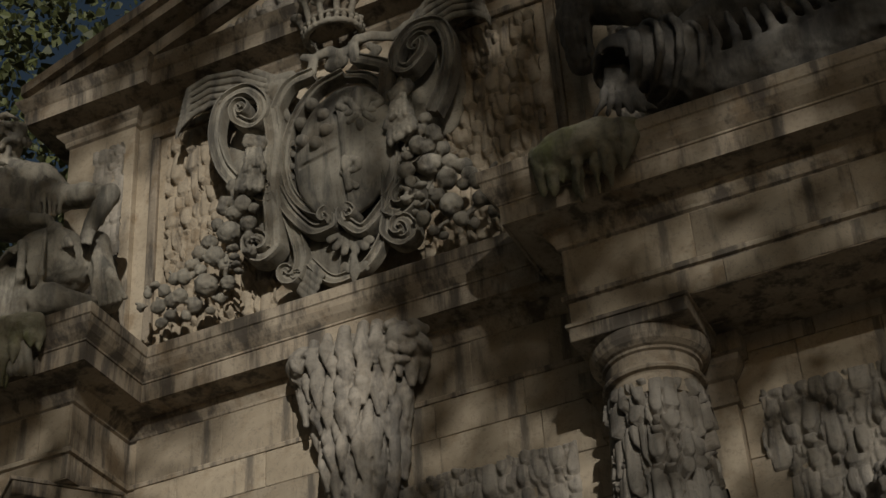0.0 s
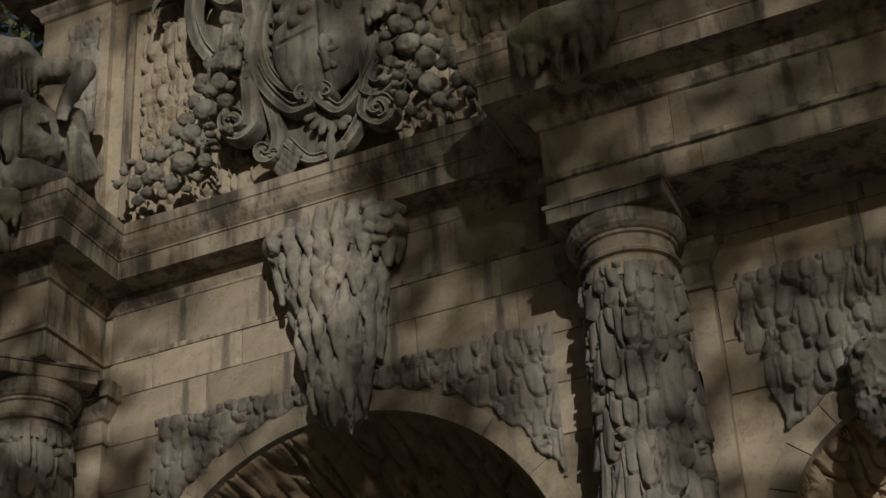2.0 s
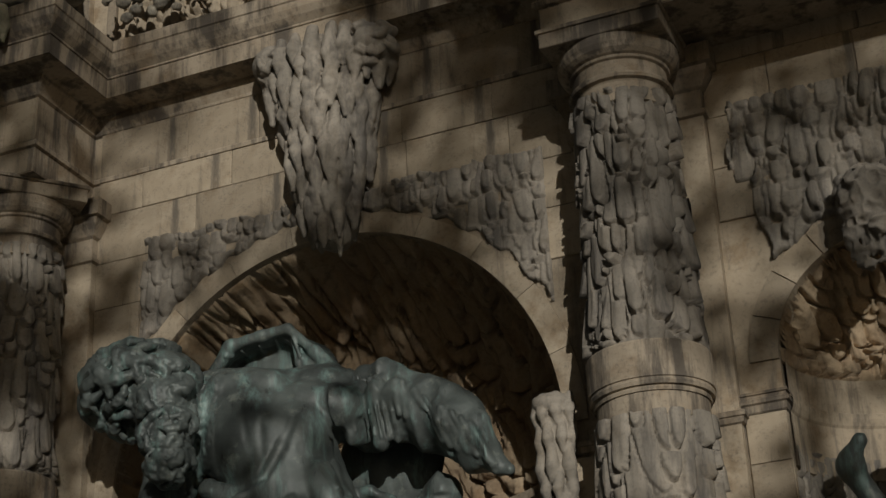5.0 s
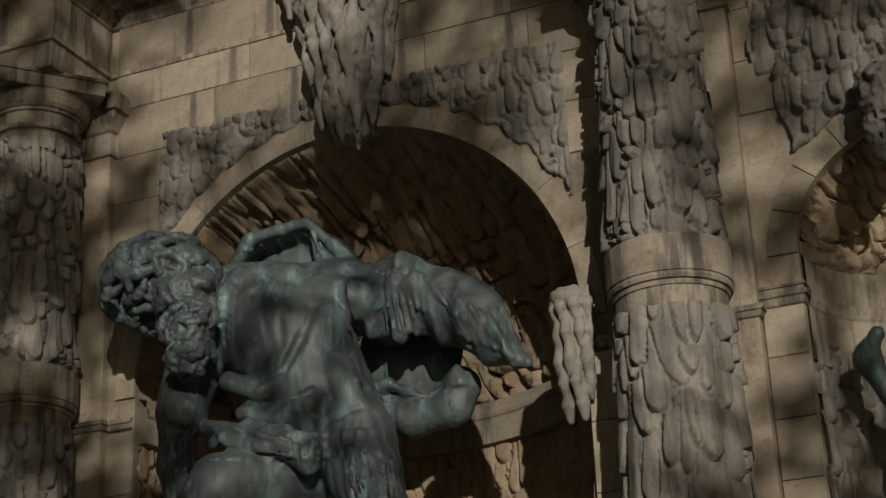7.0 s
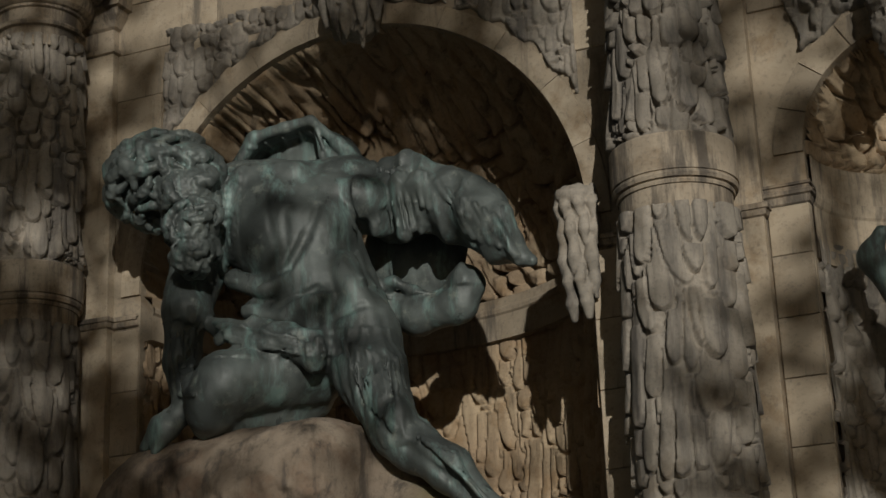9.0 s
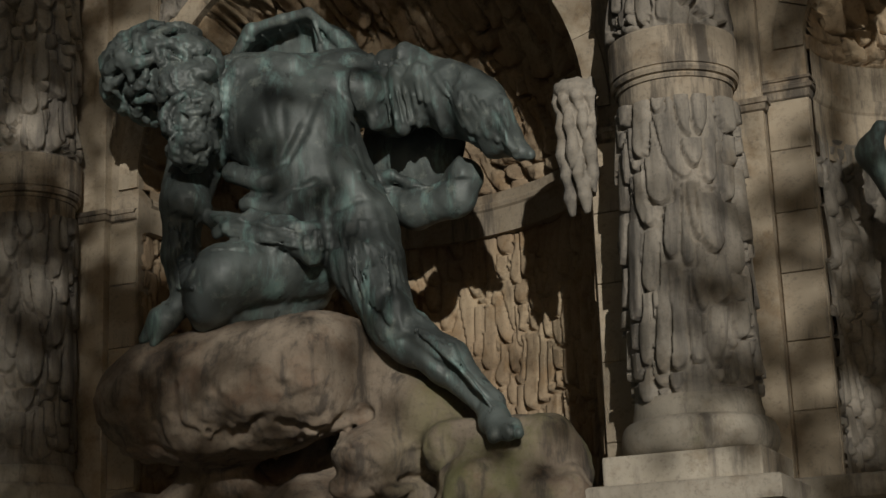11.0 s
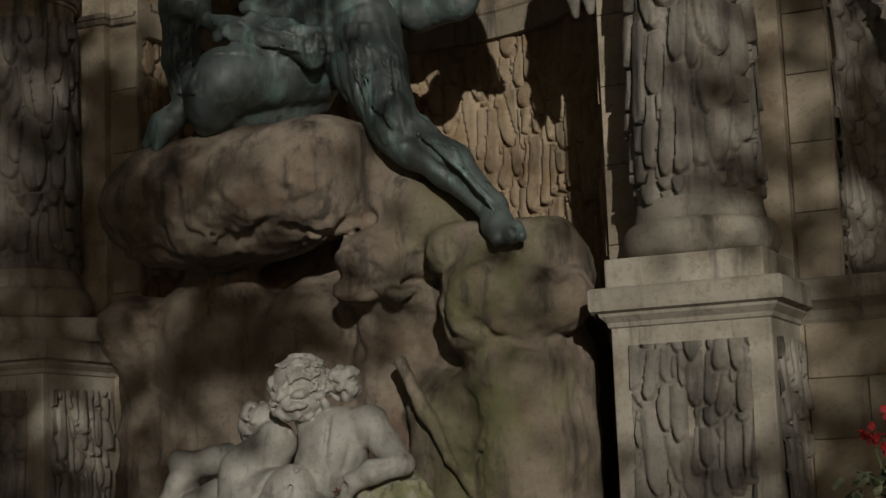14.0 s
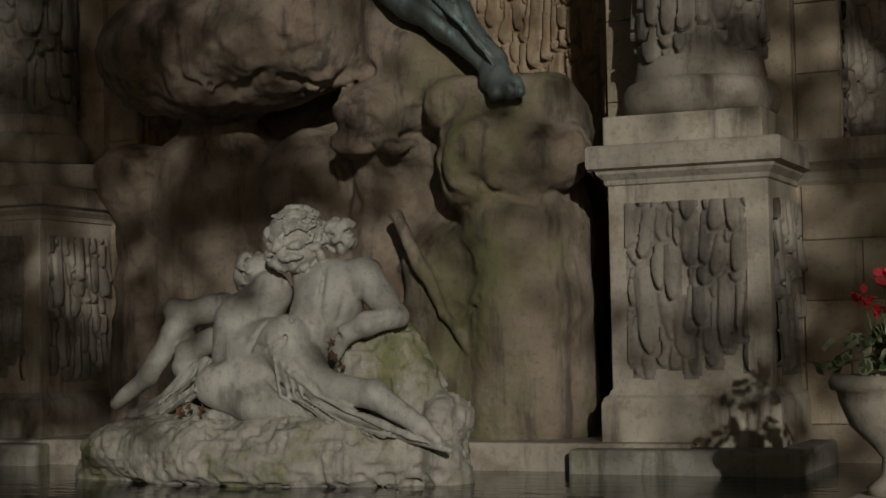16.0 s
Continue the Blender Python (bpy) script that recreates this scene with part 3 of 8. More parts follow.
P = np.stack([np.stack([AXIS + (ARCH_R + o) * np.cos(A), WALL + 0.05 + NICHE_D * (1 + o / ARCH_R) * np.sin(A), 0 * A + z], -1) for o, z in bandp])
niche_band = place("niche_band", sheet("niche_band", P, ASHLAR))
niche_band.data.polygons.foreach_set("use_smooth", [False] * len(niche_band.data.polygons))
tagged(niche_band, "smooth stone impost band round the niche", "moulding", kind="structure")
# the half dome, carved with coarse slanting drops
def half_dome(name, cx, spring, r, depth, w, l, thick, seed, step, lean):
    U, V, H = drops(2 * r, r, step, w, l, thick, seed, lean=lean)
    H = H + thick * (0.30 * lattice(np.stack([U, V, 0 * U], -1) * (1, 0.6, 1), 0.16, seed) + 0.22 * lattice(np.stack([U, V, 0 * U], -1), 0.06, seed + 1))
    x, z = (U - r) / r, V / r
    q = np.hypot(x, z)
    y = np.sqrt(np.clip(1 - np.minimum(q, 1) ** 2, 0, 1))
    shrink = 1 - H / r
    fade = np.clip((1.02 - q) / 0.05, 0, 1)
    k = 1 - (1 - shrink) * fade
    P = np.stack([cx + r * x * k, WALL + 0.05 + depth * y * k, spring - 0.02 + r * z * k], -1)
    on = q < 1.012
    keep = on[:-1, :-1] & on[1:, :-1] & on[:-1, 1:] & on[1:, 1:]
    return place(name, sheet(name, P, OCHRE, keep))


dome = half_dome("niche_dome", AXIS, SPRING, ARCH_R + 0.015, NICHE_D, 0.20, 0.70, 0.11, 52, 0.013, -0.35)
tagged(dome, "ochre half dome of the niche carved with rough drops", "niche dome", kind="structure")
tagged(part("niche_floor", box((AXIS - 2.1, WALL, 0.0), (AXIS + 2.1, WALL + 2.0, 0.26), 0.0), PEDESTAL), "stone floor of the niche", "floor", kind="structure")

# ---- side bay ----
o = [arc(SIDE_X, SIDE_SPRING, SIDE_R, i * 20 + 0.3, i * 20 + 19.7, 6) + arc(SIDE_X, SIDE_SPRING, SIDE_R + 0.22, i * 20 + 19.7, i * 20 + 0.3, 6) for i in range(9)]
for outline in o:
    part("voussoir", plate(outline, WALL - 0.022, WALL + 0.24), ASHLAR, wall_right)
courses(AXIS + COL + 0.56, RIGHT, LEVELS, WALL, wall_right, off_arch(SIDE_X, SIDE_SPRING, SIDE_R + 0.23), 0.6)
courses(AXIS + COL + 0.56, SIDE_X - SIDE_R - 0.002, LOW + [5.10], WALL, wall_right, length=0.45)
part("impost", sweep([(0, 5.10), (0.012, 5.11), (0.02, 5.16), (0.04, 5.17), (0.04, 5.20), (0.02, 5.21), (0.02, 5.235), (0.035, 5.24), (0.035, 5.26), (0, 5.27)], [(AXIS + COL + 0.55, WALL - 0.02), (SIDE_X - SIDE_R, WALL - 0.02), (SIDE_X - SIDE_R, WALL + 0.3)]), TRIM, wall_right)


def side_field(U, V):
    x, z = -2.0 + U, 5.7 + V
    return (np.hypot(x - SIDE_X, z - SIDE_SPRING) > SIDE_R + 0.24 + 0.03 * np.sin(19 * U)) & (x > -1.83 + 0.22 * np.clip((7.6 - z) / 1.2, 0, 1) * (z < 7.0) + 0.02 * np.sin(11 * V))


drop_panel("carved_drops", (-2.0, WALL - 0.02, 5.7), 3.4, 2.0, DRIP, 0.13, 0.38, 0.09, 45, inside=side_field, step=0.013, parent=wall_right, label="grey carved stone drops above the side niche")
U, V, H = drops(math.pi * SIDE_R, 2.75, 0.018, 0.12, 0.40, 0.06, 53)
a = U / SIDE_R
r = SIDE_R - H * 0.9
side_wall = place("side_niche_wall", sheet("side_niche_wall", np.stack([SIDE_X + r * np.cos(a), WALL + 0.05 + 0.85 * (r / SIDE_R) * np.sin(a), 2.1 + V], -1), DRIP))
tagged(side_wall, "side niche wall carved with drops", "niche wall", kind="structure")
P = np.stack([np.stack([SIDE_X + (SIDE_R + o) * np.cos(A), WALL + 0.05 + 0.85 * (1 + o / SIDE_R) * np.sin(A), 0 * A + z], -1) for o, z in
              [(0.02, 4.68), (-0.02, 4.69), (-0.02, 5.10), (-0.035, 5.12), (-0.05, 5.17), (-0.05, 5.21), (-0.03, 5.22), (-0.03, 5.49), (0.05, 5.5)]])
side_band = place("side_niche_band", sheet("side_niche_band", P, ASHLAR))
side_band.data.polygons.foreach_set("use_smooth", [False] * len(side_band.data.polygons))
tagged(side_band, "smooth impost band of the side niche", "moulding", kind="structure")
side_dome = half_dome("side_niche_dome", SIDE_X, SIDE_SPRING, SIDE_R + 0.01, 0.85, 0.13, 0.28, 0.10, 54, 0.012, 0.0)
tagged(side_dome, "ochre half dome of the side niche", "niche dome", kind="structure")
courses(AXIS + COL + 0.6, RIGHT, [-0.1, 0.35, 0.78, 1.2, 1.62, 2.0], WALL - 0.12, dado, length=0.75)

# ---- attic ----
ATT_Y = WALL
tagged(part("attic_wall", box((AXIS - 3.38, ATT_Y, 9.6), (AXIS + 3.38, WALL + 2.4, 13.45), 0.0), ASHLAR), "stone attic wall behind the coat of arms", "wall", kind="structure")
tagged(part("attic_plinth", box((AXIS - 2.6, ATT_Y - 0.12, 9.66), (AXIS + 2.6, ATT_Y + 0.01, 9.95), 0.015), TRIM), "plain stone plinth of the attic", "moulding", kind="structure")
for s in (-1, 1):
    lo, hi = sorted((AXIS + s * 2.52, AXIS + s * 3.38))
    pil = part("attic_pilaster_" + ("left" if s < 0 else "right"), box((lo, ATT_Y - 0.09, 9.66), (hi, ATT_Y + 0.01, 13.0), 0.01), ASHLAR)
    tagged(pil, "broad attic pilaster with a strip of carved drops", "pilaster", kind="structure")
    drop_panel("carved_strip", (lo + 0.33, ATT_Y - 0.09, 9.8), 0.42, 2.9, DRIP, 0.11, 0.3, 0.05, 61 + s, parent=pil, step=0.014)
    # sunk panel of drops, with its frame
    lo, hi = sorted((AXIS + s * 1.15, AXIS + s * 2.32))
    fr = part("panel_frame_" + ("left" if s < 0 else "right"), box((lo, ATT_Y - 0.05, 12.66), (hi, ATT_Y + 0.01, 12.74), 0.012), TRIM)
    tagged(fr, "moulded stone frame round a panel of drops", "moulding", kind="structure")
    e = AXIS + s * 2.28
    part("upright", box((e - 0.05, ATT_Y - 0.05, 9.95), (e + 0.05, ATT_Y + 0.01, 12.655), 0.012), TRIM, fr)
    lo, hi = sorted((AXIS + s * 0.8, AXIS + s * 2.12))
    drop_panel("drop_panel", (lo, ATT_Y, 9.95), hi - lo, 2.62, ASHLAR, 0.115, 0.40, 0.10, 65 + s, parent=fr, step=0.014)
ATTIC = [(0, 12.89), (0.03, 12.91), (0.04, 12.97), (0.10, 13.03), (0.12, 13.07), (0.36, 13.12), (0.37, 13.29), (0.39, 13.31), (0.44, 13.39), (0.455, 13.43), (-0.1, 13.47)]
attic_cornice = part("attic_cornice", sweep(ATTIC, [(AXIS - 3.38, WALL + 2.4), (AXIS - 3.38, ATT_Y - 0.09), (AXIS - 2.52, ATT_Y - 0.09), (AXIS - 2.52, ATT_Y), (AXIS + 2.52, ATT_Y), (AXIS + 2.52, ATT_Y - 0.09), (AXIS + 3.38, ATT_Y - 0.09), (AXIS + 3.38, WALL + 2.4)]), TRIM)
tagged(attic_cornice, "moulded attic cornice below the pediment", "cornice", kind="structure")
apex = 13.47 + 3.84 * 0.36
tagged(part("tympanum", plate([(AXIS - 3.2, 13.45), (AXIS + 3.2, 13.45), (AXIS, 13.45 + 3.2 * 0.36)], ATT_Y + 0.05, WALL + 2.3), ASHLAR), "stone tympanum of the pediment", "wall", kind="structure")
drop_panel("tympanum_drops", (AXIS - 2.9, ATT_Y + 0.05, 13.5), 5.8, 1.2, DRIP, 0.16, 0.35, 0.10, 71, inside=lambda U, V: V < (2.7 - np.abs(U - 2.9)) * 0.36, parent=bpy.data.objects["tympanum"], step=0.02)
for s in (-1, 1):
    # raking cornice: three stepped bands climbing to the apex
    rk = None
    for name, low, high, out in (("raking_cornice_" + ("left" if s < 0 else "right"), 0.16, 0.30, 0.455), ("corona", 0.02, 0.16, 0.37), ("bed_mould", -0.14, 0.02, 0.14)):
        pts = [(AXIS + s * 3.84, 13.44 + low), (AXIS, apex - 0.03 + low), (AXIS, apex - 0.03 + high), (AXIS + s * 3.84, 13.44 + high)]
        if name == "bed_mould":
            pts = [(AXIS + s * 3.3, 13.47), (AXIS + s * 3.2, 13.44), (AXIS, apex - 0.03 + low), (AXIS, apex - 0.03 + high), (AXIS + s * 3.3, 13.64 + low + 0.1)]
        ob = part(name, plate(pts, ATT_Y - out, WALL + 2.4), TRIM, rk)
        if rk is None:
            rk = tagged(ob, "raking stone cornice of the pediment", "cornice", kind="structure")

# ---- carved things ----
MOSSY = stone("mossy_stone", (0.22, 0.20, 0.14), (0.33, 0.30, 0.22), (0.16, 0.14, 0.09), (0.06, 0.055, 0.045), moss=(0.13, 0.14, 0.05), moss_at=(0.45, 0.62), relief=0.5)

# ---- bronze giant crouching on the rock ----
g = Carving(0.07)
g.lump((-6.81, 10.25, 6.00), (0.425, 0.335, 0.33))
g.lump((-6.51, 10.15, 5.79), (0.253, 0.260, 0.276))
g.lump((-6.37, 10.05, 5.44), (0.190, 0.200, 0.203))
g.lump((-6.33, 10.00, 5.23), (0.161, 0.170, 0.152))
g.lump((-7.14, 10.30, 5.93), (0.227, 0.280, 0.213))
g.lump((-6.49, 10.30, 6.06), (0.187, 0.260, 0.210))
g.limb((-6.54, 10.45, 5.76), (-6.25, 10.70, 5.69), 0.291, 0.354)
g.limb((-6.34, 10.75, 5.95), (-5.48, 10.95, 5.85), 0.296, 0.292)
g.lump((-5.96, 10.75, 5.60), (0.525, 0.420, 0.445))
g.lump((-6.03, 10.50, 5.42), (0.313, 0.200, 0.285), soft=0.05)
g.lump((-5.51, 10.60, 5.43), (0.283, 0.220, 0.343), soft=0.05)
g.limb((-5.80, 10.75, 5.43), (-5.50, 10.75, 4.68), 0.502, 0.444)
g.lump((-5.72, 10.50, 4.96), (0.172, 0.150, 0.158), soft=0.04)
g.lump((-5.42, 10.55, 4.97), (0.171, 0.160, 0.202), soft=0.04)
g.lump((-5.83, 10.50, 4.77), (0.135, 0.140, 0.117), soft=0.04)
g.limb((-5.45, 10.95, 5.87), (-5.04, 11.05, 5.66), 0.311, 0.256)
g.chain([(-5.05, 10.95, 6.00), (-4.90, 10.95, 6.02), (-4.53, 10.90, 5.79), (-4.22, 10.85, 5.59)], [0.112, 0.102, 0.119, 0.117], soft=0.03)
g.limb((-5.06, 10.85, 5.82), (-5.11, 10.85, 5.49), 0.120, 0.092, soft=0.03)
g.limb((-4.91, 10.80, 5.78), (-4.88, 10.80, 5.36), 0.110, 0.073, soft=0.03)
g.limb((-4.71, 10.80, 5.74), (-4.73, 10.85, 5.44), 0.118, 0.082, soft=0.03)
g.limb((-4.59, 10.85, 5.63), (-4.48, 10.85, 5.37), 0.136, 0.117, soft=0.04)
g.chain([(-4.71, 10.95, 5.69), (-4.23, 10.85, 5.40), (-4.03, 10.80, 5.12), (-3.79, 10.75, 4.94)], [0.239, 0.224, 0.132, 0.056])
g.chain([(-4.25, 10.80, 5.65), (-4.04, 10.75, 5.36), (-3.96, 10.75, 5.11)], [0.099, 0.097, 0.079], soft=0.03)
g.lump((-5.05, 11.40, 5.44), (0.474, 0.120, 0.498))
g.chain([(-5.12, 10.84, 5.89), (-5.13, 10.78, 5.71), (-5.14, 10.82, 5.43)], [0.037, 0.041, 0.032], soft=0.012)
g.chain([(-4.98, 10.84, 5.91), (-4.98, 10.78, 5.66), (-4.99, 10.82, 5.42)], [0.037, 0.041, 0.032], soft=0.012)
g.chain([(-4.84, 10.84, 5.92), (-4.83, 10.78, 5.62), (-4.83, 10.82, 5.42)], [0.037, 0.041, 0.032], soft=0.012)
g.chain([(-4.71, 10.84, 5.86), (-4.68, 10.78, 5.57), (-4.67, 10.82, 5.41)], [0.037, 0.041, 0.032], soft=0.012)
g.chain([(-4.57, 10.84, 5.79), (-4.54, 10.78, 5.53), (-4.52, 10.82, 5.40)], [0.036, 0.041, 0.032], soft=0.012)
g.chain([(-4.44, 10.84, 5.73), (-4.39, 10.78, 5.48), (-4.37, 10.82, 5.39)], [0.036, 0.040, 0.031], soft=0.012)
g.chain([(-4.31, 10.84, 5.67), (-4.25, 10.78, 5.43), (-4.22, 10.82, 5.38)], [0.036, 0.040, 0.031], soft=0.012)
g.chain([(-4.44, 10.74, 5.67), (-4.33, 10.70, 5.40), (-4.24, 10.74, 5.16)], [0.031, 0.036, 0.027], soft=0.012)
g.chain([(-4.35, 10.74, 5.60), (-4.25, 10.70, 5.34), (-4.16, 10.74, 5.13)], [0.031, 0.035, 0.026], soft=0.012)
g.chain([(-4.27, 10.74, 5.54), (-4.17, 10.70, 5.29), (-4.08, 10.74, 5.09)], [0.031, 0.035, 0.026], soft=0.012)
g.chain([(-4.18, 10.74, 5.48), (-4.08, 10.70, 5.24), (-4.00, 10.74, 5.06)], [0.031, 0.035, 0.026], soft=0.012)
g.chain([(-4.10, 10.74, 5.42), (-4.00, 10.70, 5.19), (-3.93, 10.74, 5.03)], [0.031, 0.035, 0.026], soft=0.012)
g.chain([(-5.39, 11.05, 5.00), (-5.06, 11.00, 5.04), (-4.86, 11.05, 4.90)], [0.056, 0.041, 0.046], soft=0.03)
g.chain([(-5.42, 11.20, 4.97), (-4.93, 11.15, 4.77), (-4.54, 11.10, 4.79), (-4.48, 11.10, 4.95)], [0.140, 0.156, 0.136, 0.163])
g.chain([(-6.50, 10.98, 6.36), (-6.35, 10.98, 6.55), (-6.05, 10.98, 6.58), (-5.80, 10.98, 6.60), (-5.54, 10.98, 6.33), (-5.25, 10.98, 5.99)], [0.044, 0.054, 0.044, 0.039, 0.053, 0.061], soft=0.04)
g.chain([(-6.56, 11.08, 6.38), (-6.41, 11.08, 6.57), (-6.11, 11.08, 6.60), (-5.86, 11.08, 6.61), (-5.59, 11.08, 6.34), (-5.30, 11.08, 6.00)], [0.069, 0.079, 0.069, 0.063, 0.077, 0.085], soft=0.04)
g.chain([(-6.63, 11.20, 6.39), (-6.47, 11.20, 6.58), (-6.17, 11.20, 6.61), (-5.92, 11.20, 6.63), (-5.65, 11.20, 6.36), (-5.36, 11.20, 6.01)], [0.090, 0.100, 0.089, 0.084, 0.097, 0.105], soft=0.04)
g.chain([(-6.70, 11.32, 6.39), (-6.54, 11.32, 6.58), (-6.24, 11.32, 6.62), (-5.99, 11.32, 6.63), (-5.71, 11.32, 6.36), (-5.42, 11.32, 6.01)], [0.111, 0.121, 0.110, 0.104, 0.118, 0.125], soft=0.04)
g.chain([(-5.76, 11.00, 6.49), (-5.70, 10.98, 6.26), (-5.61, 11.00, 6.02)], [0.024, 0.029, 0.024], soft=0.012)
g.chain([(-5.69, 11.00, 6.41), (-5.62, 10.98, 6.20), (-5.53, 11.00, 5.99)], [0.024, 0.029, 0.024], soft=0.012)
g.chain([(-5.61, 11.00, 6.33), (-5.55, 10.98, 6.13), (-5.46, 11.00, 5.95)], [0.024, 0.029, 0.024], soft=0.012)
g.chain([(-5.54, 11.00, 6.26), (-5.48, 10.98, 6.07), (-5.39, 11.00, 5.92)], [0.024, 0.028, 0.024], soft=0.012)
g.chain([(-5.46, 11.00, 6.18), (-5.41, 10.98, 6.00), (-5.31, 11.00, 5.88)], [0.024, 0.028, 0.024], soft=0.012)
g.limb((-6.55, 10.60, 5.66), (-6.59, 10.30, 4.90), 0.283, 0.201)
g.lump((-6.52, 10.22, 4.82), (0.181, 0.170, 0.163))
g.chain([(-6.61, 10.30, 4.81), (-6.60, 10.25, 4.42), (-6.53, 10.20, 4.06)], [0.164, 0.135, 0.106])
g.chain([(-6.53, 10.20, 4.01), (-6.67, 10.10, 3.87), (-6.80, 10.05, 3.72)], [0.106, 0.097, 0.040])
g.limb((-6.62, 10.10, 3.85), (-6.69, 10.02, 3.67), 0.062, 0.035)
g.limb((-5.66, 10.65, 4.33), (-6.08, 10.05, 4.13), 0.32, 0.255)
g.lump((-6.20, 10.05, 3.99), (0.217, 0.240, 0.239))
g.chain([(-6.29, 10.15, 3.86), (-5.99, 10.50, 3.90), (-5.69, 10.80, 4.08)], [0.131, 0.169, 0.126])
g.chain([(-5.38, 10.75, 4.67), (-5.06, 10.50, 4.17), (-4.77, 10.35, 3.62)], [0.379, 0.270, 0.177])
g.lump((-5.18, 10.60, 4.49), (0.310, 0.300, 0.376))
g.chain([(-4.79, 10.35, 3.67), (-4.63, 10.35, 3.52), (-4.34, 10.30, 3.31), (-4.00, 10.25, 2.96)], [0.169, 0.184, 0.165, 0.096])
g.lump((-4.72, 10.25, 3.73), (0.126, 0.120, 0.168), soft=0.05)
g.chain([(-4.00, 10.25, 2.96), (-3.93, 10.15, 2.82), (-3.77, 10.00, 2.70)], [0.104, 0.103, 0.070])
g.limb((-3.91, 10.10, 2.81), (-3.86, 9.98, 2.68), 0.095, 0.054, soft=0.03)
g.limb((-3.76, 10.08, 2.76), (-3.69, 10.00, 2.69), 0.063, 0.047, soft=0.02)
g.chain([(-5.06, 10.36, 4.41), (-4.95, 10.27, 4.07), (-4.77, 10.22, 3.71)], [0.026, 0.030, 0.021], soft=0.015)
g.chain([(-5.01, 10.36, 4.38), (-4.91, 10.27, 4.04), (-4.75, 10.22, 3.68)], [0.026, 0.030, 0.021], soft=0.015)
g.chain([(-4.96, 10.36, 4.34), (-4.87, 10.27, 4.00), (-4.72, 10.22, 3.65)], [0.026, 0.030, 0.021], soft=0.015)
g.chain([(-4.92, 10.36, 4.31), (-4.83, 10.27, 3.97), (-4.69, 10.22, 3.62)], [0.026, 0.030, 0.021], soft=0.015)
g.chain([(-4.87, 10.36, 4.28), (-4.79, 10.27, 3.94), (-4.67, 10.22, 3.59)], [0.026, 0.030, 0.021], soft=0.015)
g.chain([(-4.82, 10.36, 4.24), (-4.74, 10.27, 3.91), (-4.64, 10.22, 3.57)], [0.026, 0.030, 0.021], soft=0.015)
g.chain([(-4.78, 10.36, 4.21), (-4.70, 10.27, 3.88), (-4.61, 10.22, 3.54)], [0.026, 0.029, 0.021], soft=0.015)
g.chain([(-6.61, 10.16, 4.64), (-6.56, 10.10, 4.34), (-6.50, 10.10, 4.08)], [0.022, 0.027, 0.018], soft=0.015)
g.chain([(-6.57, 10.16, 4.63), (-6.52, 10.10, 4.33), (-6.48, 10.10, 4.08)], [0.022, 0.027, 0.018], soft=0.015)
g.chain([(-6.53, 10.16, 4.63), (-6.49, 10.10, 4.33), (-6.45, 10.10, 4.08)], [0.022, 0.027, 0.018], soft=0.015)
g.chain([(-6.49, 10.16, 4.62), (-6.45, 10.10, 4.33), (-6.43, 10.10, 4.07)], [0.022, 0.027, 0.018], soft=0.015)
g.chain([(-6.45, 10.16, 4.61), (-6.42, 10.10, 4.32), (-6.40, 10.10, 4.07)], [0.022, 0.027, 0.018], soft=0.015)
g.chain([(-4.50, 10.16, 3.56), (-4.24, 10.12, 3.31), (-4.04, 10.14, 3.05)], [0.021, 0.024, 0.016], soft=0.015)
g.chain([(-4.43, 10.16, 3.52), (-4.20, 10.12, 3.27), (-4.02, 10.14, 3.03)], [0.021, 0.024, 0.016], soft=0.015)
g.chain([(-4.37, 10.16, 3.48), (-4.16, 10.12, 3.22), (-3.99, 10.14, 3.01)], [0.020, 0.024, 0.016], soft=0.015)
g.chain([(-4.31, 10.16, 3.44), (-4.12, 10.12, 3.18), (-3.97, 10.14, 2.98)], [0.020, 0.024, 0.016], soft=0.015)
g.chain([(-4.25, 10.16, 3.40), (-4.08, 10.12, 3.13), (-3.94, 10.14, 2.96)], [0.020, 0.024, 0.016], soft=0.015)
g.chain([(-6.38, 10.30, 4.71), (-6.01, 10.20, 4.55), (-5.66, 10.20, 4.46), (-5.47, 10.25, 4.38), (-5.39, 10.35, 4.46)], [0.063, 0.106, 0.122, 0.139, 0.079], soft=0.03)
g.lump((-5.42, 10.25, 4.28), (0.095, 0.120, 0.113), soft=0.03)
g.chain([(-6.21, 10.15, 4.53), (-5.91, 10.20, 4.61), (-5.56, 10.20, 4.49)], [0.044, 0.062, 0.070], soft=0.02)
g.limb((-5.32, 10.25, 4.42), (-5.21, 10.28, 4.32), 0.031, 0.031, soft=0.061, cut=True)
g.limb((-5.10, 10.24, 4.30), (-5.00, 10.21, 3.97), 0.021, 0.021, soft=0.048, cut=True)
g.limb((-5.00, 10.21, 3.97), (-4.74, 10.15, 3.59), 0.021, 0.021, soft=0.048, cut=True)
g.limb((-5.96, 9.86, 3.90), (-6.04, 10.24, 3.80), 0.021, 0.021, soft=0.048, cut=True)
g.limb((-4.61, 10.15, 3.49), (-4.30, 10.13, 3.24), 0.021, 0.021, soft=0.048, cut=True)
g.limb((-4.30, 10.13, 3.24), (-4.04, 10.13, 2.97), 0.020, 0.020, soft=0.048, cut=True)
g.limb((-5.19, 10.28, 4.41), (-5.08, 10.22, 4.16), 0.011, 0.011, soft=0.012)
g.limb((-5.08, 10.22, 4.16), (-4.95, 10.21, 3.86), 0.011, 0.011, soft=0.012)
g.limb((-5.13, 10.28, 4.38), (-5.03, 10.22, 4.12), 0.011, 0.011, soft=0.012)
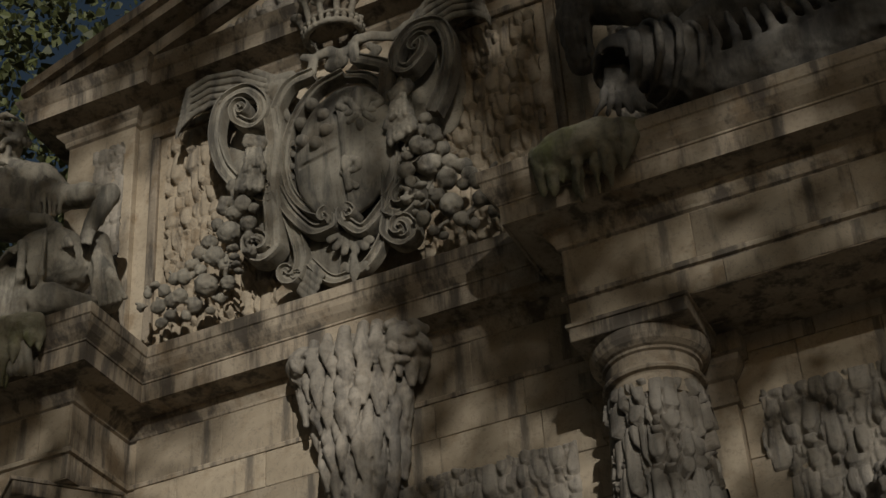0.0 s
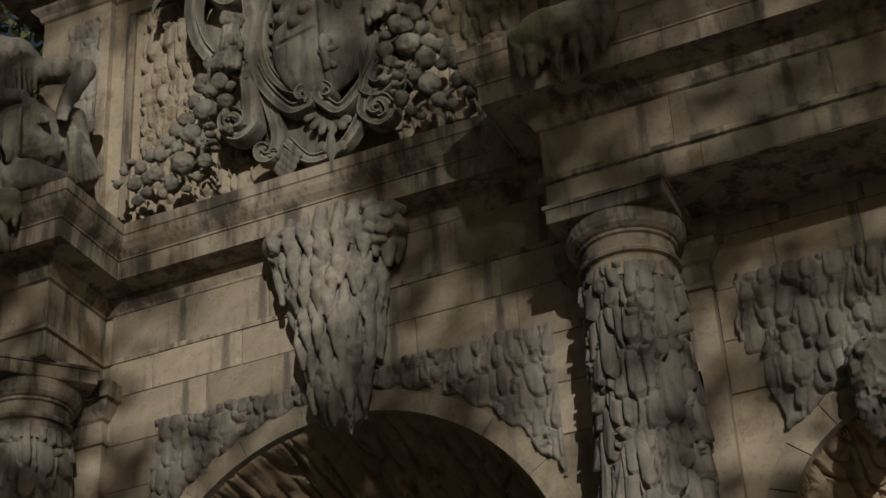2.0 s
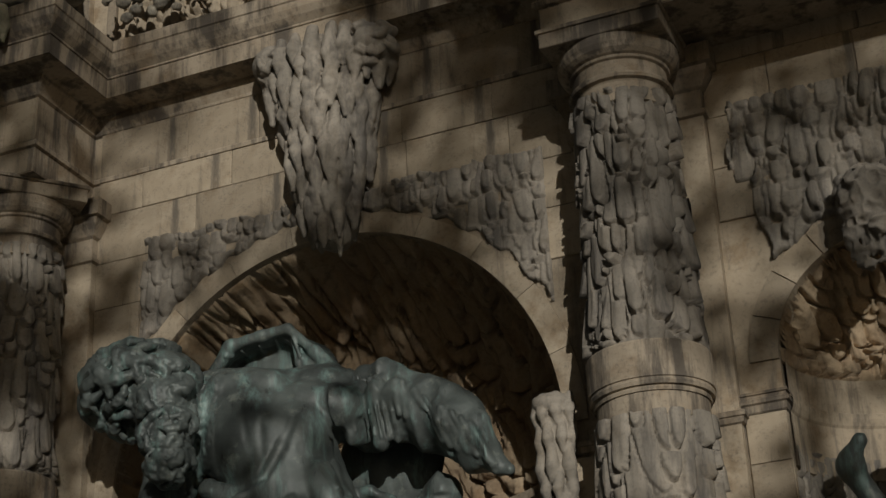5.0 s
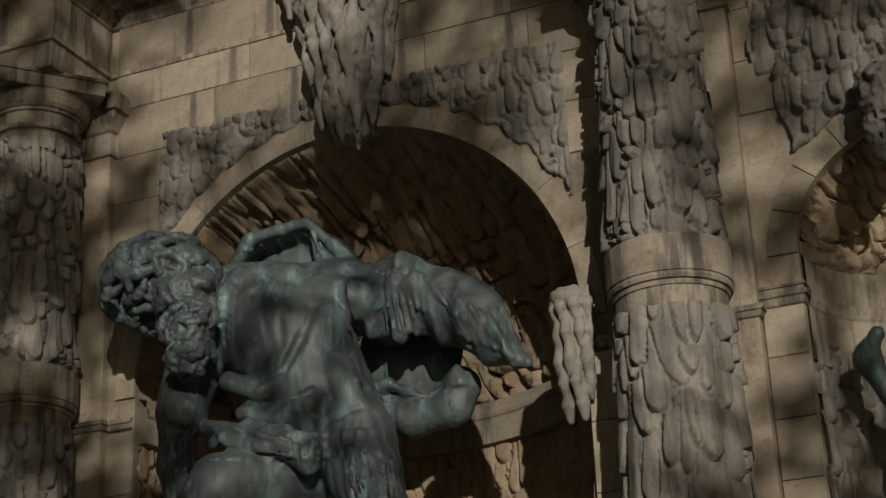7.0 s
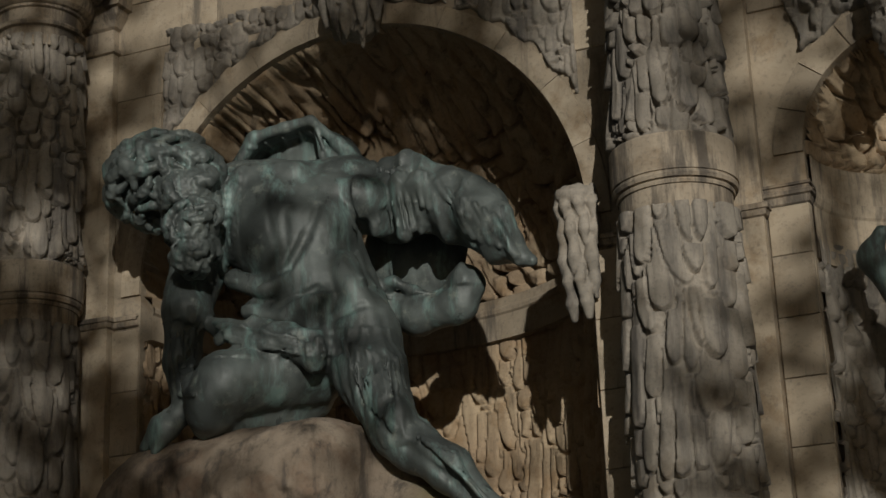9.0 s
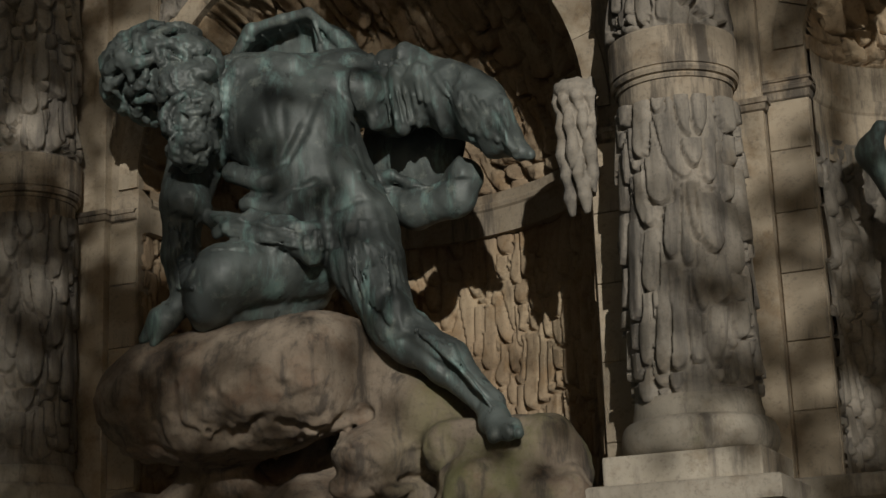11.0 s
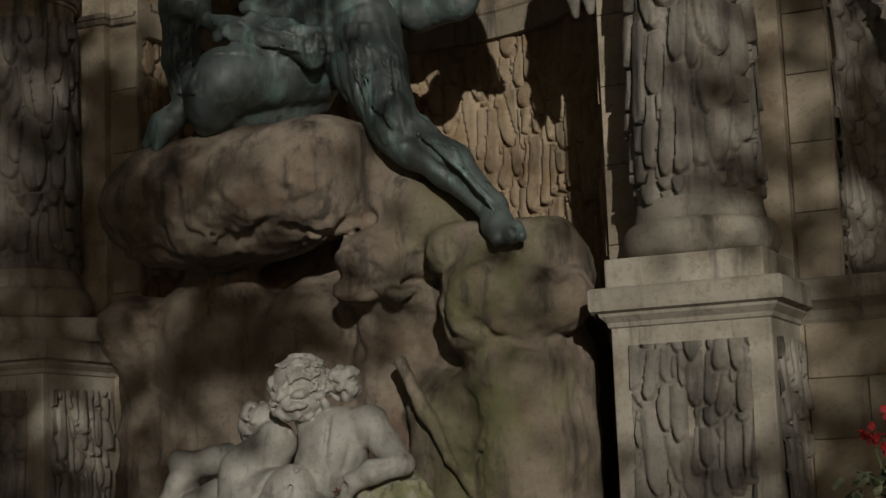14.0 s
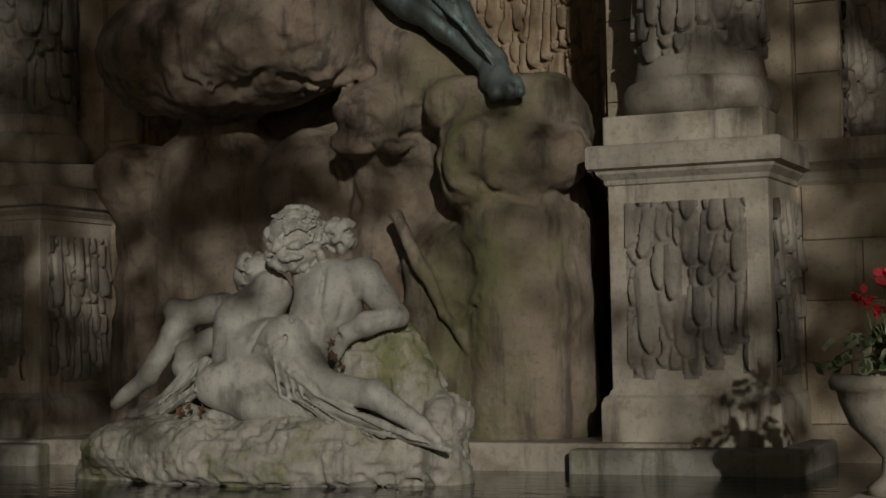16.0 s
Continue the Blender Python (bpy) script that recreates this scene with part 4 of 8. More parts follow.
g.limb((-5.03, 10.22, 4.12), (-4.91, 10.20, 3.82), 0.011, 0.011, soft=0.012)
g.limb((-5.08, 10.26, 4.35), (-4.98, 10.21, 4.08), 0.011, 0.011, soft=0.012)
g.limb((-4.98, 10.21, 4.08), (-4.87, 10.18, 3.78), 0.011, 0.011, soft=0.012)
g.limb((-5.02, 10.25, 4.31), (-4.93, 10.20, 4.05), 0.011, 0.011, soft=0.012)
g.limb((-4.93, 10.20, 4.05), (-4.82, 10.16, 3.74), 0.011, 0.011, soft=0.012)
g.limb((-4.97, 10.25, 4.29), (-4.89, 10.20, 4.01), 0.011, 0.011, soft=0.012)
g.limb((-4.89, 10.20, 4.01), (-4.77, 10.14, 3.70), 0.011, 0.011, soft=0.012)
g.limb((-4.92, 10.27, 4.26), (-4.84, 10.20, 3.97), 0.011, 0.011, soft=0.012)
g.limb((-4.84, 10.20, 3.97), (-4.73, 10.13, 3.67), 0.011, 0.011, soft=0.012)
g.limb((-4.88, 10.28, 4.23), (-4.79, 10.20, 3.94), 0.011, 0.011, soft=0.012)
g.limb((-4.79, 10.20, 3.94), (-4.70, 10.14, 3.63), 0.011, 0.011, soft=0.012)
g.limb((-4.83, 10.29, 4.21), (-4.75, 10.20, 3.90), 0.011, 0.011, soft=0.012)
g.limb((-4.75, 10.20, 3.90), (-4.67, 10.15, 3.60), 0.011, 0.011, soft=0.012)
g.limb((-4.78, 10.30, 4.18), (-4.69, 10.17, 3.86), 0.011, 0.011, soft=0.012)
g.limb((-4.69, 10.17, 3.86), (-4.63, 10.15, 3.57), 0.011, 0.011, soft=0.012)
g.limb((-6.61, 10.11, 4.65), (-6.55, 10.06, 4.38), 0.012, 0.012, soft=0.012)
g.limb((-6.55, 10.06, 4.38), (-6.50, 10.06, 4.10), 0.012, 0.012, soft=0.012)
g.limb((-6.57, 10.11, 4.64), (-6.52, 10.05, 4.37), 0.012, 0.012, soft=0.012)
g.limb((-6.52, 10.05, 4.37), (-6.47, 10.06, 4.09), 0.012, 0.012, soft=0.012)
g.limb((-6.54, 10.11, 4.64), (-6.49, 10.05, 4.36), 0.012, 0.012, soft=0.012)
g.limb((-6.49, 10.05, 4.36), (-6.30, 9.82, 4.02), 0.011, 0.011, soft=0.012)
g.limb((-6.50, 10.12, 4.64), (-6.45, 10.05, 4.36), 0.012, 0.012, soft=0.012)
g.limb((-6.45, 10.05, 4.36), (-6.26, 9.80, 4.01), 0.011, 0.011, soft=0.012)
g.limb((-6.47, 10.12, 4.63), (-6.42, 10.05, 4.36), 0.012, 0.012, soft=0.012)
g.limb((-6.42, 10.05, 4.36), (-6.23, 9.79, 4.01), 0.011, 0.011, soft=0.012)
g.limb((-6.44, 10.13, 4.63), (-6.40, 10.06, 4.35), 0.012, 0.012, soft=0.012)
g.limb((-6.40, 10.06, 4.35), (-6.20, 9.78, 4.00), 0.011, 0.011, soft=0.012)
g.limb((-4.51, 10.14, 3.54), (-4.27, 10.08, 3.33), 0.011, 0.011, soft=0.012)
g.limb((-4.27, 10.08, 3.33), (-4.04, 10.08, 3.08), 0.011, 0.011, soft=0.012)
g.limb((-4.44, 10.12, 3.50), (-4.22, 10.07, 3.28), 0.011, 0.011, soft=0.012)
g.limb((-4.22, 10.07, 3.28), (-4.02, 10.08, 3.05), 0.010, 0.010, soft=0.012)
g.limb((-4.38, 10.11, 3.46), (-4.18, 10.07, 3.24), 0.011, 0.011, soft=0.012)
g.limb((-4.18, 10.07, 3.24), (-3.99, 10.09, 3.02), 0.010, 0.010, soft=0.012)
g.limb((-4.32, 10.10, 3.43), (-4.14, 10.06, 3.19), 0.011, 0.011, soft=0.012)
g.limb((-4.14, 10.06, 3.19), (-3.97, 10.09, 2.98), 0.010, 0.010, soft=0.012)
g.limb((-4.26, 10.10, 3.40), (-4.09, 10.06, 3.15), 0.011, 0.011, soft=0.012)
g.limb((-4.09, 10.06, 3.15), (-3.95, 10.09, 2.95), 0.010, 0.010, soft=0.012)
g.limb((-4.21, 10.10, 3.37), (-4.05, 10.07, 3.10), 0.011, 0.011, soft=0.012)
g.limb((-4.05, 10.07, 3.10), (-3.90, 10.04, 2.90), 0.010, 0.010, soft=0.012)
g.limb((-5.11, 10.83, 5.98), (-5.09, 10.72, 5.73), 0.023, 0.023, soft=0.01)
g.limb((-5.09, 10.72, 5.73), (-5.07, 10.77, 5.48), 0.023, 0.023, soft=0.01)
g.limb((-5.05, 10.82, 5.96), (-5.02, 10.72, 5.70), 0.023, 0.023, soft=0.01)
g.limb((-5.02, 10.72, 5.70), (-5.00, 10.78, 5.45), 0.023, 0.023, soft=0.01)
g.limb((-4.97, 10.79, 5.92), (-4.94, 10.70, 5.66), 0.023, 0.023, soft=0.01)
g.limb((-4.94, 10.70, 5.66), (-4.90, 10.73, 5.41), 0.023, 0.023, soft=0.01)
g.limb((-4.92, 10.82, 5.91), (-4.87, 10.70, 5.63), 0.023, 0.023, soft=0.01)
g.limb((-4.87, 10.70, 5.63), (-4.84, 10.74, 5.38), 0.023, 0.023, soft=0.01)
g.limb((-4.84, 10.77, 5.87), (-4.80, 10.71, 5.60), 0.023, 0.023, soft=0.01)
g.limb((-4.80, 10.71, 5.60), (-4.79, 10.79, 5.38), 0.023, 0.023, soft=0.01)
g.limb((-4.76, 10.73, 5.83), (-4.73, 10.71, 5.57), 0.023, 0.023, soft=0.01)
g.limb((-4.73, 10.71, 5.57), (-4.73, 10.82, 5.36), 0.023, 0.023, soft=0.01)
g.limb((-4.69, 10.70, 5.80), (-4.66, 10.70, 5.53), 0.023, 0.023, soft=0.01)
g.limb((-4.63, 10.71, 5.78), (-4.59, 10.70, 5.50), 0.023, 0.023, soft=0.01)
g.limb((-4.52, 10.70, 5.69), (-4.38, 10.64, 5.46), 0.023, 0.023, soft=0.01)
g.limb((-4.38, 10.64, 5.46), (-4.28, 10.67, 5.24), 0.022, 0.022, soft=0.01)
g.limb((-4.43, 10.68, 5.63), (-4.30, 10.62, 5.39), 0.022, 0.022, soft=0.01)
g.limb((-4.30, 10.62, 5.39), (-4.21, 10.67, 5.19), 0.022, 0.022, soft=0.01)
g.limb((-4.35, 10.66, 5.56), (-4.23, 10.62, 5.34), 0.022, 0.022, soft=0.01)
g.limb((-4.23, 10.62, 5.34), (-4.14, 10.67, 5.15), 0.022, 0.022, soft=0.01)
g.limb((-4.26, 10.63, 5.49), (-4.17, 10.63, 5.29), 0.022, 0.022, soft=0.01)
g.limb((-4.17, 10.63, 5.29), (-4.06, 10.66, 5.10), 0.022, 0.022, soft=0.01)
g.limb((-4.18, 10.62, 5.44), (-4.10, 10.64, 5.24), 0.022, 0.022, soft=0.01)
g.limb((-4.10, 10.64, 5.24), (-4.00, 10.66, 5.06), 0.022, 0.022, soft=0.01)
g.limb((-4.11, 10.63, 5.38), (-4.03, 10.64, 5.19), 0.022, 0.022, soft=0.01)
g.limb((-4.03, 10.64, 5.19), (-3.93, 10.68, 5.02), 0.022, 0.022, soft=0.01)
g.limb((-4.04, 10.64, 5.33), (-3.97, 10.65, 5.14), 0.022, 0.022, soft=0.01)
g.limb((-3.97, 10.65, 5.14), (-3.87, 10.69, 4.98), 0.022, 0.022, soft=0.01)
g.limb((-6.28, 10.20, 4.68), (-5.95, 10.09, 4.57), 0.016, 0.016, soft=0.008)
g.limb((-5.95, 10.09, 4.57), (-5.64, 10.06, 4.46), 0.016, 0.016, soft=0.008)
g.limb((-5.64, 10.06, 4.46), (-5.39, 10.12, 4.40), 0.016, 0.016, soft=0.008)
g.limb((-6.22, 10.17, 4.63), (-5.90, 10.09, 4.52), 0.016, 0.016, soft=0.008)
g.limb((-5.90, 10.09, 4.52), (-5.60, 10.08, 4.42), 0.016, 0.016, soft=0.008)
g.limb((-5.60, 10.08, 4.42), (-5.38, 10.12, 4.37), 0.016, 0.016, soft=0.008)
g.limb((-6.14, 10.11, 4.57), (-5.84, 10.08, 4.47), 0.016, 0.016, soft=0.008)
g.limb((-5.84, 10.08, 4.47), (-5.57, 10.09, 4.39), 0.016, 0.016, soft=0.008)
g.limb((-5.57, 10.09, 4.39), (-5.37, 10.13, 4.33), 0.016, 0.016, soft=0.008)
g.limb((-6.10, 10.10, 4.52), (-5.79, 10.07, 4.42), 0.016, 0.016, soft=0.008)
g.limb((-5.79, 10.07, 4.42), (-5.54, 10.10, 4.35), 0.016, 0.016, soft=0.008)
g.limb((-5.54, 10.10, 4.35), (-5.35, 10.15, 4.30), 0.016, 0.016, soft=0.008)
g.limb((-6.06, 10.10, 4.48), (-5.74, 10.07, 4.37), 0.016, 0.016, soft=0.008)
g.limb((-5.74, 10.07, 4.37), (-5.51, 10.11, 4.31), 0.016, 0.016, soft=0.008)
g.limb((-5.51, 10.11, 4.31), (-5.35, 10.17, 4.27), 0.016, 0.016, soft=0.008)
g.limb((-5.41, 10.11, 4.40), (-5.40, 10.12, 4.27), 0.019, 0.019, soft=0.008)
g.limb((-5.40, 10.12, 4.27), (-5.41, 10.20, 4.18), 0.019, 0.019, soft=0.008)
g.limb((-5.38, 10.12, 4.40), (-5.37, 10.14, 4.27), 0.019, 0.019, soft=0.008)
g.limb((-5.37, 10.14, 4.27), (-5.38, 10.22, 4.18), 0.019, 0.019, soft=0.008)
g.limb((-5.35, 10.15, 4.41), (-5.34, 10.17, 4.28), 0.019, 0.019, soft=0.008)
g.limb((-5.34, 10.17, 4.28), (-5.37, 10.25, 4.19), 0.019, 0.019, soft=0.008)
g.limb((-5.33, 10.20, 4.41), (-5.32, 10.22, 4.28), 0.019, 0.019, soft=0.008)
g.limb((-5.32, 10.22, 4.28), (-5.41, 10.39, 4.22), 0.019, 0.019, soft=0.008)
g.limb((-6.39, 10.94, 6.45), (-6.35, 10.99, 6.46), 0.017, 0.017, soft=0.01)
g.limb((-6.27, 11.02, 6.50), (-6.29, 11.17, 6.51), 0.017, 0.017, soft=0.01)
g.limb((-6.10, 11.02, 6.52), (-6.16, 11.24, 6.51), 0.017, 0.017, soft=0.01)
g.limb((-5.94, 11.03, 6.55), (-6.02, 11.30, 6.50), 0.017, 0.017, soft=0.01)
g.limb((-5.73, 10.94, 6.49), (-5.67, 10.95, 6.31), 0.017, 0.017, soft=0.01)
g.limb((-6.79, 10.01, 3.71), (-6.68, 10.00, 3.80), 0.012, 0.012, soft=0.011, cut=True)
g.limb((-6.76, 10.05, 3.70), (-6.63, 10.01, 3.79), 0.012, 0.012, soft=0.011, cut=True)
g.limb((-3.84, 9.93, 2.71), (-3.83, 9.93, 2.66), 0.011, 0.011, soft=0.011, cut=True)
g.limb((-3.78, 9.93, 2.71), (-3.77, 9.94, 2.66), 0.011, 0.011, soft=0.011, cut=True)
g.limb((-3.73, 9.94, 2.73), (-3.71, 9.94, 2.67), 0.011, 0.011, soft=0.011, cut=True)
# chest, belly folds and the hollow under the arm
g.lump((-5.95, 10.44, 5.56), (0.30, 0.17, 0.38), soft=0.05)
g.limb((-6.13, 10.50, 5.92), (-5.76, 10.60, 5.94), 0.17, 0.15, soft=0.06)
g.limb((-5.50, 10.66, 5.76), (-5.14, 10.75, 5.70), 0.19, 0.17, soft=0.05)
g.chain([(-6.18, 10.36, 5.06), (-5.87, 10.33, 4.93), (-5.61, 10.40, 4.98)], [0.085, 0.085, 0.085], soft=0.035)
g.chain([(-6.01, 10.38, 4.78), (-5.69, 10.36, 4.68), (-5.39, 10.42, 4.81)], [0.100, 0.100, 0.100], soft=0.035)
g.chain([(-5.77, 10.42, 5.06), (-5.55, 10.44, 5.20), (-5.49, 10.48, 5.39)], [0.080, 0.080, 0.080], soft=0.035)
g.chain([(-5.30, 10.50, 5.08), (-5.19, 10.46, 4.86), (-5.09, 10.46, 4.66)], [0.120, 0.120, 0.120], soft=0.035)
g.limb((-5.41, 10.36, 5.59), (-5.50, 10.31, 5.32), 0.040, 0.040, soft=0.035, cut=True)
g.limb((-5.50, 10.31, 5.32), (-5.64, 10.29, 5.08), 0.040, 0.040, soft=0.035, cut=True)
g.limb((-6.17, 10.26, 5.13), (-5.91, 10.26, 4.99), 0.030, 0.030, soft=0.035, cut=True)
g.limb((-5.91, 10.26, 4.99), (-5.65, 10.28, 5.06), 0.030, 0.030, soft=0.035, cut=True)
g.limb((-6.08, 10.28, 4.86), (-5.73, 10.26, 4.75), 0.026, 0.026, soft=0.035, cut=True)
g.limb((-5.73, 10.26, 4.75), (-5.41, 10.32, 4.87), 0.026, 0.026, soft=0.035, cut=True)
g.limb((-5.82, 10.24, 5.59), (-5.78, 10.24, 5.32), 0.016, 0.016, soft=0.035, cut=True)
g.limb((-5.68, 10.26, 5.59), (-5.65, 10.26, 5.26), 0.014, 0.014, soft=0.035, cut=True)
g.limb((-5.26, 10.30, 4.60), (-5.03, 10.34, 4.68), 0.024, 0.024, soft=0.035, cut=True)
g.limb((-5.03, 10.34, 4.68), (-4.91, 10.40, 4.69), 0.024, 0.024, soft=0.035, cut=True)
g.lump((-6.02, 11.30, 6.30), (0.52, 0.12, 0.34))
# thick curls of hair, then the hanging beard
locks(g, (-6.80, 10.25, 6.00), (0.43, 0.34, 0.335), 78, 0.046, 0.32, 301, (0.2, -1.0, -0.1), (0.5, 0.0, -0.6))
locks(g, (-6.50, 10.17, 5.78), (0.25, 0.26, 0.27), 20, 0.040, 0.26, 302, (0.5, -1.0, -0.1), (0.2, 0.0, -1.0))
locks(g, (-6.37, 10.05, 5.44), (0.19, 0.20, 0.21), 20, 0.038, 0.26, 303, (0.4, -1.0, 0.0), (0.15, 0.0, -1.0))
locks(g, (-6.33, 10.00, 5.22), (0.16, 0.17, 0.16), 18, 0.034, 0.22, 304, (0.4, -1.0, -0.3), (0.1, 0.0, -1.0))
g.roughen(0.008, 0.035, 3, lo=(-8.0, 9.5, 5.0), hi=(-6.12, 10.62, 6.7), ridge=True)
g.roughen(0.018, 0.14, 6, lo=(-6.45, 9.8, 4.30), hi=(-5.28, 10.42, 4.82), stretch=(0.7, 1, 1.2), ridge=True)
g.roughen(0.024, 0.20, 7, lo=(-5.22, 10.4, 4.90), hi=(-3.70, 11.2, 6.2), stretch=(1, 1, 0.4), ridge=True)
g.roughen(0.014, 0.055, 8, lo=(-5.3, 9.9, 3.5), hi=(-4.5, 10.7, 4.5), stretch=(1, 1, 0.16), ridge=True)
g.roughen(0.012, 0.05, 9, lo=(-6.8, 9.8, 4.0), hi=(-6.3, 10.4, 4.75), stretch=(1, 1, 0.16), ridge=True)
g.roughen(0.010, 0.20, 4).roughen(0.005, 0.05, 5, stretch=(1, 1, 0.35))
giant = place("giant_statue", g.mesh("giant_statue", BRONZE, 0.0145))
tagged(giant, "dark green bronze statue of a crouching giant on the rock", "statue")


# ---- reclining marble couple on their rough plinth ----
g = Carving(0.035)
g.lump((-4.78, 8.75, 1.70), (0.183, 0.190, 0.161))
g.lump((-4.76, 8.68, 1.54), (0.146, 0.120, 0.087), soft=0.02)
g.lump((-4.50, 8.80, 1.67), (0.095, 0.090, 0.087), soft=0.02)
g.limb((-4.78, 8.82, 1.54), (-4.69, 8.85, 1.37), 0.111, 0.155)
g.limb((-4.68, 8.82, 1.35), (-4.35, 8.82, 1.38), 0.147, 0.131)
g.lump((-4.57, 8.80, 1.27), (0.226, 0.200, 0.255))
g.limb((-4.59, 8.80, 1.22), (-4.72, 8.85, 0.93), 0.219, 0.228)
g.chain([(-4.33, 8.82, 1.40), (-4.20, 8.78, 1.26), (-4.06, 8.70, 1.15)], [0.123, 0.093, 0.078])
g.chain([(-4.04, 8.70, 1.13), (-4.21, 8.60, 1.09), (-4.35, 8.58, 1.03), (-4.43, 8.60, 0.91)], [0.071, 0.071, 0.060, 0.046])
g.lump((-5.14, 8.90, 1.47), (0.105, 0.120, 0.113))
g.lump((-5.22, 8.92, 1.43), (0.060, 0.100, 0.151))
g.chain([(-5.02, 8.82, 1.31), (-5.20, 8.80, 1.11), (-5.21, 8.78, 0.90)], [0.149, 0.205, 0.205])
g.lump((-5.06, 8.74, 1.24), (0.081, 0.100, 0.074), soft=0.06)
g.lump((-5.22, 8.76, 1.18), (0.074, 0.090, 0.067), soft=0.06)
g.chain([(-5.43, 8.90, 1.23), (-5.72, 8.90, 1.19), (-5.80, 8.85, 1.06), (-5.97, 8.82, 0.78), (-6.23, 8.80, 0.59)], [0.099, 0.092, 0.076, 0.069, 0.046])
g.chain([(-5.47, 8.85, 1.02), (-5.67, 8.85, 0.93), (-5.69, 8.85, 0.83)], [0.083, 0.084, 0.099])
g.limb((-5.81, 8.90, 1.22), (-5.76, 8.95, 1.02), 0.085, 0.077)
g.limb((-5.11, 8.75, 0.92), (-4.76, 8.58, 1.01), 0.214, 0.151)
g.chain([(-4.78, 8.58, 0.99), (-4.68, 8.58, 0.83), (-4.50, 8.55, 0.70), (-4.12, 8.50, 0.65), (-3.78, 8.45, 0.46), (-3.66, 8.42, 0.38)], [0.159, 0.151, 0.107, 0.091, 0.055, 0.037])
g.limb((-5.00, 8.70, 0.79), (-5.27, 8.55, 0.72), 0.176, 0.139)
g.chain([(-5.29, 8.55, 0.71), (-5.01, 8.50, 0.58), (-4.71, 8.55, 0.52)], [0.132, 0.094, 0.072])
g.chain([(-5.77, 8.75, 0.57), (-5.50, 8.68, 0.69), (-5.46, 8.72, 0.87)], [0.053, 0.045, 0.037], soft=0.02)
g.chain([(-5.60, 8.70, 0.55), (-5.31, 8.55, 0.52), (-4.85, 8.50, 0.49)], [0.052, 0.037, 0.029], soft=0.02)
g.chain([(-4.94, 8.60, 0.74), (-4.52, 8.50, 0.60), (-3.94, 8.42, 0.43)], [0.029, 0.025, 0.017], soft=0.012)
g.chain([(-4.91, 8.60, 0.72), (-4.48, 8.50, 0.58), (-3.89, 8.42, 0.41)], [0.029, 0.025, 0.017], soft=0.012)
g.chain([(-4.88, 8.60, 0.69), (-4.44, 8.50, 0.56), (-3.85, 8.42, 0.40)], [0.029, 0.025, 0.017], soft=0.012)
g.chain([(-4.86, 8.60, 0.67), (-4.40, 8.50, 0.54), (-3.80, 8.42, 0.39)], [0.029, 0.025, 0.017], soft=0.012)
g.chain([(-4.83, 8.60, 0.65), (-4.36, 8.50, 0.53), (-3.76, 8.42, 0.37)], [0.029, 0.025, 0.017], soft=0.012)
g.chain([(-4.80, 8.60, 0.63), (-4.32, 8.50, 0.51), (-3.71, 8.42, 0.36)], [0.029, 0.025, 0.017], soft=0.012)
g.chain([(-4.77, 8.60, 0.61), (-4.28, 8.50, 0.49), (-3.67, 8.42, 0.35)], [0.029, 0.025, 0.017], soft=0.012)
g.chain([(-4.74, 8.60, 0.59), (-4.25, 8.50, 0.47), (-3.62, 8.42, 0.33)], [0.029, 0.024, 0.017], soft=0.012)
g.chain([(-4.71, 8.60, 0.56), (-4.21, 8.50, 0.46), (-3.58, 8.42, 0.32)], [0.029, 0.024, 0.017], soft=0.012)
g.chain([(-5.26, 8.58, 0.81), (-5.09, 8.50, 0.69), (-4.88, 8.48, 0.53)], [0.029, 0.029, 0.021], soft=0.012)
g.chain([(-5.18, 8.58, 0.80), (-5.00, 8.50, 0.67), (-4.77, 8.48, 0.52)], [0.029, 0.029, 0.021], soft=0.012)
g.chain([(-5.10, 8.58, 0.79), (-4.91, 8.50, 0.66), (-4.66, 8.48, 0.51)], [0.029, 0.029, 0.021], soft=0.012)
g.chain([(-5.01, 8.58, 0.78), (-4.82, 8.50, 0.64), (-4.56, 8.48, 0.50)], [0.029, 0.029, 0.021], soft=0.012)
g.chain([(-5.52, 8.78, 0.87), (-5.63, 8.75, 0.68), (-5.78, 8.70, 0.55)], [0.026, 0.030, 0.034], soft=0.015)
g.chain([(-5.58, 8.78, 0.85), (-5.73, 8.75, 0.65), (-5.90, 8.70, 0.54)], [0.026, 0.030, 0.034], soft=0.015)
g.chain([(-5.64, 8.78, 0.82), (-5.83, 8.75, 0.62), (-6.03, 8.70, 0.52)], [0.026, 0.030, 0.034], soft=0.015)
g.limb((-4.78, 8.43, 0.88), (-4.76, 8.47, 0.65), 0.011, 0.011, soft=0.006)
g.limb((-4.76, 8.47, 0.65), (-4.51, 8.49, 0.49), 0.011, 0.011, soft=0.006)
g.limb((-4.51, 8.49, 0.49), (-4.18, 8.46, 0.40), 0.011, 0.011, soft=0.006)
g.limb((-4.72, 8.42, 0.85), (-4.71, 8.49, 0.65), 0.011, 0.011, soft=0.006)
g.limb((-4.71, 8.49, 0.65), (-4.43, 8.47, 0.49), 0.011, 0.011, soft=0.006)
g.limb((-4.43, 8.47, 0.49), (-4.09, 8.42, 0.40), 0.011, 0.011, soft=0.006)
g.limb((-4.67, 8.41, 0.83), (-4.66, 8.48, 0.64), 0.011, 0.011, soft=0.006)
g.limb((-4.66, 8.48, 0.64), (-4.36, 8.45, 0.48), 0.011, 0.011, soft=0.006)
g.limb((-4.36, 8.45, 0.48), (-4.00, 8.40, 0.40), 0.011, 0.011, soft=0.006)
g.limb((-4.63, 8.42, 0.80), (-4.60, 8.47, 0.64), 0.011, 0.011, soft=0.006)
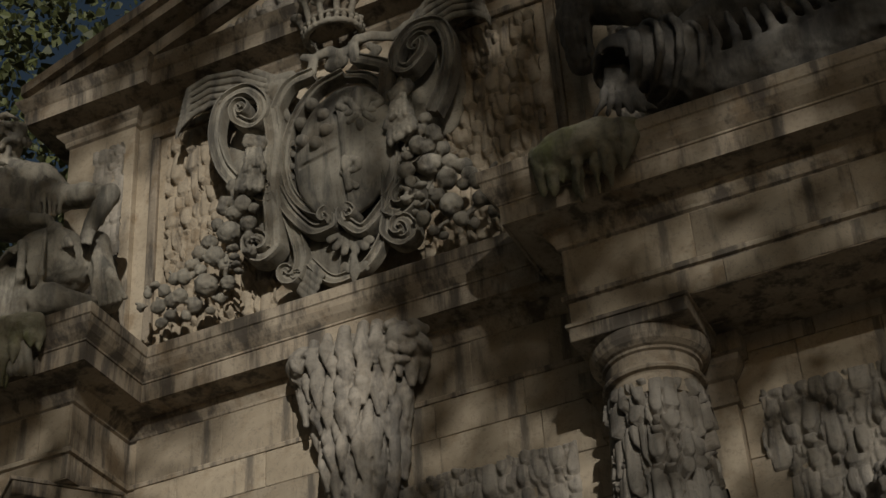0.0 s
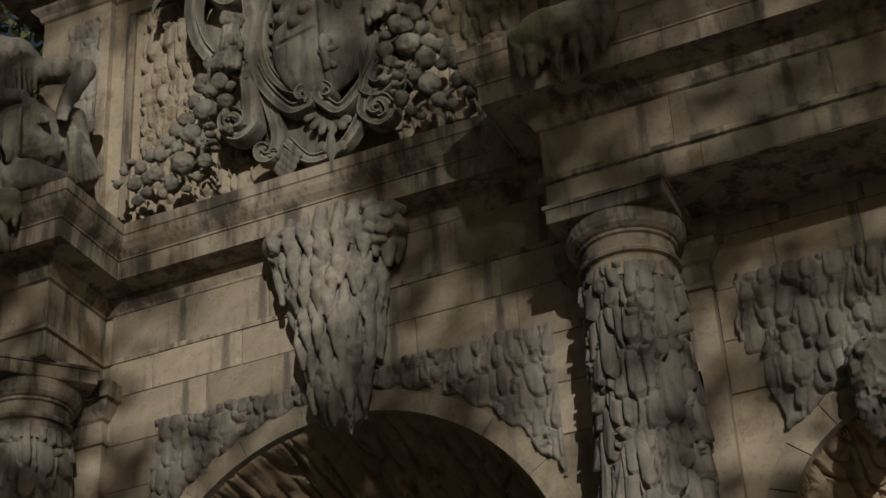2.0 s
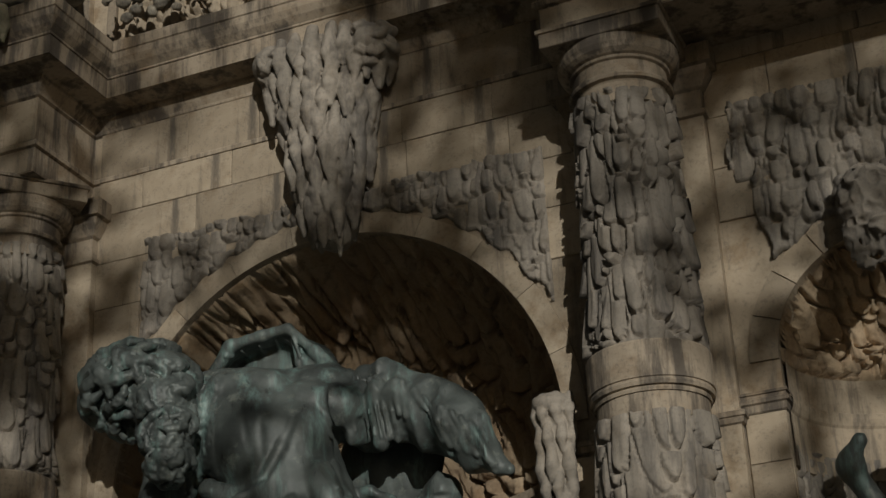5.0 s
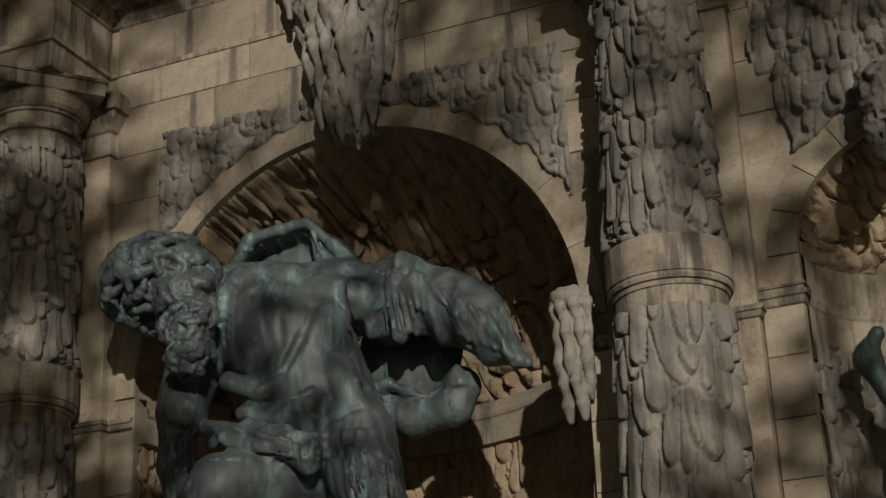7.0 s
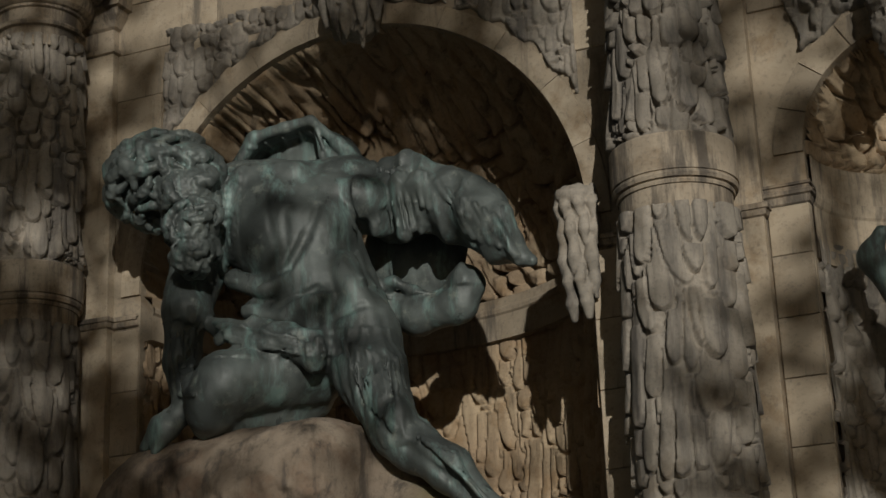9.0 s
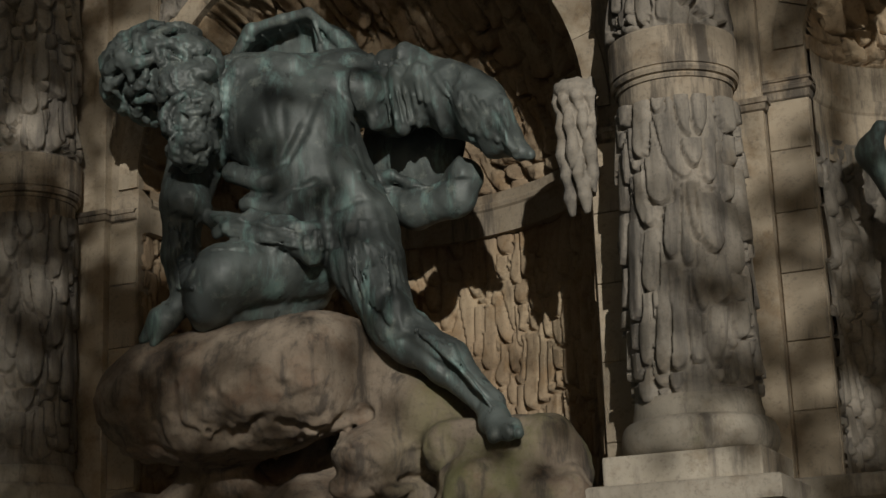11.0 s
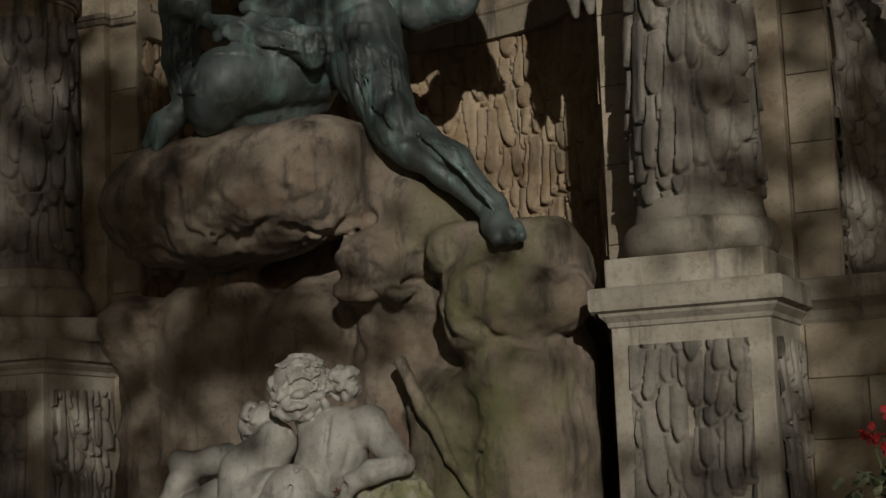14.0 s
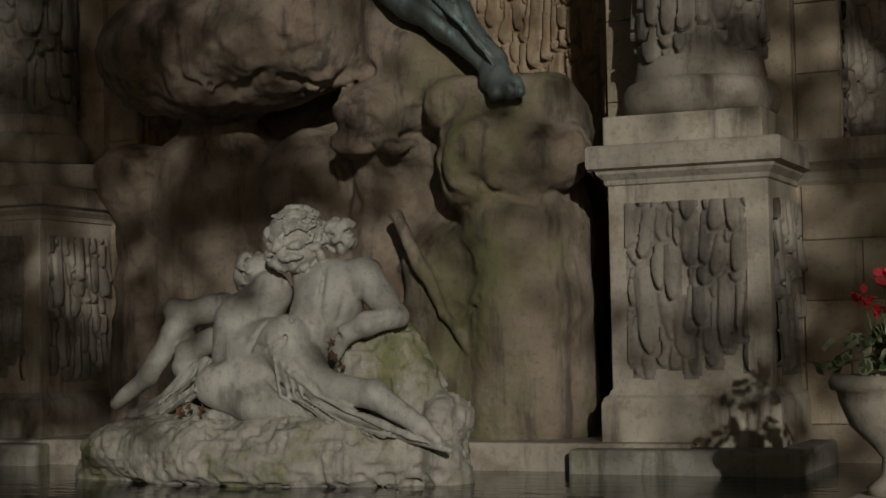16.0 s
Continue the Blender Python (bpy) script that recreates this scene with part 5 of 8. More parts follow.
g.limb((-4.60, 8.47, 0.64), (-4.29, 8.43, 0.48), 0.011, 0.011, soft=0.006)
g.limb((-4.29, 8.43, 0.48), (-3.92, 8.38, 0.40), 0.011, 0.011, soft=0.006)
g.limb((-5.41, 8.69, 0.88), (-5.36, 8.42, 0.69), 0.013, 0.013, soft=0.006)
g.limb((-5.36, 8.42, 0.69), (-5.73, 8.69, 0.54), 0.012, 0.012, soft=0.006)
g.limb((-5.44, 8.68, 0.85), (-5.57, 8.65, 0.66), 0.013, 0.013, soft=0.006)
g.limb((-5.57, 8.65, 0.66), (-5.79, 8.67, 0.53), 0.013, 0.013, soft=0.006)
g.limb((-5.35, 8.47, 0.82), (-5.66, 8.67, 0.64), 0.012, 0.012, soft=0.006)
g.limb((-5.66, 8.67, 0.64), (-5.87, 8.69, 0.52), 0.013, 0.013, soft=0.006)
g.limb((-5.59, 8.73, 0.75), (-5.80, 8.67, 0.60), 0.013, 0.013, soft=0.006)
g.limb((-5.80, 8.67, 0.60), (-6.01, 8.69, 0.50), 0.013, 0.013, soft=0.006)
g.limb((-4.69, 8.42, 0.81), (-4.49, 8.44, 0.65), 0.011, 0.011, soft=0.006)
g.limb((-4.49, 8.44, 0.65), (-4.16, 8.41, 0.51), 0.011, 0.011, soft=0.006)
g.limb((-4.16, 8.41, 0.51), (-3.80, 8.37, 0.39), 0.010, 0.010, soft=0.006)
g.limb((-4.65, 8.42, 0.79), (-4.43, 8.45, 0.63), 0.011, 0.011, soft=0.006)
g.limb((-4.43, 8.45, 0.63), (-4.08, 8.40, 0.49), 0.011, 0.011, soft=0.006)
g.limb((-4.08, 8.40, 0.49), (-3.77, 8.37, 0.38), 0.010, 0.010, soft=0.006)
g.limb((-4.60, 8.43, 0.77), (-4.37, 8.45, 0.61), 0.011, 0.011, soft=0.006)
g.limb((-4.37, 8.45, 0.61), (-4.00, 8.39, 0.47), 0.011, 0.011, soft=0.006)
g.limb((-4.00, 8.39, 0.47), (-3.74, 8.37, 0.37), 0.010, 0.010, soft=0.006)
g.limb((-4.56, 8.43, 0.75), (-4.31, 8.45, 0.59), 0.011, 0.011, soft=0.006)
g.limb((-4.31, 8.45, 0.59), (-3.92, 8.38, 0.45), 0.010, 0.010, soft=0.006)
g.limb((-3.92, 8.38, 0.45), (-3.71, 8.37, 0.37), 0.010, 0.010, soft=0.006)
g.limb((-4.51, 8.43, 0.73), (-4.24, 8.45, 0.57), 0.011, 0.011, soft=0.006)
g.limb((-4.24, 8.45, 0.57), (-3.84, 8.38, 0.43), 0.010, 0.010, soft=0.006)
g.limb((-3.84, 8.38, 0.43), (-3.68, 8.37, 0.36), 0.010, 0.010, soft=0.006)
g.limb((-4.53, 8.67, 1.47), (-4.53, 8.58, 1.22), 0.014, 0.014, soft=0.025, cut=True)
g.limb((-4.53, 8.58, 1.22), (-4.59, 8.58, 1.00), 0.014, 0.014, soft=0.025, cut=True)
g.limb((-4.39, 8.66, 1.25), (-4.44, 8.66, 1.11), 0.014, 0.014, soft=0.025, cut=True)
g.limb((-4.44, 8.66, 1.11), (-4.36, 8.51, 1.00), 0.014, 0.014, soft=0.025, cut=True)
g.limb((-4.28, 8.68, 1.34), (-4.37, 8.73, 1.14), 0.014, 0.014, soft=0.025, cut=True)
g.limb((-4.89, 8.78, 1.38), (-4.70, 8.54, 1.15), 0.015, 0.015, soft=0.025, cut=True)
g.limb((-4.70, 8.54, 1.15), (-4.71, 8.42, 0.97), 0.014, 0.014, soft=0.025, cut=True)
g.limb((-4.21, 8.52, 1.14), (-4.05, 8.60, 1.15), 0.014, 0.014, soft=0.025, cut=True)
g.limb((-5.06, 8.52, 1.01), (-4.84, 8.43, 0.94), 0.014, 0.014, soft=0.025, cut=True)
g.limb((-4.84, 8.43, 0.94), (-4.71, 8.42, 1.01), 0.014, 0.014, soft=0.025, cut=True)
g.limb((-4.88, 8.51, 1.12), (-5.00, 8.50, 0.94), 0.014, 0.014, soft=0.025, cut=True)
g.limb((-4.37, 8.53, 0.96), (-4.43, 8.56, 0.89), 0.014, 0.014, soft=0.025, cut=True)
g.limb((-4.64, 8.43, 0.86), (-4.48, 8.43, 0.69), 0.014, 0.014, soft=0.025, cut=True)
# hair: flat strands over the crown, heavy curls round its edge and at the nape
locks(g, (-4.78, 8.75, 1.69), (0.175, 0.18, 0.155), 70, 0.013, 0.12, 311, (0.0, -1.0, 0.6), (0.6, 0.0, -0.6))
locks(g, (-4.76, 8.70, 1.55), (0.16, 0.14, 0.085), 30, 0.026, 0.10, 312, (0.1, -1.0, -0.2), (0.2, 0.0, -1.0))
locks(g, (-4.50, 8.80, 1.67), (0.10, 0.09, 0.09), 30, 0.024, 0.08, 313, (0.3, -1.0, 0.0), (0.6, 0.0, -0.6))
locks(g, (-5.20, 8.90, 1.45), (0.09, 0.11, 0.13), 26, 0.020, 0.09, 314, (-0.4, -1.0, 0.2), (-0.3, 0.0, -1.0))
g.roughen(0.006, 0.09, 8)
couple = place("couple_statue", g.mesh("couple_statue", MARBLE, 0.0115))
tagged(couple, "pale weathered marble statue of a reclining couple", "statue")

b = Carving(0.08)
b.lump((-4.99, 8.75, 0.23), (1.230, 0.520, 0.257))
b.lump((-5.55, 8.75, 0.31), (0.749, 0.420, 0.232))
b.lump((-4.28, 8.80, 0.28), (0.610, 0.450, 0.223))
b.lump((-4.66, 8.75, 0.35), (0.798, 0.400, 0.200))
b.lump((-6.06, 8.85, 0.30), (0.385, 0.400, 0.192))
b.chain([(-6.35, 8.80, 0.07), (-4.91, 8.60, 0.07), (-3.77, 8.80, 0.11)], [0.174, 0.173, 0.158])
b.lump((-4.21, 8.92, 0.87), (0.261, 0.220, 0.225), soft=0.04)
b.lump((-4.31, 8.80, 0.78), (0.216, 0.200, 0.198), soft=0.04)
b.lump((-3.99, 8.88, 0.67), (0.143, 0.200, 0.215), soft=0.05)
b.lump((-3.81, 8.90, 0.49), (0.150, 0.250, 0.142))
b.chain([(-4.33, 8.70, 1.03), (-4.34, 8.68, 0.86), (-4.28, 8.65, 0.68)], [0.025, 0.025, 0.025], soft=0.01)
b.roughen(0.035, 0.18, 9).roughen(0.022, 0.06, 10, ridge=True).roughen(0.008, 0.03, 11)
plinth = place("statue_plinth", b.mesh("statue_plinth", BASE, 0.02))
tagged(plinth, "rough mossy stone plinth standing in the water", "plinth")


# ---- the grotto rock ----
r = Carving(0.20)
r.lump((-6.30, 10.60, 3.34), (0.989, 0.750, 0.472))
r.lump((-6.20, 10.50, 3.00), (0.664, 0.500, 0.221))
r.lump((-6.84, 10.45, 3.29), (0.497, 0.600, 0.429))
r.lump((-5.85, 10.25, 3.24), (0.476, 0.500, 0.368))
r.lump((-5.41, 10.35, 3.30), (0.344, 0.500, 0.430))
r.lump((-6.37, 10.20, 3.11), (0.306, 0.400, 0.328))
r.lump((-5.84, 10.70, 3.53), (0.896, 0.700, 0.313))
r.chain([(-5.25, 10.70, 3.38), (-4.64, 10.60, 2.99), (-4.28, 10.60, 2.70)], [0.351, 0.298, 0.209])
r.lump((-5.00, 10.55, 2.67), (0.320, 0.500, 0.235))
r.lump((-5.13, 10.50, 2.47), (0.170, 0.350, 0.094), soft=0.06)
r.lump((-4.80, 10.50, 2.40), (0.147, 0.350, 0.084), soft=0.06)
r.lump((-4.00, 10.55, 2.42), (0.494, 0.550, 0.391))
r.limb((-3.79, 10.70, 2.58), (-3.65, 10.70, 1.91), 0.228, 0.163)
r.lump((-3.79, 10.70, 2.50), (0.290, 0.500, 0.290))
r.lump((-3.89, 10.50, 1.75), (0.453, 0.500, 0.384))
r.lump((-4.14, 10.40, 2.09), (0.285, 0.400, 0.244), soft=0.1)
r.limb((-4.36, 10.35, 2.68), (-3.67, 10.40, 2.64), 0.247, 0.243, soft=0.1)
r.limb((-4.09, 10.20, 2.31), (-3.53, 10.30, 2.24), 0.321, 0.238, soft=0.12)
r.limb((-3.86, 10.45, 1.22), (-3.88, 10.55, 0.16), 0.426, 0.427)
r.limb((-3.62, 10.65, 1.58), (-3.63, 10.65, 0.20), 0.184, 0.163)
r.limb((-4.49, 10.60, 1.49), (-4.43, 10.60, 0.20), 0.377, 0.374)
r.limb((-5.09, 10.90, 2.17), (-5.12, 10.90, 0.30), 0.350, 0.347)
r.limb((-5.83, 11.00, 2.22), (-5.87, 11.00, 0.29), 0.495, 0.492)
r.limb((-6.70, 11.05, 2.27), (-6.73, 11.05, 0.29), 0.556, 0.553)
r.limb((-7.27, 11.00, 1.97), (-7.35, 11.00, 0.29), 0.375, 0.421)
r.lump((-7.49, 11.00, 2.36), (0.331, 0.500, 0.284))
r.chain([(-4.77, 10.27, 1.91), (-4.61, 10.21, 1.61), (-4.37, 10.20, 1.15), (-4.13, 10.22, 0.82)], [0.066, 0.072, 0.056, 0.036], soft=0.012)
r.limb((-5.30, 10.31, 2.89), (-5.11, 10.12, 2.77), 0.018, 0.018, soft=0.05, cut=True)
r.limb((-5.11, 10.12, 2.77), (-4.95, 10.07, 2.62), 0.017, 0.017, soft=0.05, cut=True)
r.limb((-4.95, 10.07, 2.62), (-4.87, 10.16, 2.56), 0.017, 0.017, soft=0.05, cut=True)
r.limb((-5.18, 10.17, 2.44), (-5.09, 10.33, 2.39), 0.017, 0.017, soft=0.05, cut=True)
r.limb((-5.09, 10.33, 2.39), (-4.84, 10.29, 2.33), 0.018, 0.018, soft=0.05, cut=True)
r.limb((-4.84, 10.29, 2.33), (-4.66, 10.42, 2.38), 0.017, 0.017, soft=0.05, cut=True)
r.limb((-5.10, 10.12, 2.58), (-4.99, 10.31, 2.44), 0.029, 0.029, soft=0.05, cut=True)
r.limb((-4.99, 10.31, 2.44), (-4.77, 10.45, 2.51), 0.029, 0.029, soft=0.05, cut=True)
r.limb((-6.48, 9.89, 3.48), (-6.37, 9.80, 3.15), 0.015, 0.015, soft=0.05, cut=True)
r.limb((-6.37, 9.80, 3.15), (-6.34, 9.90, 2.90), 0.015, 0.015, soft=0.05, cut=True)
r.limb((-6.32, 9.87, 2.94), (-6.00, 10.08, 2.89), 0.021, 0.021, soft=0.05, cut=True)
r.limb((-6.00, 10.08, 2.89), (-5.69, 9.96, 2.97), 0.021, 0.021, soft=0.05, cut=True)
r.limb((-5.60, 10.07, 2.95), (-5.35, 10.22, 2.89), 0.021, 0.021, soft=0.05, cut=True)
r.limb((-5.35, 10.22, 2.89), (-5.06, 10.41, 3.01), 0.021, 0.021, soft=0.05, cut=True)
r.limb((-4.29, 10.11, 2.73), (-4.30, 9.97, 2.39), 0.014, 0.014, soft=0.05, cut=True)
r.limb((-4.30, 9.97, 2.39), (-4.30, 10.06, 2.08), 0.014, 0.014, soft=0.05, cut=True)
r.limb((-4.06, 9.96, 2.09), (-3.93, 10.09, 2.01), 0.017, 0.017, soft=0.05, cut=True)
r.limb((-3.93, 10.09, 2.01), (-3.65, 10.13, 1.92), 0.017, 0.017, soft=0.05, cut=True)
r.limb((-4.34, 10.24, 1.20), (-3.91, 10.03, 1.20), 0.012, 0.012, soft=0.03, cut=True)
r.limb((-3.91, 10.03, 1.20), (-3.67, 10.07, 1.18), 0.012, 0.012, soft=0.03, cut=True)
r.limb((-3.67, 10.07, 1.18), (-3.50, 10.22, 1.19), 0.012, 0.012, soft=0.03, cut=True)
r.limb((-4.59, 10.24, 1.20), (-4.58, 10.24, 0.83), 0.012, 0.012, soft=0.03, cut=True)
r.limb((-4.58, 10.24, 0.83), (-4.61, 10.27, 0.34), 0.012, 0.012, soft=0.03, cut=True)
r.limb((-4.11, 10.11, 1.28), (-3.91, 10.03, 1.20), 0.014, 0.014, soft=0.03, cut=True)
r.limb((-3.91, 10.03, 1.20), (-3.77, 10.05, 1.06), 0.014, 0.014, soft=0.03, cut=True)
r.limb((-3.62, 10.13, 0.92), (-3.47, 10.31, 0.94), 0.016, 0.016, soft=0.03, cut=True)
r.limb((-3.47, 10.31, 0.94), (-3.44, 10.51, 0.95), 0.016, 0.016, soft=0.03, cut=True)
r.limb((-3.60, 10.14, 0.90), (-3.65, 10.14, 0.62), 0.016, 0.016, soft=0.03, cut=True)
r.limb((-3.65, 10.14, 0.62), (-3.61, 10.19, 0.35), 0.016, 0.016, soft=0.03, cut=True)
r.limb((-6.42, 10.57, 1.84), (-6.28, 10.69, 1.91), 0.016, 0.016, soft=0.03, cut=True)
r.limb((-6.28, 10.69, 1.91), (-5.98, 10.52, 1.84), 0.016, 0.016, soft=0.03, cut=True)
r.limb((-7.19, 10.63, 1.90), (-6.85, 10.51, 1.72), 0.023, 0.023, soft=0.03, cut=True)
r.limb((-6.85, 10.51, 1.72), (-6.52, 10.53, 1.76), 0.022, 0.022, soft=0.03, cut=True)
r.limb((-5.51, 10.69, 2.45), (-5.44, 10.69, 2.18), 0.017, 0.017, soft=0.03, cut=True)
r.lump((-5.3, 11.6, 1.6), (1.75, 0.75, 1.7)).lump((-4.5, 11.2, 2.1), (0.9, 0.6, 0.7))
r.roughen(0.06, 0.7, 12).roughen(0.022, 0.3, 13).roughen(0.010, 0.10, 15).roughen(0.006, 0.045, 16)
# pitted face of the overhang and broken edges beside it
r.roughen(0.022, 0.075, 17, lo=(-7.4, 9.4, 2.7), hi=(-5.2, 10.6, 3.3)).roughen(0.020, 0.11, 18, lo=(-5.4, 9.4, 1.9), hi=(-3.3, 10.8, 2.7))
r.roughen(0.016, 0.45, 19, lo=(-8.0, 9.4, 0.2), hi=(-4.4, 11.5, 2.5), stretch=(0.6, 1, 1.6), ridge=True)
rock = place("grotto_rock", r.mesh("grotto_rock", ROCK, 0.022, floor=0.2))
tagged(rock, "brown grotto rock with an overhang, green with algae", "rock")


# ---- hanging stone keystone over the arch ----
k = Carving(0.02)
k.lump((-5.28, 10.84, 9.05), (0.485, 0.300, 0.245))
k.lump((-5.77, 10.78, 9.07), (0.232, 0.260, 0.196))
k.lump((-4.78, 10.74, 8.98), (0.191, 0.280, 0.211))
k.lump((-5.28, 10.84, 8.71), (0.40, 0.280, 0.353))
k.lump((-5.28, 10.80, 8.24), (0.328, 0.280, 0.308))
k.lump((-5.29, 10.82, 7.91), (0.296, 0.260, 0.246))
k.lump((-5.28, 10.82, 7.58), (0.234, 0.260, 0.302))
k.lump((-5.28, 10.84, 7.34), (0.174, 0.220, 0.174))
# tiers of hanging tongues, wide at the head and narrowing to the tip
TIERS = [(9.20, 0.62, 0.42, 11), (9.02, 0.60, 0.46, 11), (8.80, 0.46, 0.44, 9), (8.62, 0.43, 0.42, 8), (8.42, 0.38, 0.44, 8), (8.24, 0.38, 0.44, 8), (8.02, 0.31, 0.42, 7),
         (7.84, 0.26, 0.36, 6), (7.70, 0.27, 0.40, 6), (7.52, 0.19, 0.36, 5), (7.38, 0.13, 0.26, 4)]
for tier, (z, half, long, count) in enumerate(TIERS):
    for n in range(count):
        a = radians(-86 + 172 * (n + (0.4 if tier % 2 else 0.0) + rng.uniform(-0.2, 0.2)) / (count - 0.6))
        out = 0.13 + 0.24 * min(1, half / 0.42)
        x, y = half * math.sin(a), 10.86 - out * math.cos(a)
        size, fall = half * 1.9 / count * rng.uniform(0.55, 0.85), long * rng.uniform(0.7, 1.3)
        tip = (-5.28 + x * 0.96, y + 0.01, z - fall)
        k.limb((-5.28 + x, y + 0.04, z), (-5.28 + x * 0.99, y - 0.012, z - fall * 0.55), size * 0.7, size, soft=0.002)
        k.limb((-5.28 + x * 0.99, y - 0.012, z - fall * 0.55), tip, size, size * 0.35, soft=0.002)
locks(k, (-4.78, 10.74, 8.98), (0.18, 0.26, 0.20), 20, 0.038, 0.18, 331, (0.2, -1.0, 0.1), (0.0, 0.0, -1.0))
locks(k, (-5.77, 10.78, 9.07), (0.22, 0.25, 0.19), 20, 0.038, 0.18, 332, (-0.2, -1.0, 0.1), (0.0, 0.0, -1.0))
k.roughen(0.010, 0.07, 16).roughen(0.005, 0.03, 17)
keystone = place("keystone", k.mesh("keystone", DRIP, 0.013))
tagged(keystone, "heavy stone keystone carved as clusters of hanging drops", "keystone", kind="structure")


# ---- stone icicles hanging over the cornice ----
def icicle_cluster(x, seed):
    """A mossy crust on the cornice's edge, with uneven hanging points."""
    rnd = np.random.default_rng(seed)
    k = Carving(0.03)
    k.lump((x, 9.60, 9.64), (0.46, 0.20, 0.13)).lump((x - 0.14, 9.52, 9.54), (0.32, 0.14, 0.17)).lump((x + 0.2, 9.54, 9.56), (0.22, 0.13, 0.14))
    for n in range(24):
        u = rnd.uniform(-1, 1)
        deep = 0.62 * (1 - 0.55 * abs(u + 0.2)) * rnd.uniform(0.45, 1.25)
        px, py, w = x + 0.42 * u, 9.47 + 0.12 * rnd.uniform(0, 1), rnd.uniform(0.032, 0.075)
        k.chain([(px, py + 0.04, 9.62), (px + 0.01, py, 9.58 - deep * 0.55), (px + rnd.uniform(-0.03, 0.03), py + 0.02, 9.58 - deep)], [w * 1.1, w, w * 0.25], soft=0.006)
    k.roughen(0.02, 0.10, seed).roughen(0.009, 0.035, seed + 10)
    icicles = place("stone_icicles", k.mesh("stone_icicles", MOSSY, 0.015))
    return tagged(icicles, "mossy stone icicles hanging over the cornice edge", "icicles", "stone icicles", kind="structure")


icicle_cluster(-2.56, 23)
icicle_cluster(-8.32, 24)

# ---- reclining river gods with urns on the entablature ----
def hoop(c, centre, axis, radius, thick, soft=0.01):
    """A ring round an axis."""
    axis = Vector(axis).normalized()
    u = axis.cross(Vector((0, 0, 1))).normalized()
    w = axis.cross(u)
    pts = [tuple(Vector(centre) + radius * (math.cos(i * math.tau / 16) * u + math.sin(i * math.tau / 16) * w)) for i in range(17)]
    return c.chain(pts, [thick] * 17, soft)


CRUST = stone("crusted_stone", (0.105, 0.096, 0.082), (0.19, 0.172, 0.145), (0.10, 0.085, 0.066), (0.04, 0.037, 0.033), soot_at=(0.42, 0.62), relief=0.5)
g = Carving(0.05)
g.lump((-9.06, 10.08, 12.52), (0.22, 0.21, 0.28))
g.lump((-8.84, 9.98, 11.84), (0.10, 0.14, 0.20), soft=0.03)
locks(g, (-9.06, 10.08, 12.52), (0.23, 0.22, 0.29), 40, 0.034, 0.26, 321, (0.4, -1.0, 0.2), (0.5, 0.0, -1.0))
locks(g, (-8.87, 9.98, 11.89), (0.10, 0.14, 0.22), 18, 0.03, 0.24, 322, (0.2, -1.0, 0.0), (0.1, 0.0, -1.0))
g.chain([(-9.03, 10.25, 12.06), (-8.66, 10.25, 11.92), (-8.35, 10.25, 11.65)], [0.300, 0.240, 0.150])
g.lump((-8.92, 10.20, 11.69), (0.42, 0.34, 0.36))
g.chain([(-8.58, 10.06, 11.94), (-8.51, 9.98, 11.57), (-8.47, 10.02, 11.25)], [0.022, 0.034, 0.024], soft=0.008)
g.chain([(-8.51, 10.06, 11.89), (-8.44, 9.98, 11.54), (-8.41, 10.02, 11.25)], [0.022, 0.034, 0.024], soft=0.008)
g.chain([(-8.44, 10.06, 11.83), (-8.37, 9.98, 11.52), (-8.36, 10.02, 11.25)], [0.022, 0.034, 0.024], soft=0.008)
g.chain([(-8.37, 10.06, 11.78), (-8.30, 9.98, 11.49), (-8.30, 10.02, 11.25)], [0.022, 0.034, 0.024], soft=0.008)
g.chain([(-8.31, 10.06, 11.72), (-8.23, 9.98, 11.46), (-8.25, 10.02, 11.25)], [0.022, 0.034, 0.024], soft=0.008)
g.chain([(-8.24, 10.06, 11.67), (-8.16, 9.98, 11.44), (-8.19, 10.02, 11.25)], [0.022, 0.034, 0.024], soft=0.008)
g.chain([(-8.28, 10.12, 11.54), (-7.94, 10.08, 11.42), (-7.62, 10.04, 11.28)], [0.130, 0.120, 0.105])
g.chain([(-7.60, 10.02, 11.24), (-7.66, 9.92, 10.94), (-7.71, 9.85, 10.67)], [0.105, 0.085, 0.060])
g.chain([(-7.72, 9.84, 10.72), (-7.70, 9.80, 10.57)], [0.026, 0.018], soft=0.006)
g.chain([(-7.68, 9.84, 10.71), (-7.67, 9.80, 10.56)], [0.026, 0.018], soft=0.006)
g.chain([(-7.65, 9.84, 10.70), (-7.64, 9.80, 10.55)], [0.026, 0.018], soft=0.006)
g.chain([(-7.62, 9.84, 10.69), (-7.61, 9.80, 10.54)], [0.026, 0.018], soft=0.006)
g.chain([(-9.07, 9.92, 11.45), (-8.49, 9.84, 11.17), (-8.14, 9.80, 10.99)], [0.120, 0.090, 0.070])
g.chain([(-8.14, 9.78, 10.98), (-7.96, 9.72, 10.69), (-7.90, 9.72, 10.53)], [0.034, 0.028, 0.018], soft=0.006)
g.chain([(-8.09, 9.78, 10.94), (-7.90, 9.72, 10.65), (-7.86, 9.72, 10.53)], [0.034, 0.028, 0.018], soft=0.006)
g.chain([(-8.04, 9.78, 10.90), (-7.84, 9.72, 10.60), (-7.81, 9.72, 10.52)], [0.034, 0.028, 0.018], soft=0.006)
g.chain([(-7.99, 9.78, 10.86), (-7.79, 9.72, 10.55), (-7.77, 9.72, 10.52)], [0.034, 0.028, 0.018], soft=0.006)
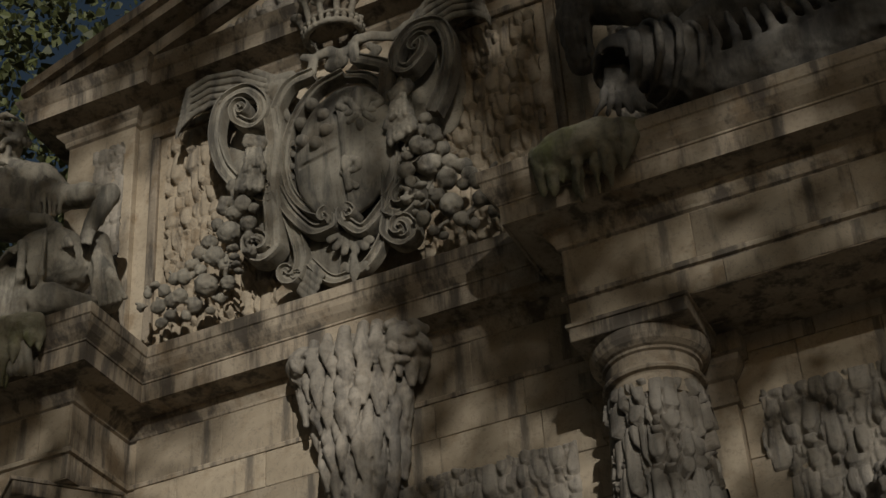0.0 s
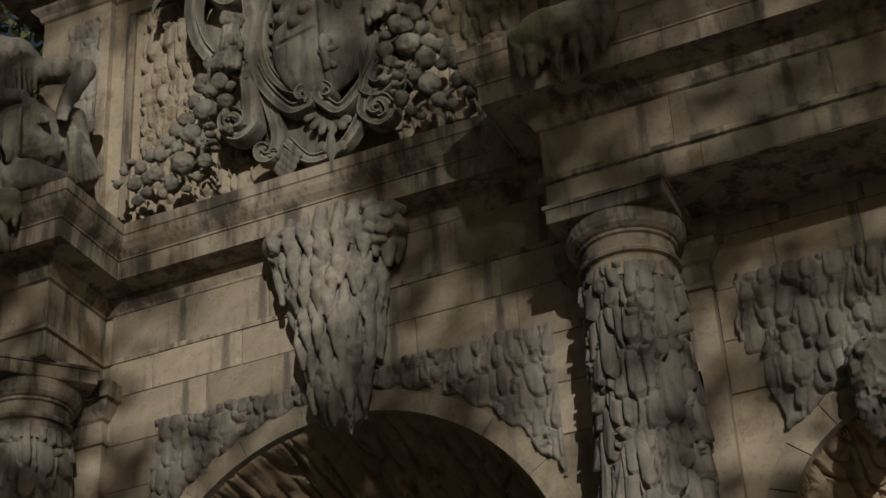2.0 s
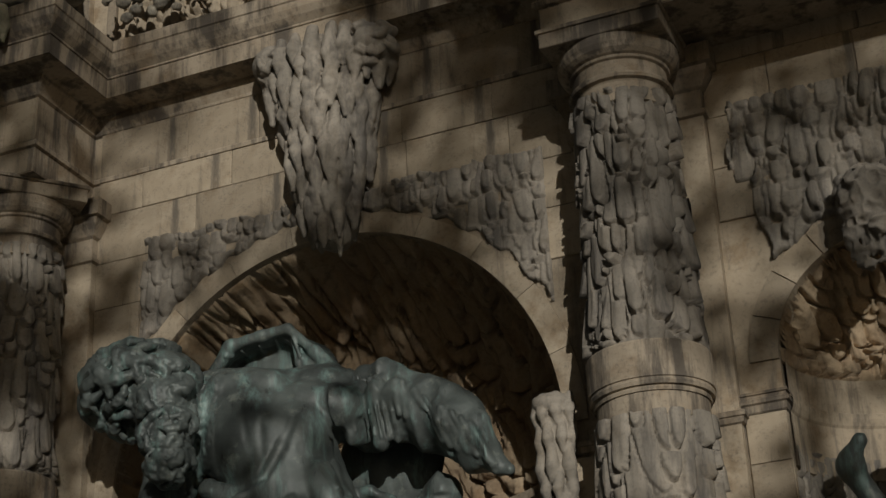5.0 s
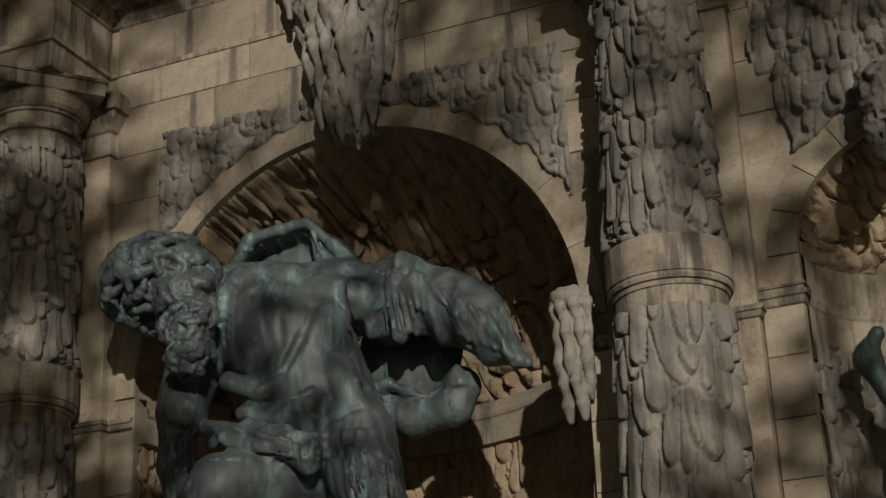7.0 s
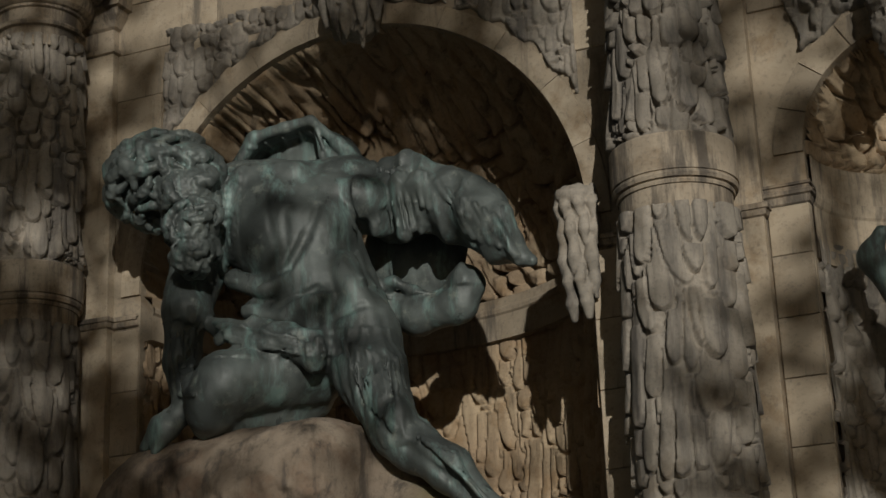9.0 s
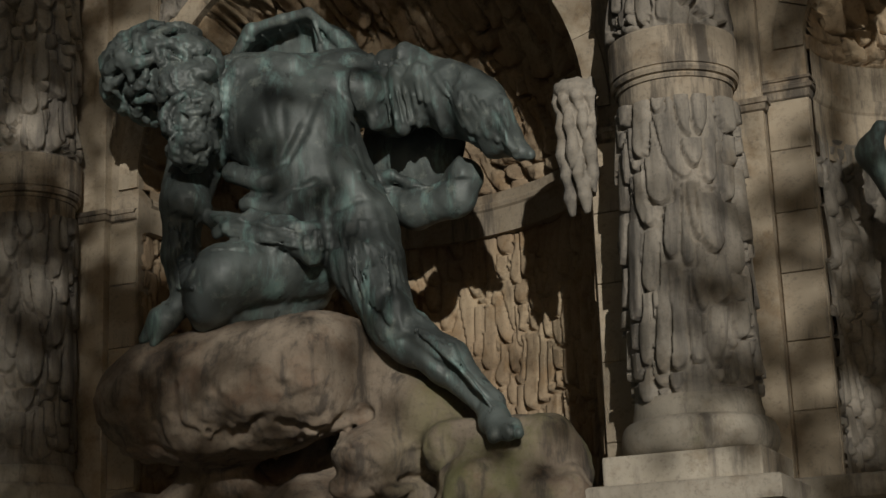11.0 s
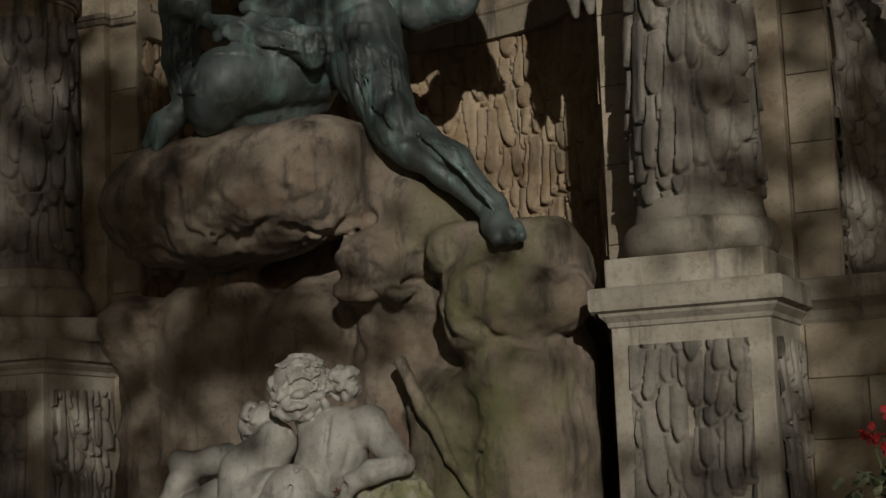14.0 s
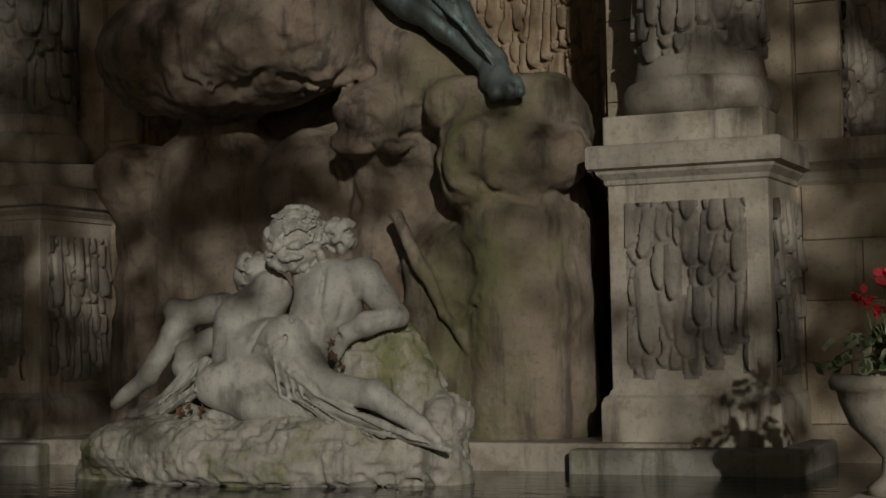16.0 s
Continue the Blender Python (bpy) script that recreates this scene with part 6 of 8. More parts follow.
# the urn lies on its side and pours over the edge
g.lump((-8.18, 10.00, 10.60), (0.40, 0.40, 0.36), soft=0.02)
g.limb((-8.20, 9.98, 10.59), (-8.31, 9.75, 10.43), 0.34, 0.26, soft=0.02)
hoop(g, (-8.34, 9.70, 10.39), (-0.75, -0.65, 0.0), 0.27, 0.045)
hoop(g, (-8.19, 9.82, 10.47), (-0.75, -0.65, 0.0), 0.35, 0.022)
g.lump((-8.35, 9.66, 10.35), (0.20, 0.20, 0.21), soft=0.01, cut=True)
g.chain([(-8.52, 9.68, 10.52), (-8.43, 9.60, 9.99), (-8.39, 9.56, 9.51), (-8.34, 9.55, 9.19)], [0.030, 0.042, 0.050, 0.040], soft=0.008)
g.chain([(-8.47, 9.68, 10.48), (-8.38, 9.60, 9.97), (-8.32, 9.56, 9.49), (-8.27, 9.55, 9.17)], [0.030, 0.042, 0.050, 0.040], soft=0.008)
g.chain([(-8.41, 9.68, 10.44), (-8.33, 9.60, 9.95), (-8.26, 9.56, 9.47), (-8.20, 9.55, 9.15)], [0.030, 0.042, 0.050, 0.040], soft=0.008)
g.chain([(-8.36, 9.68, 10.41), (-8.27, 9.60, 9.94), (-8.19, 9.56, 9.45), (-8.13, 9.55, 9.13)], [0.030, 0.042, 0.050, 0.040], soft=0.008)
g.chain([(-8.31, 9.68, 10.37), (-8.22, 9.60, 9.92), (-8.13, 9.56, 9.43), (-8.06, 9.55, 9.10)], [0.030, 0.042, 0.050, 0.040], soft=0.008)
g.chain([(-8.27, 9.68, 10.33), (-8.17, 9.60, 9.90), (-8.06, 9.56, 9.41), (-7.99, 9.55, 9.08)], [0.030, 0.042, 0.050, 0.040], soft=0.008)
g.chain([(-8.43, 9.75, 9.94), (-8.02, 9.80, 10.03), (-7.73, 9.95, 9.92)], [0.160, 0.150, 0.120])
g.chain([(-7.77, 10.00, 10.80), (-7.62, 9.94, 10.37), (-7.64, 9.98, 9.91)], [0.028, 0.036, 0.026], soft=0.008)
g.chain([(-7.74, 10.00, 10.74), (-7.58, 9.94, 10.32), (-7.58, 9.98, 9.91)], [0.028, 0.036, 0.026], soft=0.008)
g.chain([(-7.71, 10.00, 10.69), (-7.54, 9.94, 10.27), (-7.53, 9.98, 9.91)], [0.028, 0.036, 0.026], soft=0.008)
g.chain([(-7.68, 10.00, 10.63), (-7.49, 9.94, 10.22), (-7.47, 9.98, 9.91)], [0.028, 0.036, 0.026], soft=0.008)
g.chain([(-7.65, 10.00, 10.57), (-7.45, 9.94, 10.18), (-7.41, 9.98, 9.91)], [0.028, 0.036, 0.026], soft=0.008)
g.chain([(-7.62, 10.00, 10.51), (-7.41, 9.94, 10.13), (-7.36, 9.98, 9.91)], [0.028, 0.036, 0.026], soft=0.008)
g.chain([(-7.59, 10.00, 10.46), (-7.37, 9.94, 10.08), (-7.30, 9.98, 9.91)], [0.028, 0.036, 0.026], soft=0.008)
g.limb((-7.76, 10.10, 10.78), (-7.59, 10.10, 10.06), 0.12, 0.14)
g.lump((-9.6, 10.3, 10.0), (0.9, 0.4, 0.4)).limb((-9.2, 10.2, 10.6), (-10.4, 10.3, 10.1), 0.32, 0.2)
g.roughen(0.012, 0.12, 19).roughen(0.006, 0.04, 20)
god = place("river_god_statue", g.mesh("river_god_statue", SCULPT, 0.017))
tagged(god, "grey stone river god leaning on a pouring urn", "statue", "river gods")
g = Carving(0.05)
g.lump((-1.88, 10.10, 10.51), (0.46, 0.40, 0.37), soft=0.02)
g.limb((-1.97, 10.00, 10.53), (-2.17, 9.80, 10.44), 0.36, 0.30, soft=0.02)
hoop(g, (-2.20, 9.76, 10.40), (-0.75, -0.65, 0.0), 0.30, 0.055)
hoop(g, (-2.04, 9.86, 10.47), (-0.75, -0.65, 0.0), 0.36, 0.030)
hoop(g, (-1.90, 9.95, 10.48), (-0.75, -0.65, 0.0), 0.39, 0.035)
hoop(g, (-1.74, 10.06, 10.46), (-0.75, -0.65, 0.0), 0.37, 0.030)
g.lump((-2.24, 9.70, 10.33), (0.21, 0.22, 0.22), soft=0.01, cut=True)
g.chain([(-2.32, 9.76, 10.51), (-2.33, 9.66, 10.20), (-2.38, 9.60, 9.96), (-2.45, 9.56, 9.82)], [0.026, 0.036, 0.036, 0.020], soft=0.006)
g.chain([(-2.28, 9.76, 10.48), (-2.29, 9.66, 10.18), (-2.31, 9.60, 9.93), (-2.34, 9.56, 9.80)], [0.026, 0.036, 0.036, 0.020], soft=0.006)
g.chain([(-2.24, 9.76, 10.45), (-2.24, 9.66, 10.17), (-2.24, 9.60, 9.90), (-2.24, 9.56, 9.77)], [0.026, 0.036, 0.036, 0.020], soft=0.006)
g.chain([(-2.19, 9.76, 10.42), (-2.20, 9.66, 10.15), (-2.17, 9.60, 9.87), (-2.13, 9.56, 9.75)], [0.026, 0.036, 0.036, 0.020], soft=0.006)
g.chain([(-2.15, 9.76, 10.39), (-2.16, 9.66, 10.13), (-2.09, 9.60, 9.84), (-2.03, 9.56, 9.72)], [0.026, 0.036, 0.036, 0.020], soft=0.006)
g.chain([(-2.11, 9.76, 10.36), (-2.12, 9.66, 10.11), (-2.03, 9.60, 9.82), (-1.93, 9.56, 9.70)], [0.026, 0.036, 0.036, 0.020], soft=0.006)
g.chain([(-1.64, 10.10, 10.25), (-0.88, 10.15, 10.21), (-0.06, 10.20, 10.33)], [0.200, 0.300, 0.340])
g.chain([(-1.56, 10.35, 10.99), (-0.78, 10.35, 11.04), (0.02, 10.40, 11.12)], [0.280, 0.400, 0.500])
g.chain([(-1.44, 10.00, 10.85), (-1.40, 9.92, 10.48), (-1.49, 9.94, 10.19)], [0.030, 0.045, 0.030], soft=0.010)
g.chain([(-1.29, 10.00, 10.82), (-1.23, 9.92, 10.46), (-1.31, 9.94, 10.18)], [0.030, 0.045, 0.030], soft=0.010)
g.chain([(-1.13, 10.00, 10.79), (-1.07, 9.92, 10.45), (-1.12, 9.94, 10.16)], [0.030, 0.045, 0.030], soft=0.010)
g.chain([(-0.98, 10.00, 10.76), (-0.91, 9.92, 10.43), (-0.94, 9.94, 10.15)], [0.030, 0.045, 0.030], soft=0.010)
g.chain([(-0.82, 10.00, 10.73), (-0.75, 9.92, 10.42), (-0.76, 9.94, 10.14)], [0.030, 0.045, 0.030], soft=0.010)
g.chain([(-0.67, 10.00, 10.70), (-0.58, 9.92, 10.40), (-0.58, 9.94, 10.13)], [0.030, 0.045, 0.030], soft=0.010)
g.chain([(-0.52, 10.00, 10.67), (-0.43, 9.92, 10.38), (-0.41, 9.94, 10.12)], [0.030, 0.045, 0.030], soft=0.010)
g.chain([(-0.37, 10.00, 10.64), (-0.27, 9.92, 10.37), (-0.23, 9.94, 10.11)], [0.030, 0.045, 0.030], soft=0.010)
g.chain([(-0.23, 10.00, 10.61), (-0.11, 9.92, 10.36), (-0.06, 9.94, 10.10)], [0.030, 0.045, 0.030], soft=0.010)
g.chain([(-2.70, 10.50, 12.34), (-2.77, 10.45, 11.75), (-2.73, 10.40, 11.20)], [0.200, 0.160, 0.130])
g.chain([(-2.76, 10.35, 12.17), (-2.80, 10.28, 11.63), (-2.79, 10.30, 11.19)], [0.030, 0.036, 0.026], soft=0.008)
g.chain([(-2.70, 10.35, 12.14), (-2.74, 10.28, 11.60), (-2.73, 10.30, 11.16)], [0.030, 0.036, 0.026], soft=0.008)
g.chain([(-2.64, 10.35, 12.11), (-2.68, 10.28, 11.57), (-2.67, 10.30, 11.13)], [0.030, 0.036, 0.026], soft=0.008)
g.chain([(-2.58, 10.35, 12.09), (-2.61, 10.28, 11.54), (-2.60, 10.30, 11.10)], [0.030, 0.036, 0.026], soft=0.008)
g.chain([(-2.50, 10.40, 11.73), (-2.17, 10.35, 11.61), (-1.58, 10.40, 11.31)], [0.130, 0.180, 0.200])
g.roughen(0.014, 0.10, 21).roughen(0.007, 0.04, 22)
god = place("river_god_statue", g.mesh("river_god_statue", CRUST, 0.018))
tagged(god, "black-crusted stone river god with a pouring urn", "statue", "river gods")


def mirrored(c):
    """The same carving, turned over about the facade's middle."""
    m = Carving(c.soft)
    flip = np.diag([-1.0, 1.0, 1.0])
    for s in c.solids:
        if s[0] == "limb":
            a, b = s[1].copy(), s[2].copy()
            a[0], b[0] = 2 * AXIS - a[0], 2 * AXIS - b[0]
            m.solids.append(("limb", a, b, *s[3:]))
        else:
            a = s[1].copy()
            a[0] = 2 * AXIS - a[0]
            m.solids.append(("lump", a, s[2], flip @ s[3], *s[4:]))
    m.rough = [r for r in c.rough if r[3] is None]
    return m


# ---- the coat of arms on the attic ----
arms = thing("coat_of_arms", (AXIS, 10.9, 9.7), "grey stone coat of arms with crown, scrolls and fruit garlands", "coat of arms")
back_to = Matrix.Translation((-AXIS, -10.9, -9.7))


def arms_part(name, carving, mat, res, label="", flat=1.0, wall=10.80):
    """A carved part of the arms; flat: how far its relief is pressed towards the wall."""
    me = carving.mesh(name, mat, res)
    for v in me.vertices:
        v.co.y = wall + (v.co.y - wall) * flat
    return place(name, me, arms, label, back_to)


def strap(name, ctrl, width, y, depth, label="", mirror=False, taper=0.7):
    """A moulded stone band with raised edges, swept along a smooth curve on the wall: ctrl (x, z)."""
    pts = [Vector((x, 0, z)) for x, z in ctrl]
    pts = [pts[0] * 2 - pts[1]] + pts + [pts[-1] * 2 - pts[-2]]
    line = []
    for i in range(1, len(pts) - 2):
        p0, p1, p2, p3 = pts[i - 1:i + 3]
        for k in range(7):
            u = k / 7
            line.append(0.5 * (2 * p1 + (p2 - p0) * u + (2 * p0 - 5 * p1 + 4 * p2 - p3) * u * u + (3 * p1 - p0 - 3 * p2 + p3) * u ** 3))
    line.append(pts[-2])
    prof = [(-1, 0), (-1, 0.8), (-0.92, 1.0), (-0.7, 1.0), (-0.6, 0.72), (0, 0.86), (0.6, 0.72), (0.7, 1.0), (0.92, 1.0), (1, 0.8), (1, 0)]
    bm = bmesh.new()
    rows = []
    for i, p in enumerate(line):
        t = line[min(i + 1, len(line) - 1)] - line[max(i - 1, 0)]
        side = Vector((-t.z, 0, t.x)).normalized()
        w = width * (1 + (taper - 1) * i / (len(line) - 1)) / 2
        rise = depth * (1 + 0.5 * i / (len(line) - 1))
        q = [p + side * a * w + Vector((0, y - d * rise, 0)) for a, d in prof]
        if mirror:
            q = [Vector((2 * AXIS - v.x, v.y, v.z)) for v in q]
        rows.append([bm.verts.new(v) for v in q])
    for a, b in zip(rows, rows[1:]):
        for j in range(len(prof) - 1):
            bm.faces.new((a[j], a[j + 1], b[j + 1], b[j]))
    bm.faces.new(rows[0])
    bm.faces.new(rows[-1])
    bmesh.ops.recalc_face_normals(bm, faces=bm.faces)
    bm.transform(back_to)
    return part(name, bm, SCULPT, arms, label)


def proud(name, carving, mat, res):
    """A part of the shield, standing forward of the cartouche."""
    ob = arms_part(name, carving, mat, res)
    ob.location += Vector((0.066, -0.13, -0.116))
    return ob


g = Carving(0.03)
g.lump((-5.34, 10.76, 11.43), (0.56, 0.20, 0.80))
g.limb((-5.46, 10.76, 12.31), (-5.35, 10.57, 11.69), 0.022, 0.022, soft=0.006, cut=True)
g.limb((-5.35, 10.57, 11.69), (-5.32, 10.56, 11.28), 0.022, 0.022, soft=0.006, cut=True)
g.limb((-5.32, 10.56, 11.28), (-5.31, 10.60, 10.95), 0.022, 0.022, soft=0.006, cut=True)
g.limb((-5.31, 10.60, 10.95), (-5.31, 10.69, 10.62), 0.022, 0.022, soft=0.006, cut=True)
g.limb((-5.80, 10.65, 11.33), (-5.58, 10.58, 11.31), 0.022, 0.022, soft=0.006, cut=True)
g.limb((-5.58, 10.58, 11.31), (-5.33, 10.56, 11.34), 0.022, 0.022, soft=0.006, cut=True)
g.roughen(0.004, 0.08, 41)
proud("shield", g, SCULPT, 0.012)

g = Carving(0.008)
g.lump((-5.71, 10.76, 12.17), (0.075, 0.085, 0.075), soft=0.006)
proud("roundel", g, SCULPT, 0.010)
g = Carving(0.008)
g.lump((-5.49, 10.60, 11.83), (0.073, 0.085, 0.073), soft=0.006)
proud("roundel", g, SCULPT, 0.010)
g = Carving(0.008)
g.lump((-5.45, 10.57, 11.60), (0.072, 0.085, 0.072), soft=0.006)
proud("roundel", g, SCULPT, 0.010)
g = Carving(0.008)
g.lump((-5.57, 10.58, 11.49), (0.072, 0.085, 0.072), soft=0.006)
proud("roundel", g, SCULPT, 0.010)
g = Carving(0.008)
g.lump((-5.74, 10.62, 11.61), (0.073, 0.085, 0.073), soft=0.006)
proud("roundel", g, SCULPT, 0.010)
g = Carving(0.008)
g.lump((-5.83, 10.76, 11.97), (0.074, 0.085, 0.074), soft=0.006)
proud("roundel", g, SCULPT, 0.010)
g = Carving(0.008)
g.lump((-5.11, 10.62, 11.91), (0.056, 0.08, 0.145), soft=0.006)
g.lump((-5.09, 10.58, 11.54), (0.039, 0.07, 0.077), soft=0.006)
g.limb((-5.22, 10.58, 11.73), (-4.97, 10.63, 11.71), 0.035, 0.035, soft=0.006)
g.limb((-5.13, 10.59, 11.73), (-5.19, 10.60, 11.88), 0.042, 0.042, soft=0.006)
g.limb((-5.19, 10.60, 11.88), (-5.28, 10.61, 11.95), 0.042, 0.042, soft=0.006)
g.limb((-5.28, 10.61, 11.95), (-5.32, 10.59, 11.87), 0.042, 0.042, soft=0.006)
g.limb((-5.32, 10.59, 11.87), (-5.27, 10.59, 11.82), 0.042, 0.042, soft=0.006)
g.limb((-5.05, 10.60, 11.73), (-5.03, 10.63, 11.87), 0.042, 0.042, soft=0.006)
g.limb((-5.03, 10.63, 11.87), (-4.96, 10.67, 11.91), 0.042, 0.042, soft=0.006)
g.limb((-4.96, 10.67, 11.91), (-4.91, 10.68, 11.82), 0.042, 0.042, soft=0.006)
g.limb((-4.91, 10.68, 11.82), (-4.94, 10.64, 11.77), 0.042, 0.042, soft=0.006)
g.limb((-5.13, 10.58, 11.67), (-5.20, 10.57, 11.61), 0.035, 0.035, soft=0.006)
g.limb((-5.04, 10.60, 11.66), (-4.97, 10.62, 11.58), 0.035, 0.035, soft=0.006)
proud("fleur_de_lis", g, SCULPT, 0.010)
g = Carving(0.008)
g.lump((-5.26, 10.58, 11.11), (0.044, 0.07, 0.120), soft=0.006)
g.limb((-5.26, 10.58, 11.06), (-5.20, 10.58, 11.16), 0.038, 0.038, soft=0.006)
g.limb((-5.20, 10.58, 11.16), (-5.13, 10.59, 11.12), 0.038, 0.038, soft=0.006)
g.limb((-5.13, 10.59, 11.12), (-5.14, 10.60, 11.05), 0.038, 0.038, soft=0.006)
g.limb((-5.30, 10.59, 11.04), (-5.17, 10.60, 11.03), 0.035, 0.035, soft=0.006)
g.limb((-5.26, 10.59, 11.00), (-5.25, 10.62, 10.86), 0.04, 0.04, soft=0.006)
g.limb((-5.24, 10.61, 10.92), (-5.18, 10.63, 10.86), 0.035, 0.035, soft=0.006)
g.roughen(0.003, 0.05, 40)
proud("half_fleur_de_lis", g, SCULPT, 0.010)

g = Carving(0.03)
g.lump((-5.45, 10.86, 11.11), (0.830, 0.170, 0.913))
g.lump((-5.49, 10.84, 10.37), (0.566, 0.150, 0.388))
g.limb((-5.36, 10.60, 10.41), (-5.48, 10.50, 10.34), 0.032, 0.042, soft=0.008)
g.limb((-5.35, 10.60, 10.38), (-5.42, 10.50, 10.23), 0.032, 0.042, soft=0.008)
g.limb((-5.33, 10.60, 10.36), (-5.33, 10.50, 10.14), 0.032, 0.042, soft=0.008)
g.limb((-5.30, 10.60, 10.35), (-5.21, 10.50, 10.10), 0.032, 0.042, soft=0.008)
g.limb((-5.28, 10.60, 10.35), (-5.11, 10.50, 10.12), 0.032, 0.042, soft=0.008)
g.limb((-5.27, 10.60, 10.37), (-5.05, 10.50, 10.18), 0.032, 0.042, soft=0.008)
g.chain([(-5.24, 10.50, 10.07), (-5.21, 10.45, 9.85), (-5.22, 10.45, 9.77)], [0.037, 0.052, 0.026], soft=0.006)
g.chain([(-5.28, 10.48, 9.90), (-5.32, 10.46, 9.97), (-5.37, 10.48, 9.93)], [0.031, 0.042, 0.026], soft=0.006)
g.chain([(-5.19, 10.48, 9.87), (-5.11, 10.46, 9.91), (-5.09, 10.48, 9.86)], [0.031, 0.041, 0.026], soft=0.006)
g.limb((-5.76, 10.62, 10.23), (-5.56, 10.46, 9.94), 0.043, 0.037, soft=0.008)
g.limb((-5.78, 10.62, 10.15), (-5.59, 10.46, 9.88), 0.043, 0.036, soft=0.008)
g.limb((-5.80, 10.62, 10.07), (-5.62, 10.46, 9.82), 0.042, 0.036, soft=0.008)
g.limb((-5.82, 10.62, 9.99), (-5.65, 10.46, 9.76), 0.042, 0.036, soft=0.008)
g.limb((-5.84, 10.62, 9.92), (-5.68, 10.46, 9.70), 0.042, 0.036, soft=0.008)
g.limb((-6.02, 10.66, 12.21), (-5.89, 10.50, 11.95), 0.046, 0.034, soft=0.008)
g.limb((-6.03, 10.66, 12.05), (-5.88, 10.50, 11.80), 0.046, 0.034, soft=0.008)
g.limb((-6.03, 10.66, 11.89), (-5.87, 10.50, 11.65), 0.046, 0.034, soft=0.008)
g.limb((-6.04, 10.66, 11.73), (-5.85, 10.50, 11.50), 0.045, 0.033, soft=0.008)
g.limb((-6.05, 10.66, 11.57), (-5.87, 10.50, 11.36), 0.045, 0.033, soft=0.008)
g.limb((-6.05, 10.66, 11.42), (-5.88, 10.50, 11.23), 0.045, 0.033, soft=0.008)
g.limb((-4.62, 10.66, 12.00), (-4.64, 10.44, 11.72), 0.045, 0.033, soft=0.008)
g.limb((-4.62, 10.66, 11.84), (-4.63, 10.44, 11.57), 0.044, 0.033, soft=0.008)
g.limb((-4.61, 10.66, 11.67), (-4.62, 10.44, 11.43), 0.044, 0.032, soft=0.008)
g.limb((-4.61, 10.66, 11.52), (-4.60, 10.44, 11.28), 0.044, 0.032, soft=0.008)
g.limb((-4.61, 10.66, 11.36), (-4.59, 10.44, 11.14), 0.044, 0.032, soft=0.008)
g.limb((-4.60, 10.66, 11.20), (-4.58, 10.44, 11.00), 0.043, 0.032, soft=0.008)
g.roughen(0.005, 0.06, 42)
arms_part("cartouche", g, SCULPT, 0.013, "stone cartouche with carved leaves", 0.55)

strap("rim", [(-5.28, 12.33), (-5.00, 12.18), (-4.82, 11.84), (-4.78, 11.41), (-4.90, 11.02), (-5.14, 10.74), (-5.43, 10.66), (-5.71, 10.79), (-5.90, 11.11), (-5.95, 11.53), (-5.84, 11.95), (-5.59, 12.25), (-5.28, 12.33)], 0.097, 10.74, 0.1, "moulded rim of the shield", False, 1.0)
strap("scroll", [(-5.63, 12.49), (-5.90, 12.44), (-6.05, 12.19), (-6.11, 11.84), (-6.06, 11.43), (-6.07, 11.24), (-6.06, 11.10), (-6.14, 11.06), (-6.24, 11.13), (-6.26, 11.23), (-6.21, 11.26), (-6.15, 11.22), (-6.14, 11.18)], 0.139, 10.72, 0.11, "", False, 0.7)
strap("scroll", [(-6.03, 11.12), (-5.88, 10.79), (-5.64, 10.48), (-5.44, 10.46), (-5.41, 10.48), (-5.40, 10.55), (-5.43, 10.61), (-5.48, 10.63), (-5.51, 10.61), (-5.51, 10.57), (-5.49, 10.54), (-5.47, 10.54)], 0.133, 10.7, 0.13, "", False, 0.7)
strap("scroll", [(-4.63, 10.97), (-4.78, 10.62), (-5.08, 10.30), (-5.25, 10.41), (-5.30, 10.47), (-5.32, 10.54), (-5.29, 10.59), (-5.24, 10.58), (-5.21, 10.54), (-5.20, 10.51), (-5.22, 10.49), (-5.24, 10.50)], 0.129, 10.7, 0.13, "", False, 0.7)
strap("scroll", [(-5.12, 12.46), (-4.80, 12.22), (-4.66, 11.84), (-4.61, 11.39), (-4.66, 11.18), (-4.68, 11.11), (-4.66, 10.98), (-4.57, 10.92), (-4.50, 10.95), (-4.51, 11.03), (-4.56, 11.08), (-4.60, 11.07), (-4.60, 11.03)], 0.137, 10.72, 0.11, "", False, 0.7)
strap("scroll", [(-5.96, 10.92), (-5.85, 10.55), (-5.79, 10.25), (-5.83, 10.06), (-5.84, 10.06), (-5.88, 10.02), (-5.95, 10.04), (-5.98, 10.09), (-5.98, 10.14), (-5.95, 10.15), (-5.92, 10.13), (-5.91, 10.11)], 0.143, 10.72, 0.1, "", False, 0.7)
strap("scroll", [(-5.70, 10.17), (-5.49, 9.90), (-5.29, 9.86), (-5.06, 9.95), (-4.87, 10.25), (-4.79, 10.55)], 0.107, 10.72, 0.09, "", False, 1.0)
strap("scroll", [(-4.76, 10.61), (-4.86, 10.28), (-4.85, 10.15), (-4.71, 10.01), (-4.59, 10.06), (-4.62, 10.21), (-4.72, 10.26), (-4.77, 10.19), (-4.73, 10.12), (-4.68, 10.12)], 0.128, 10.7, 0.13, "", False, 0.7)
g = Carving(0.015)
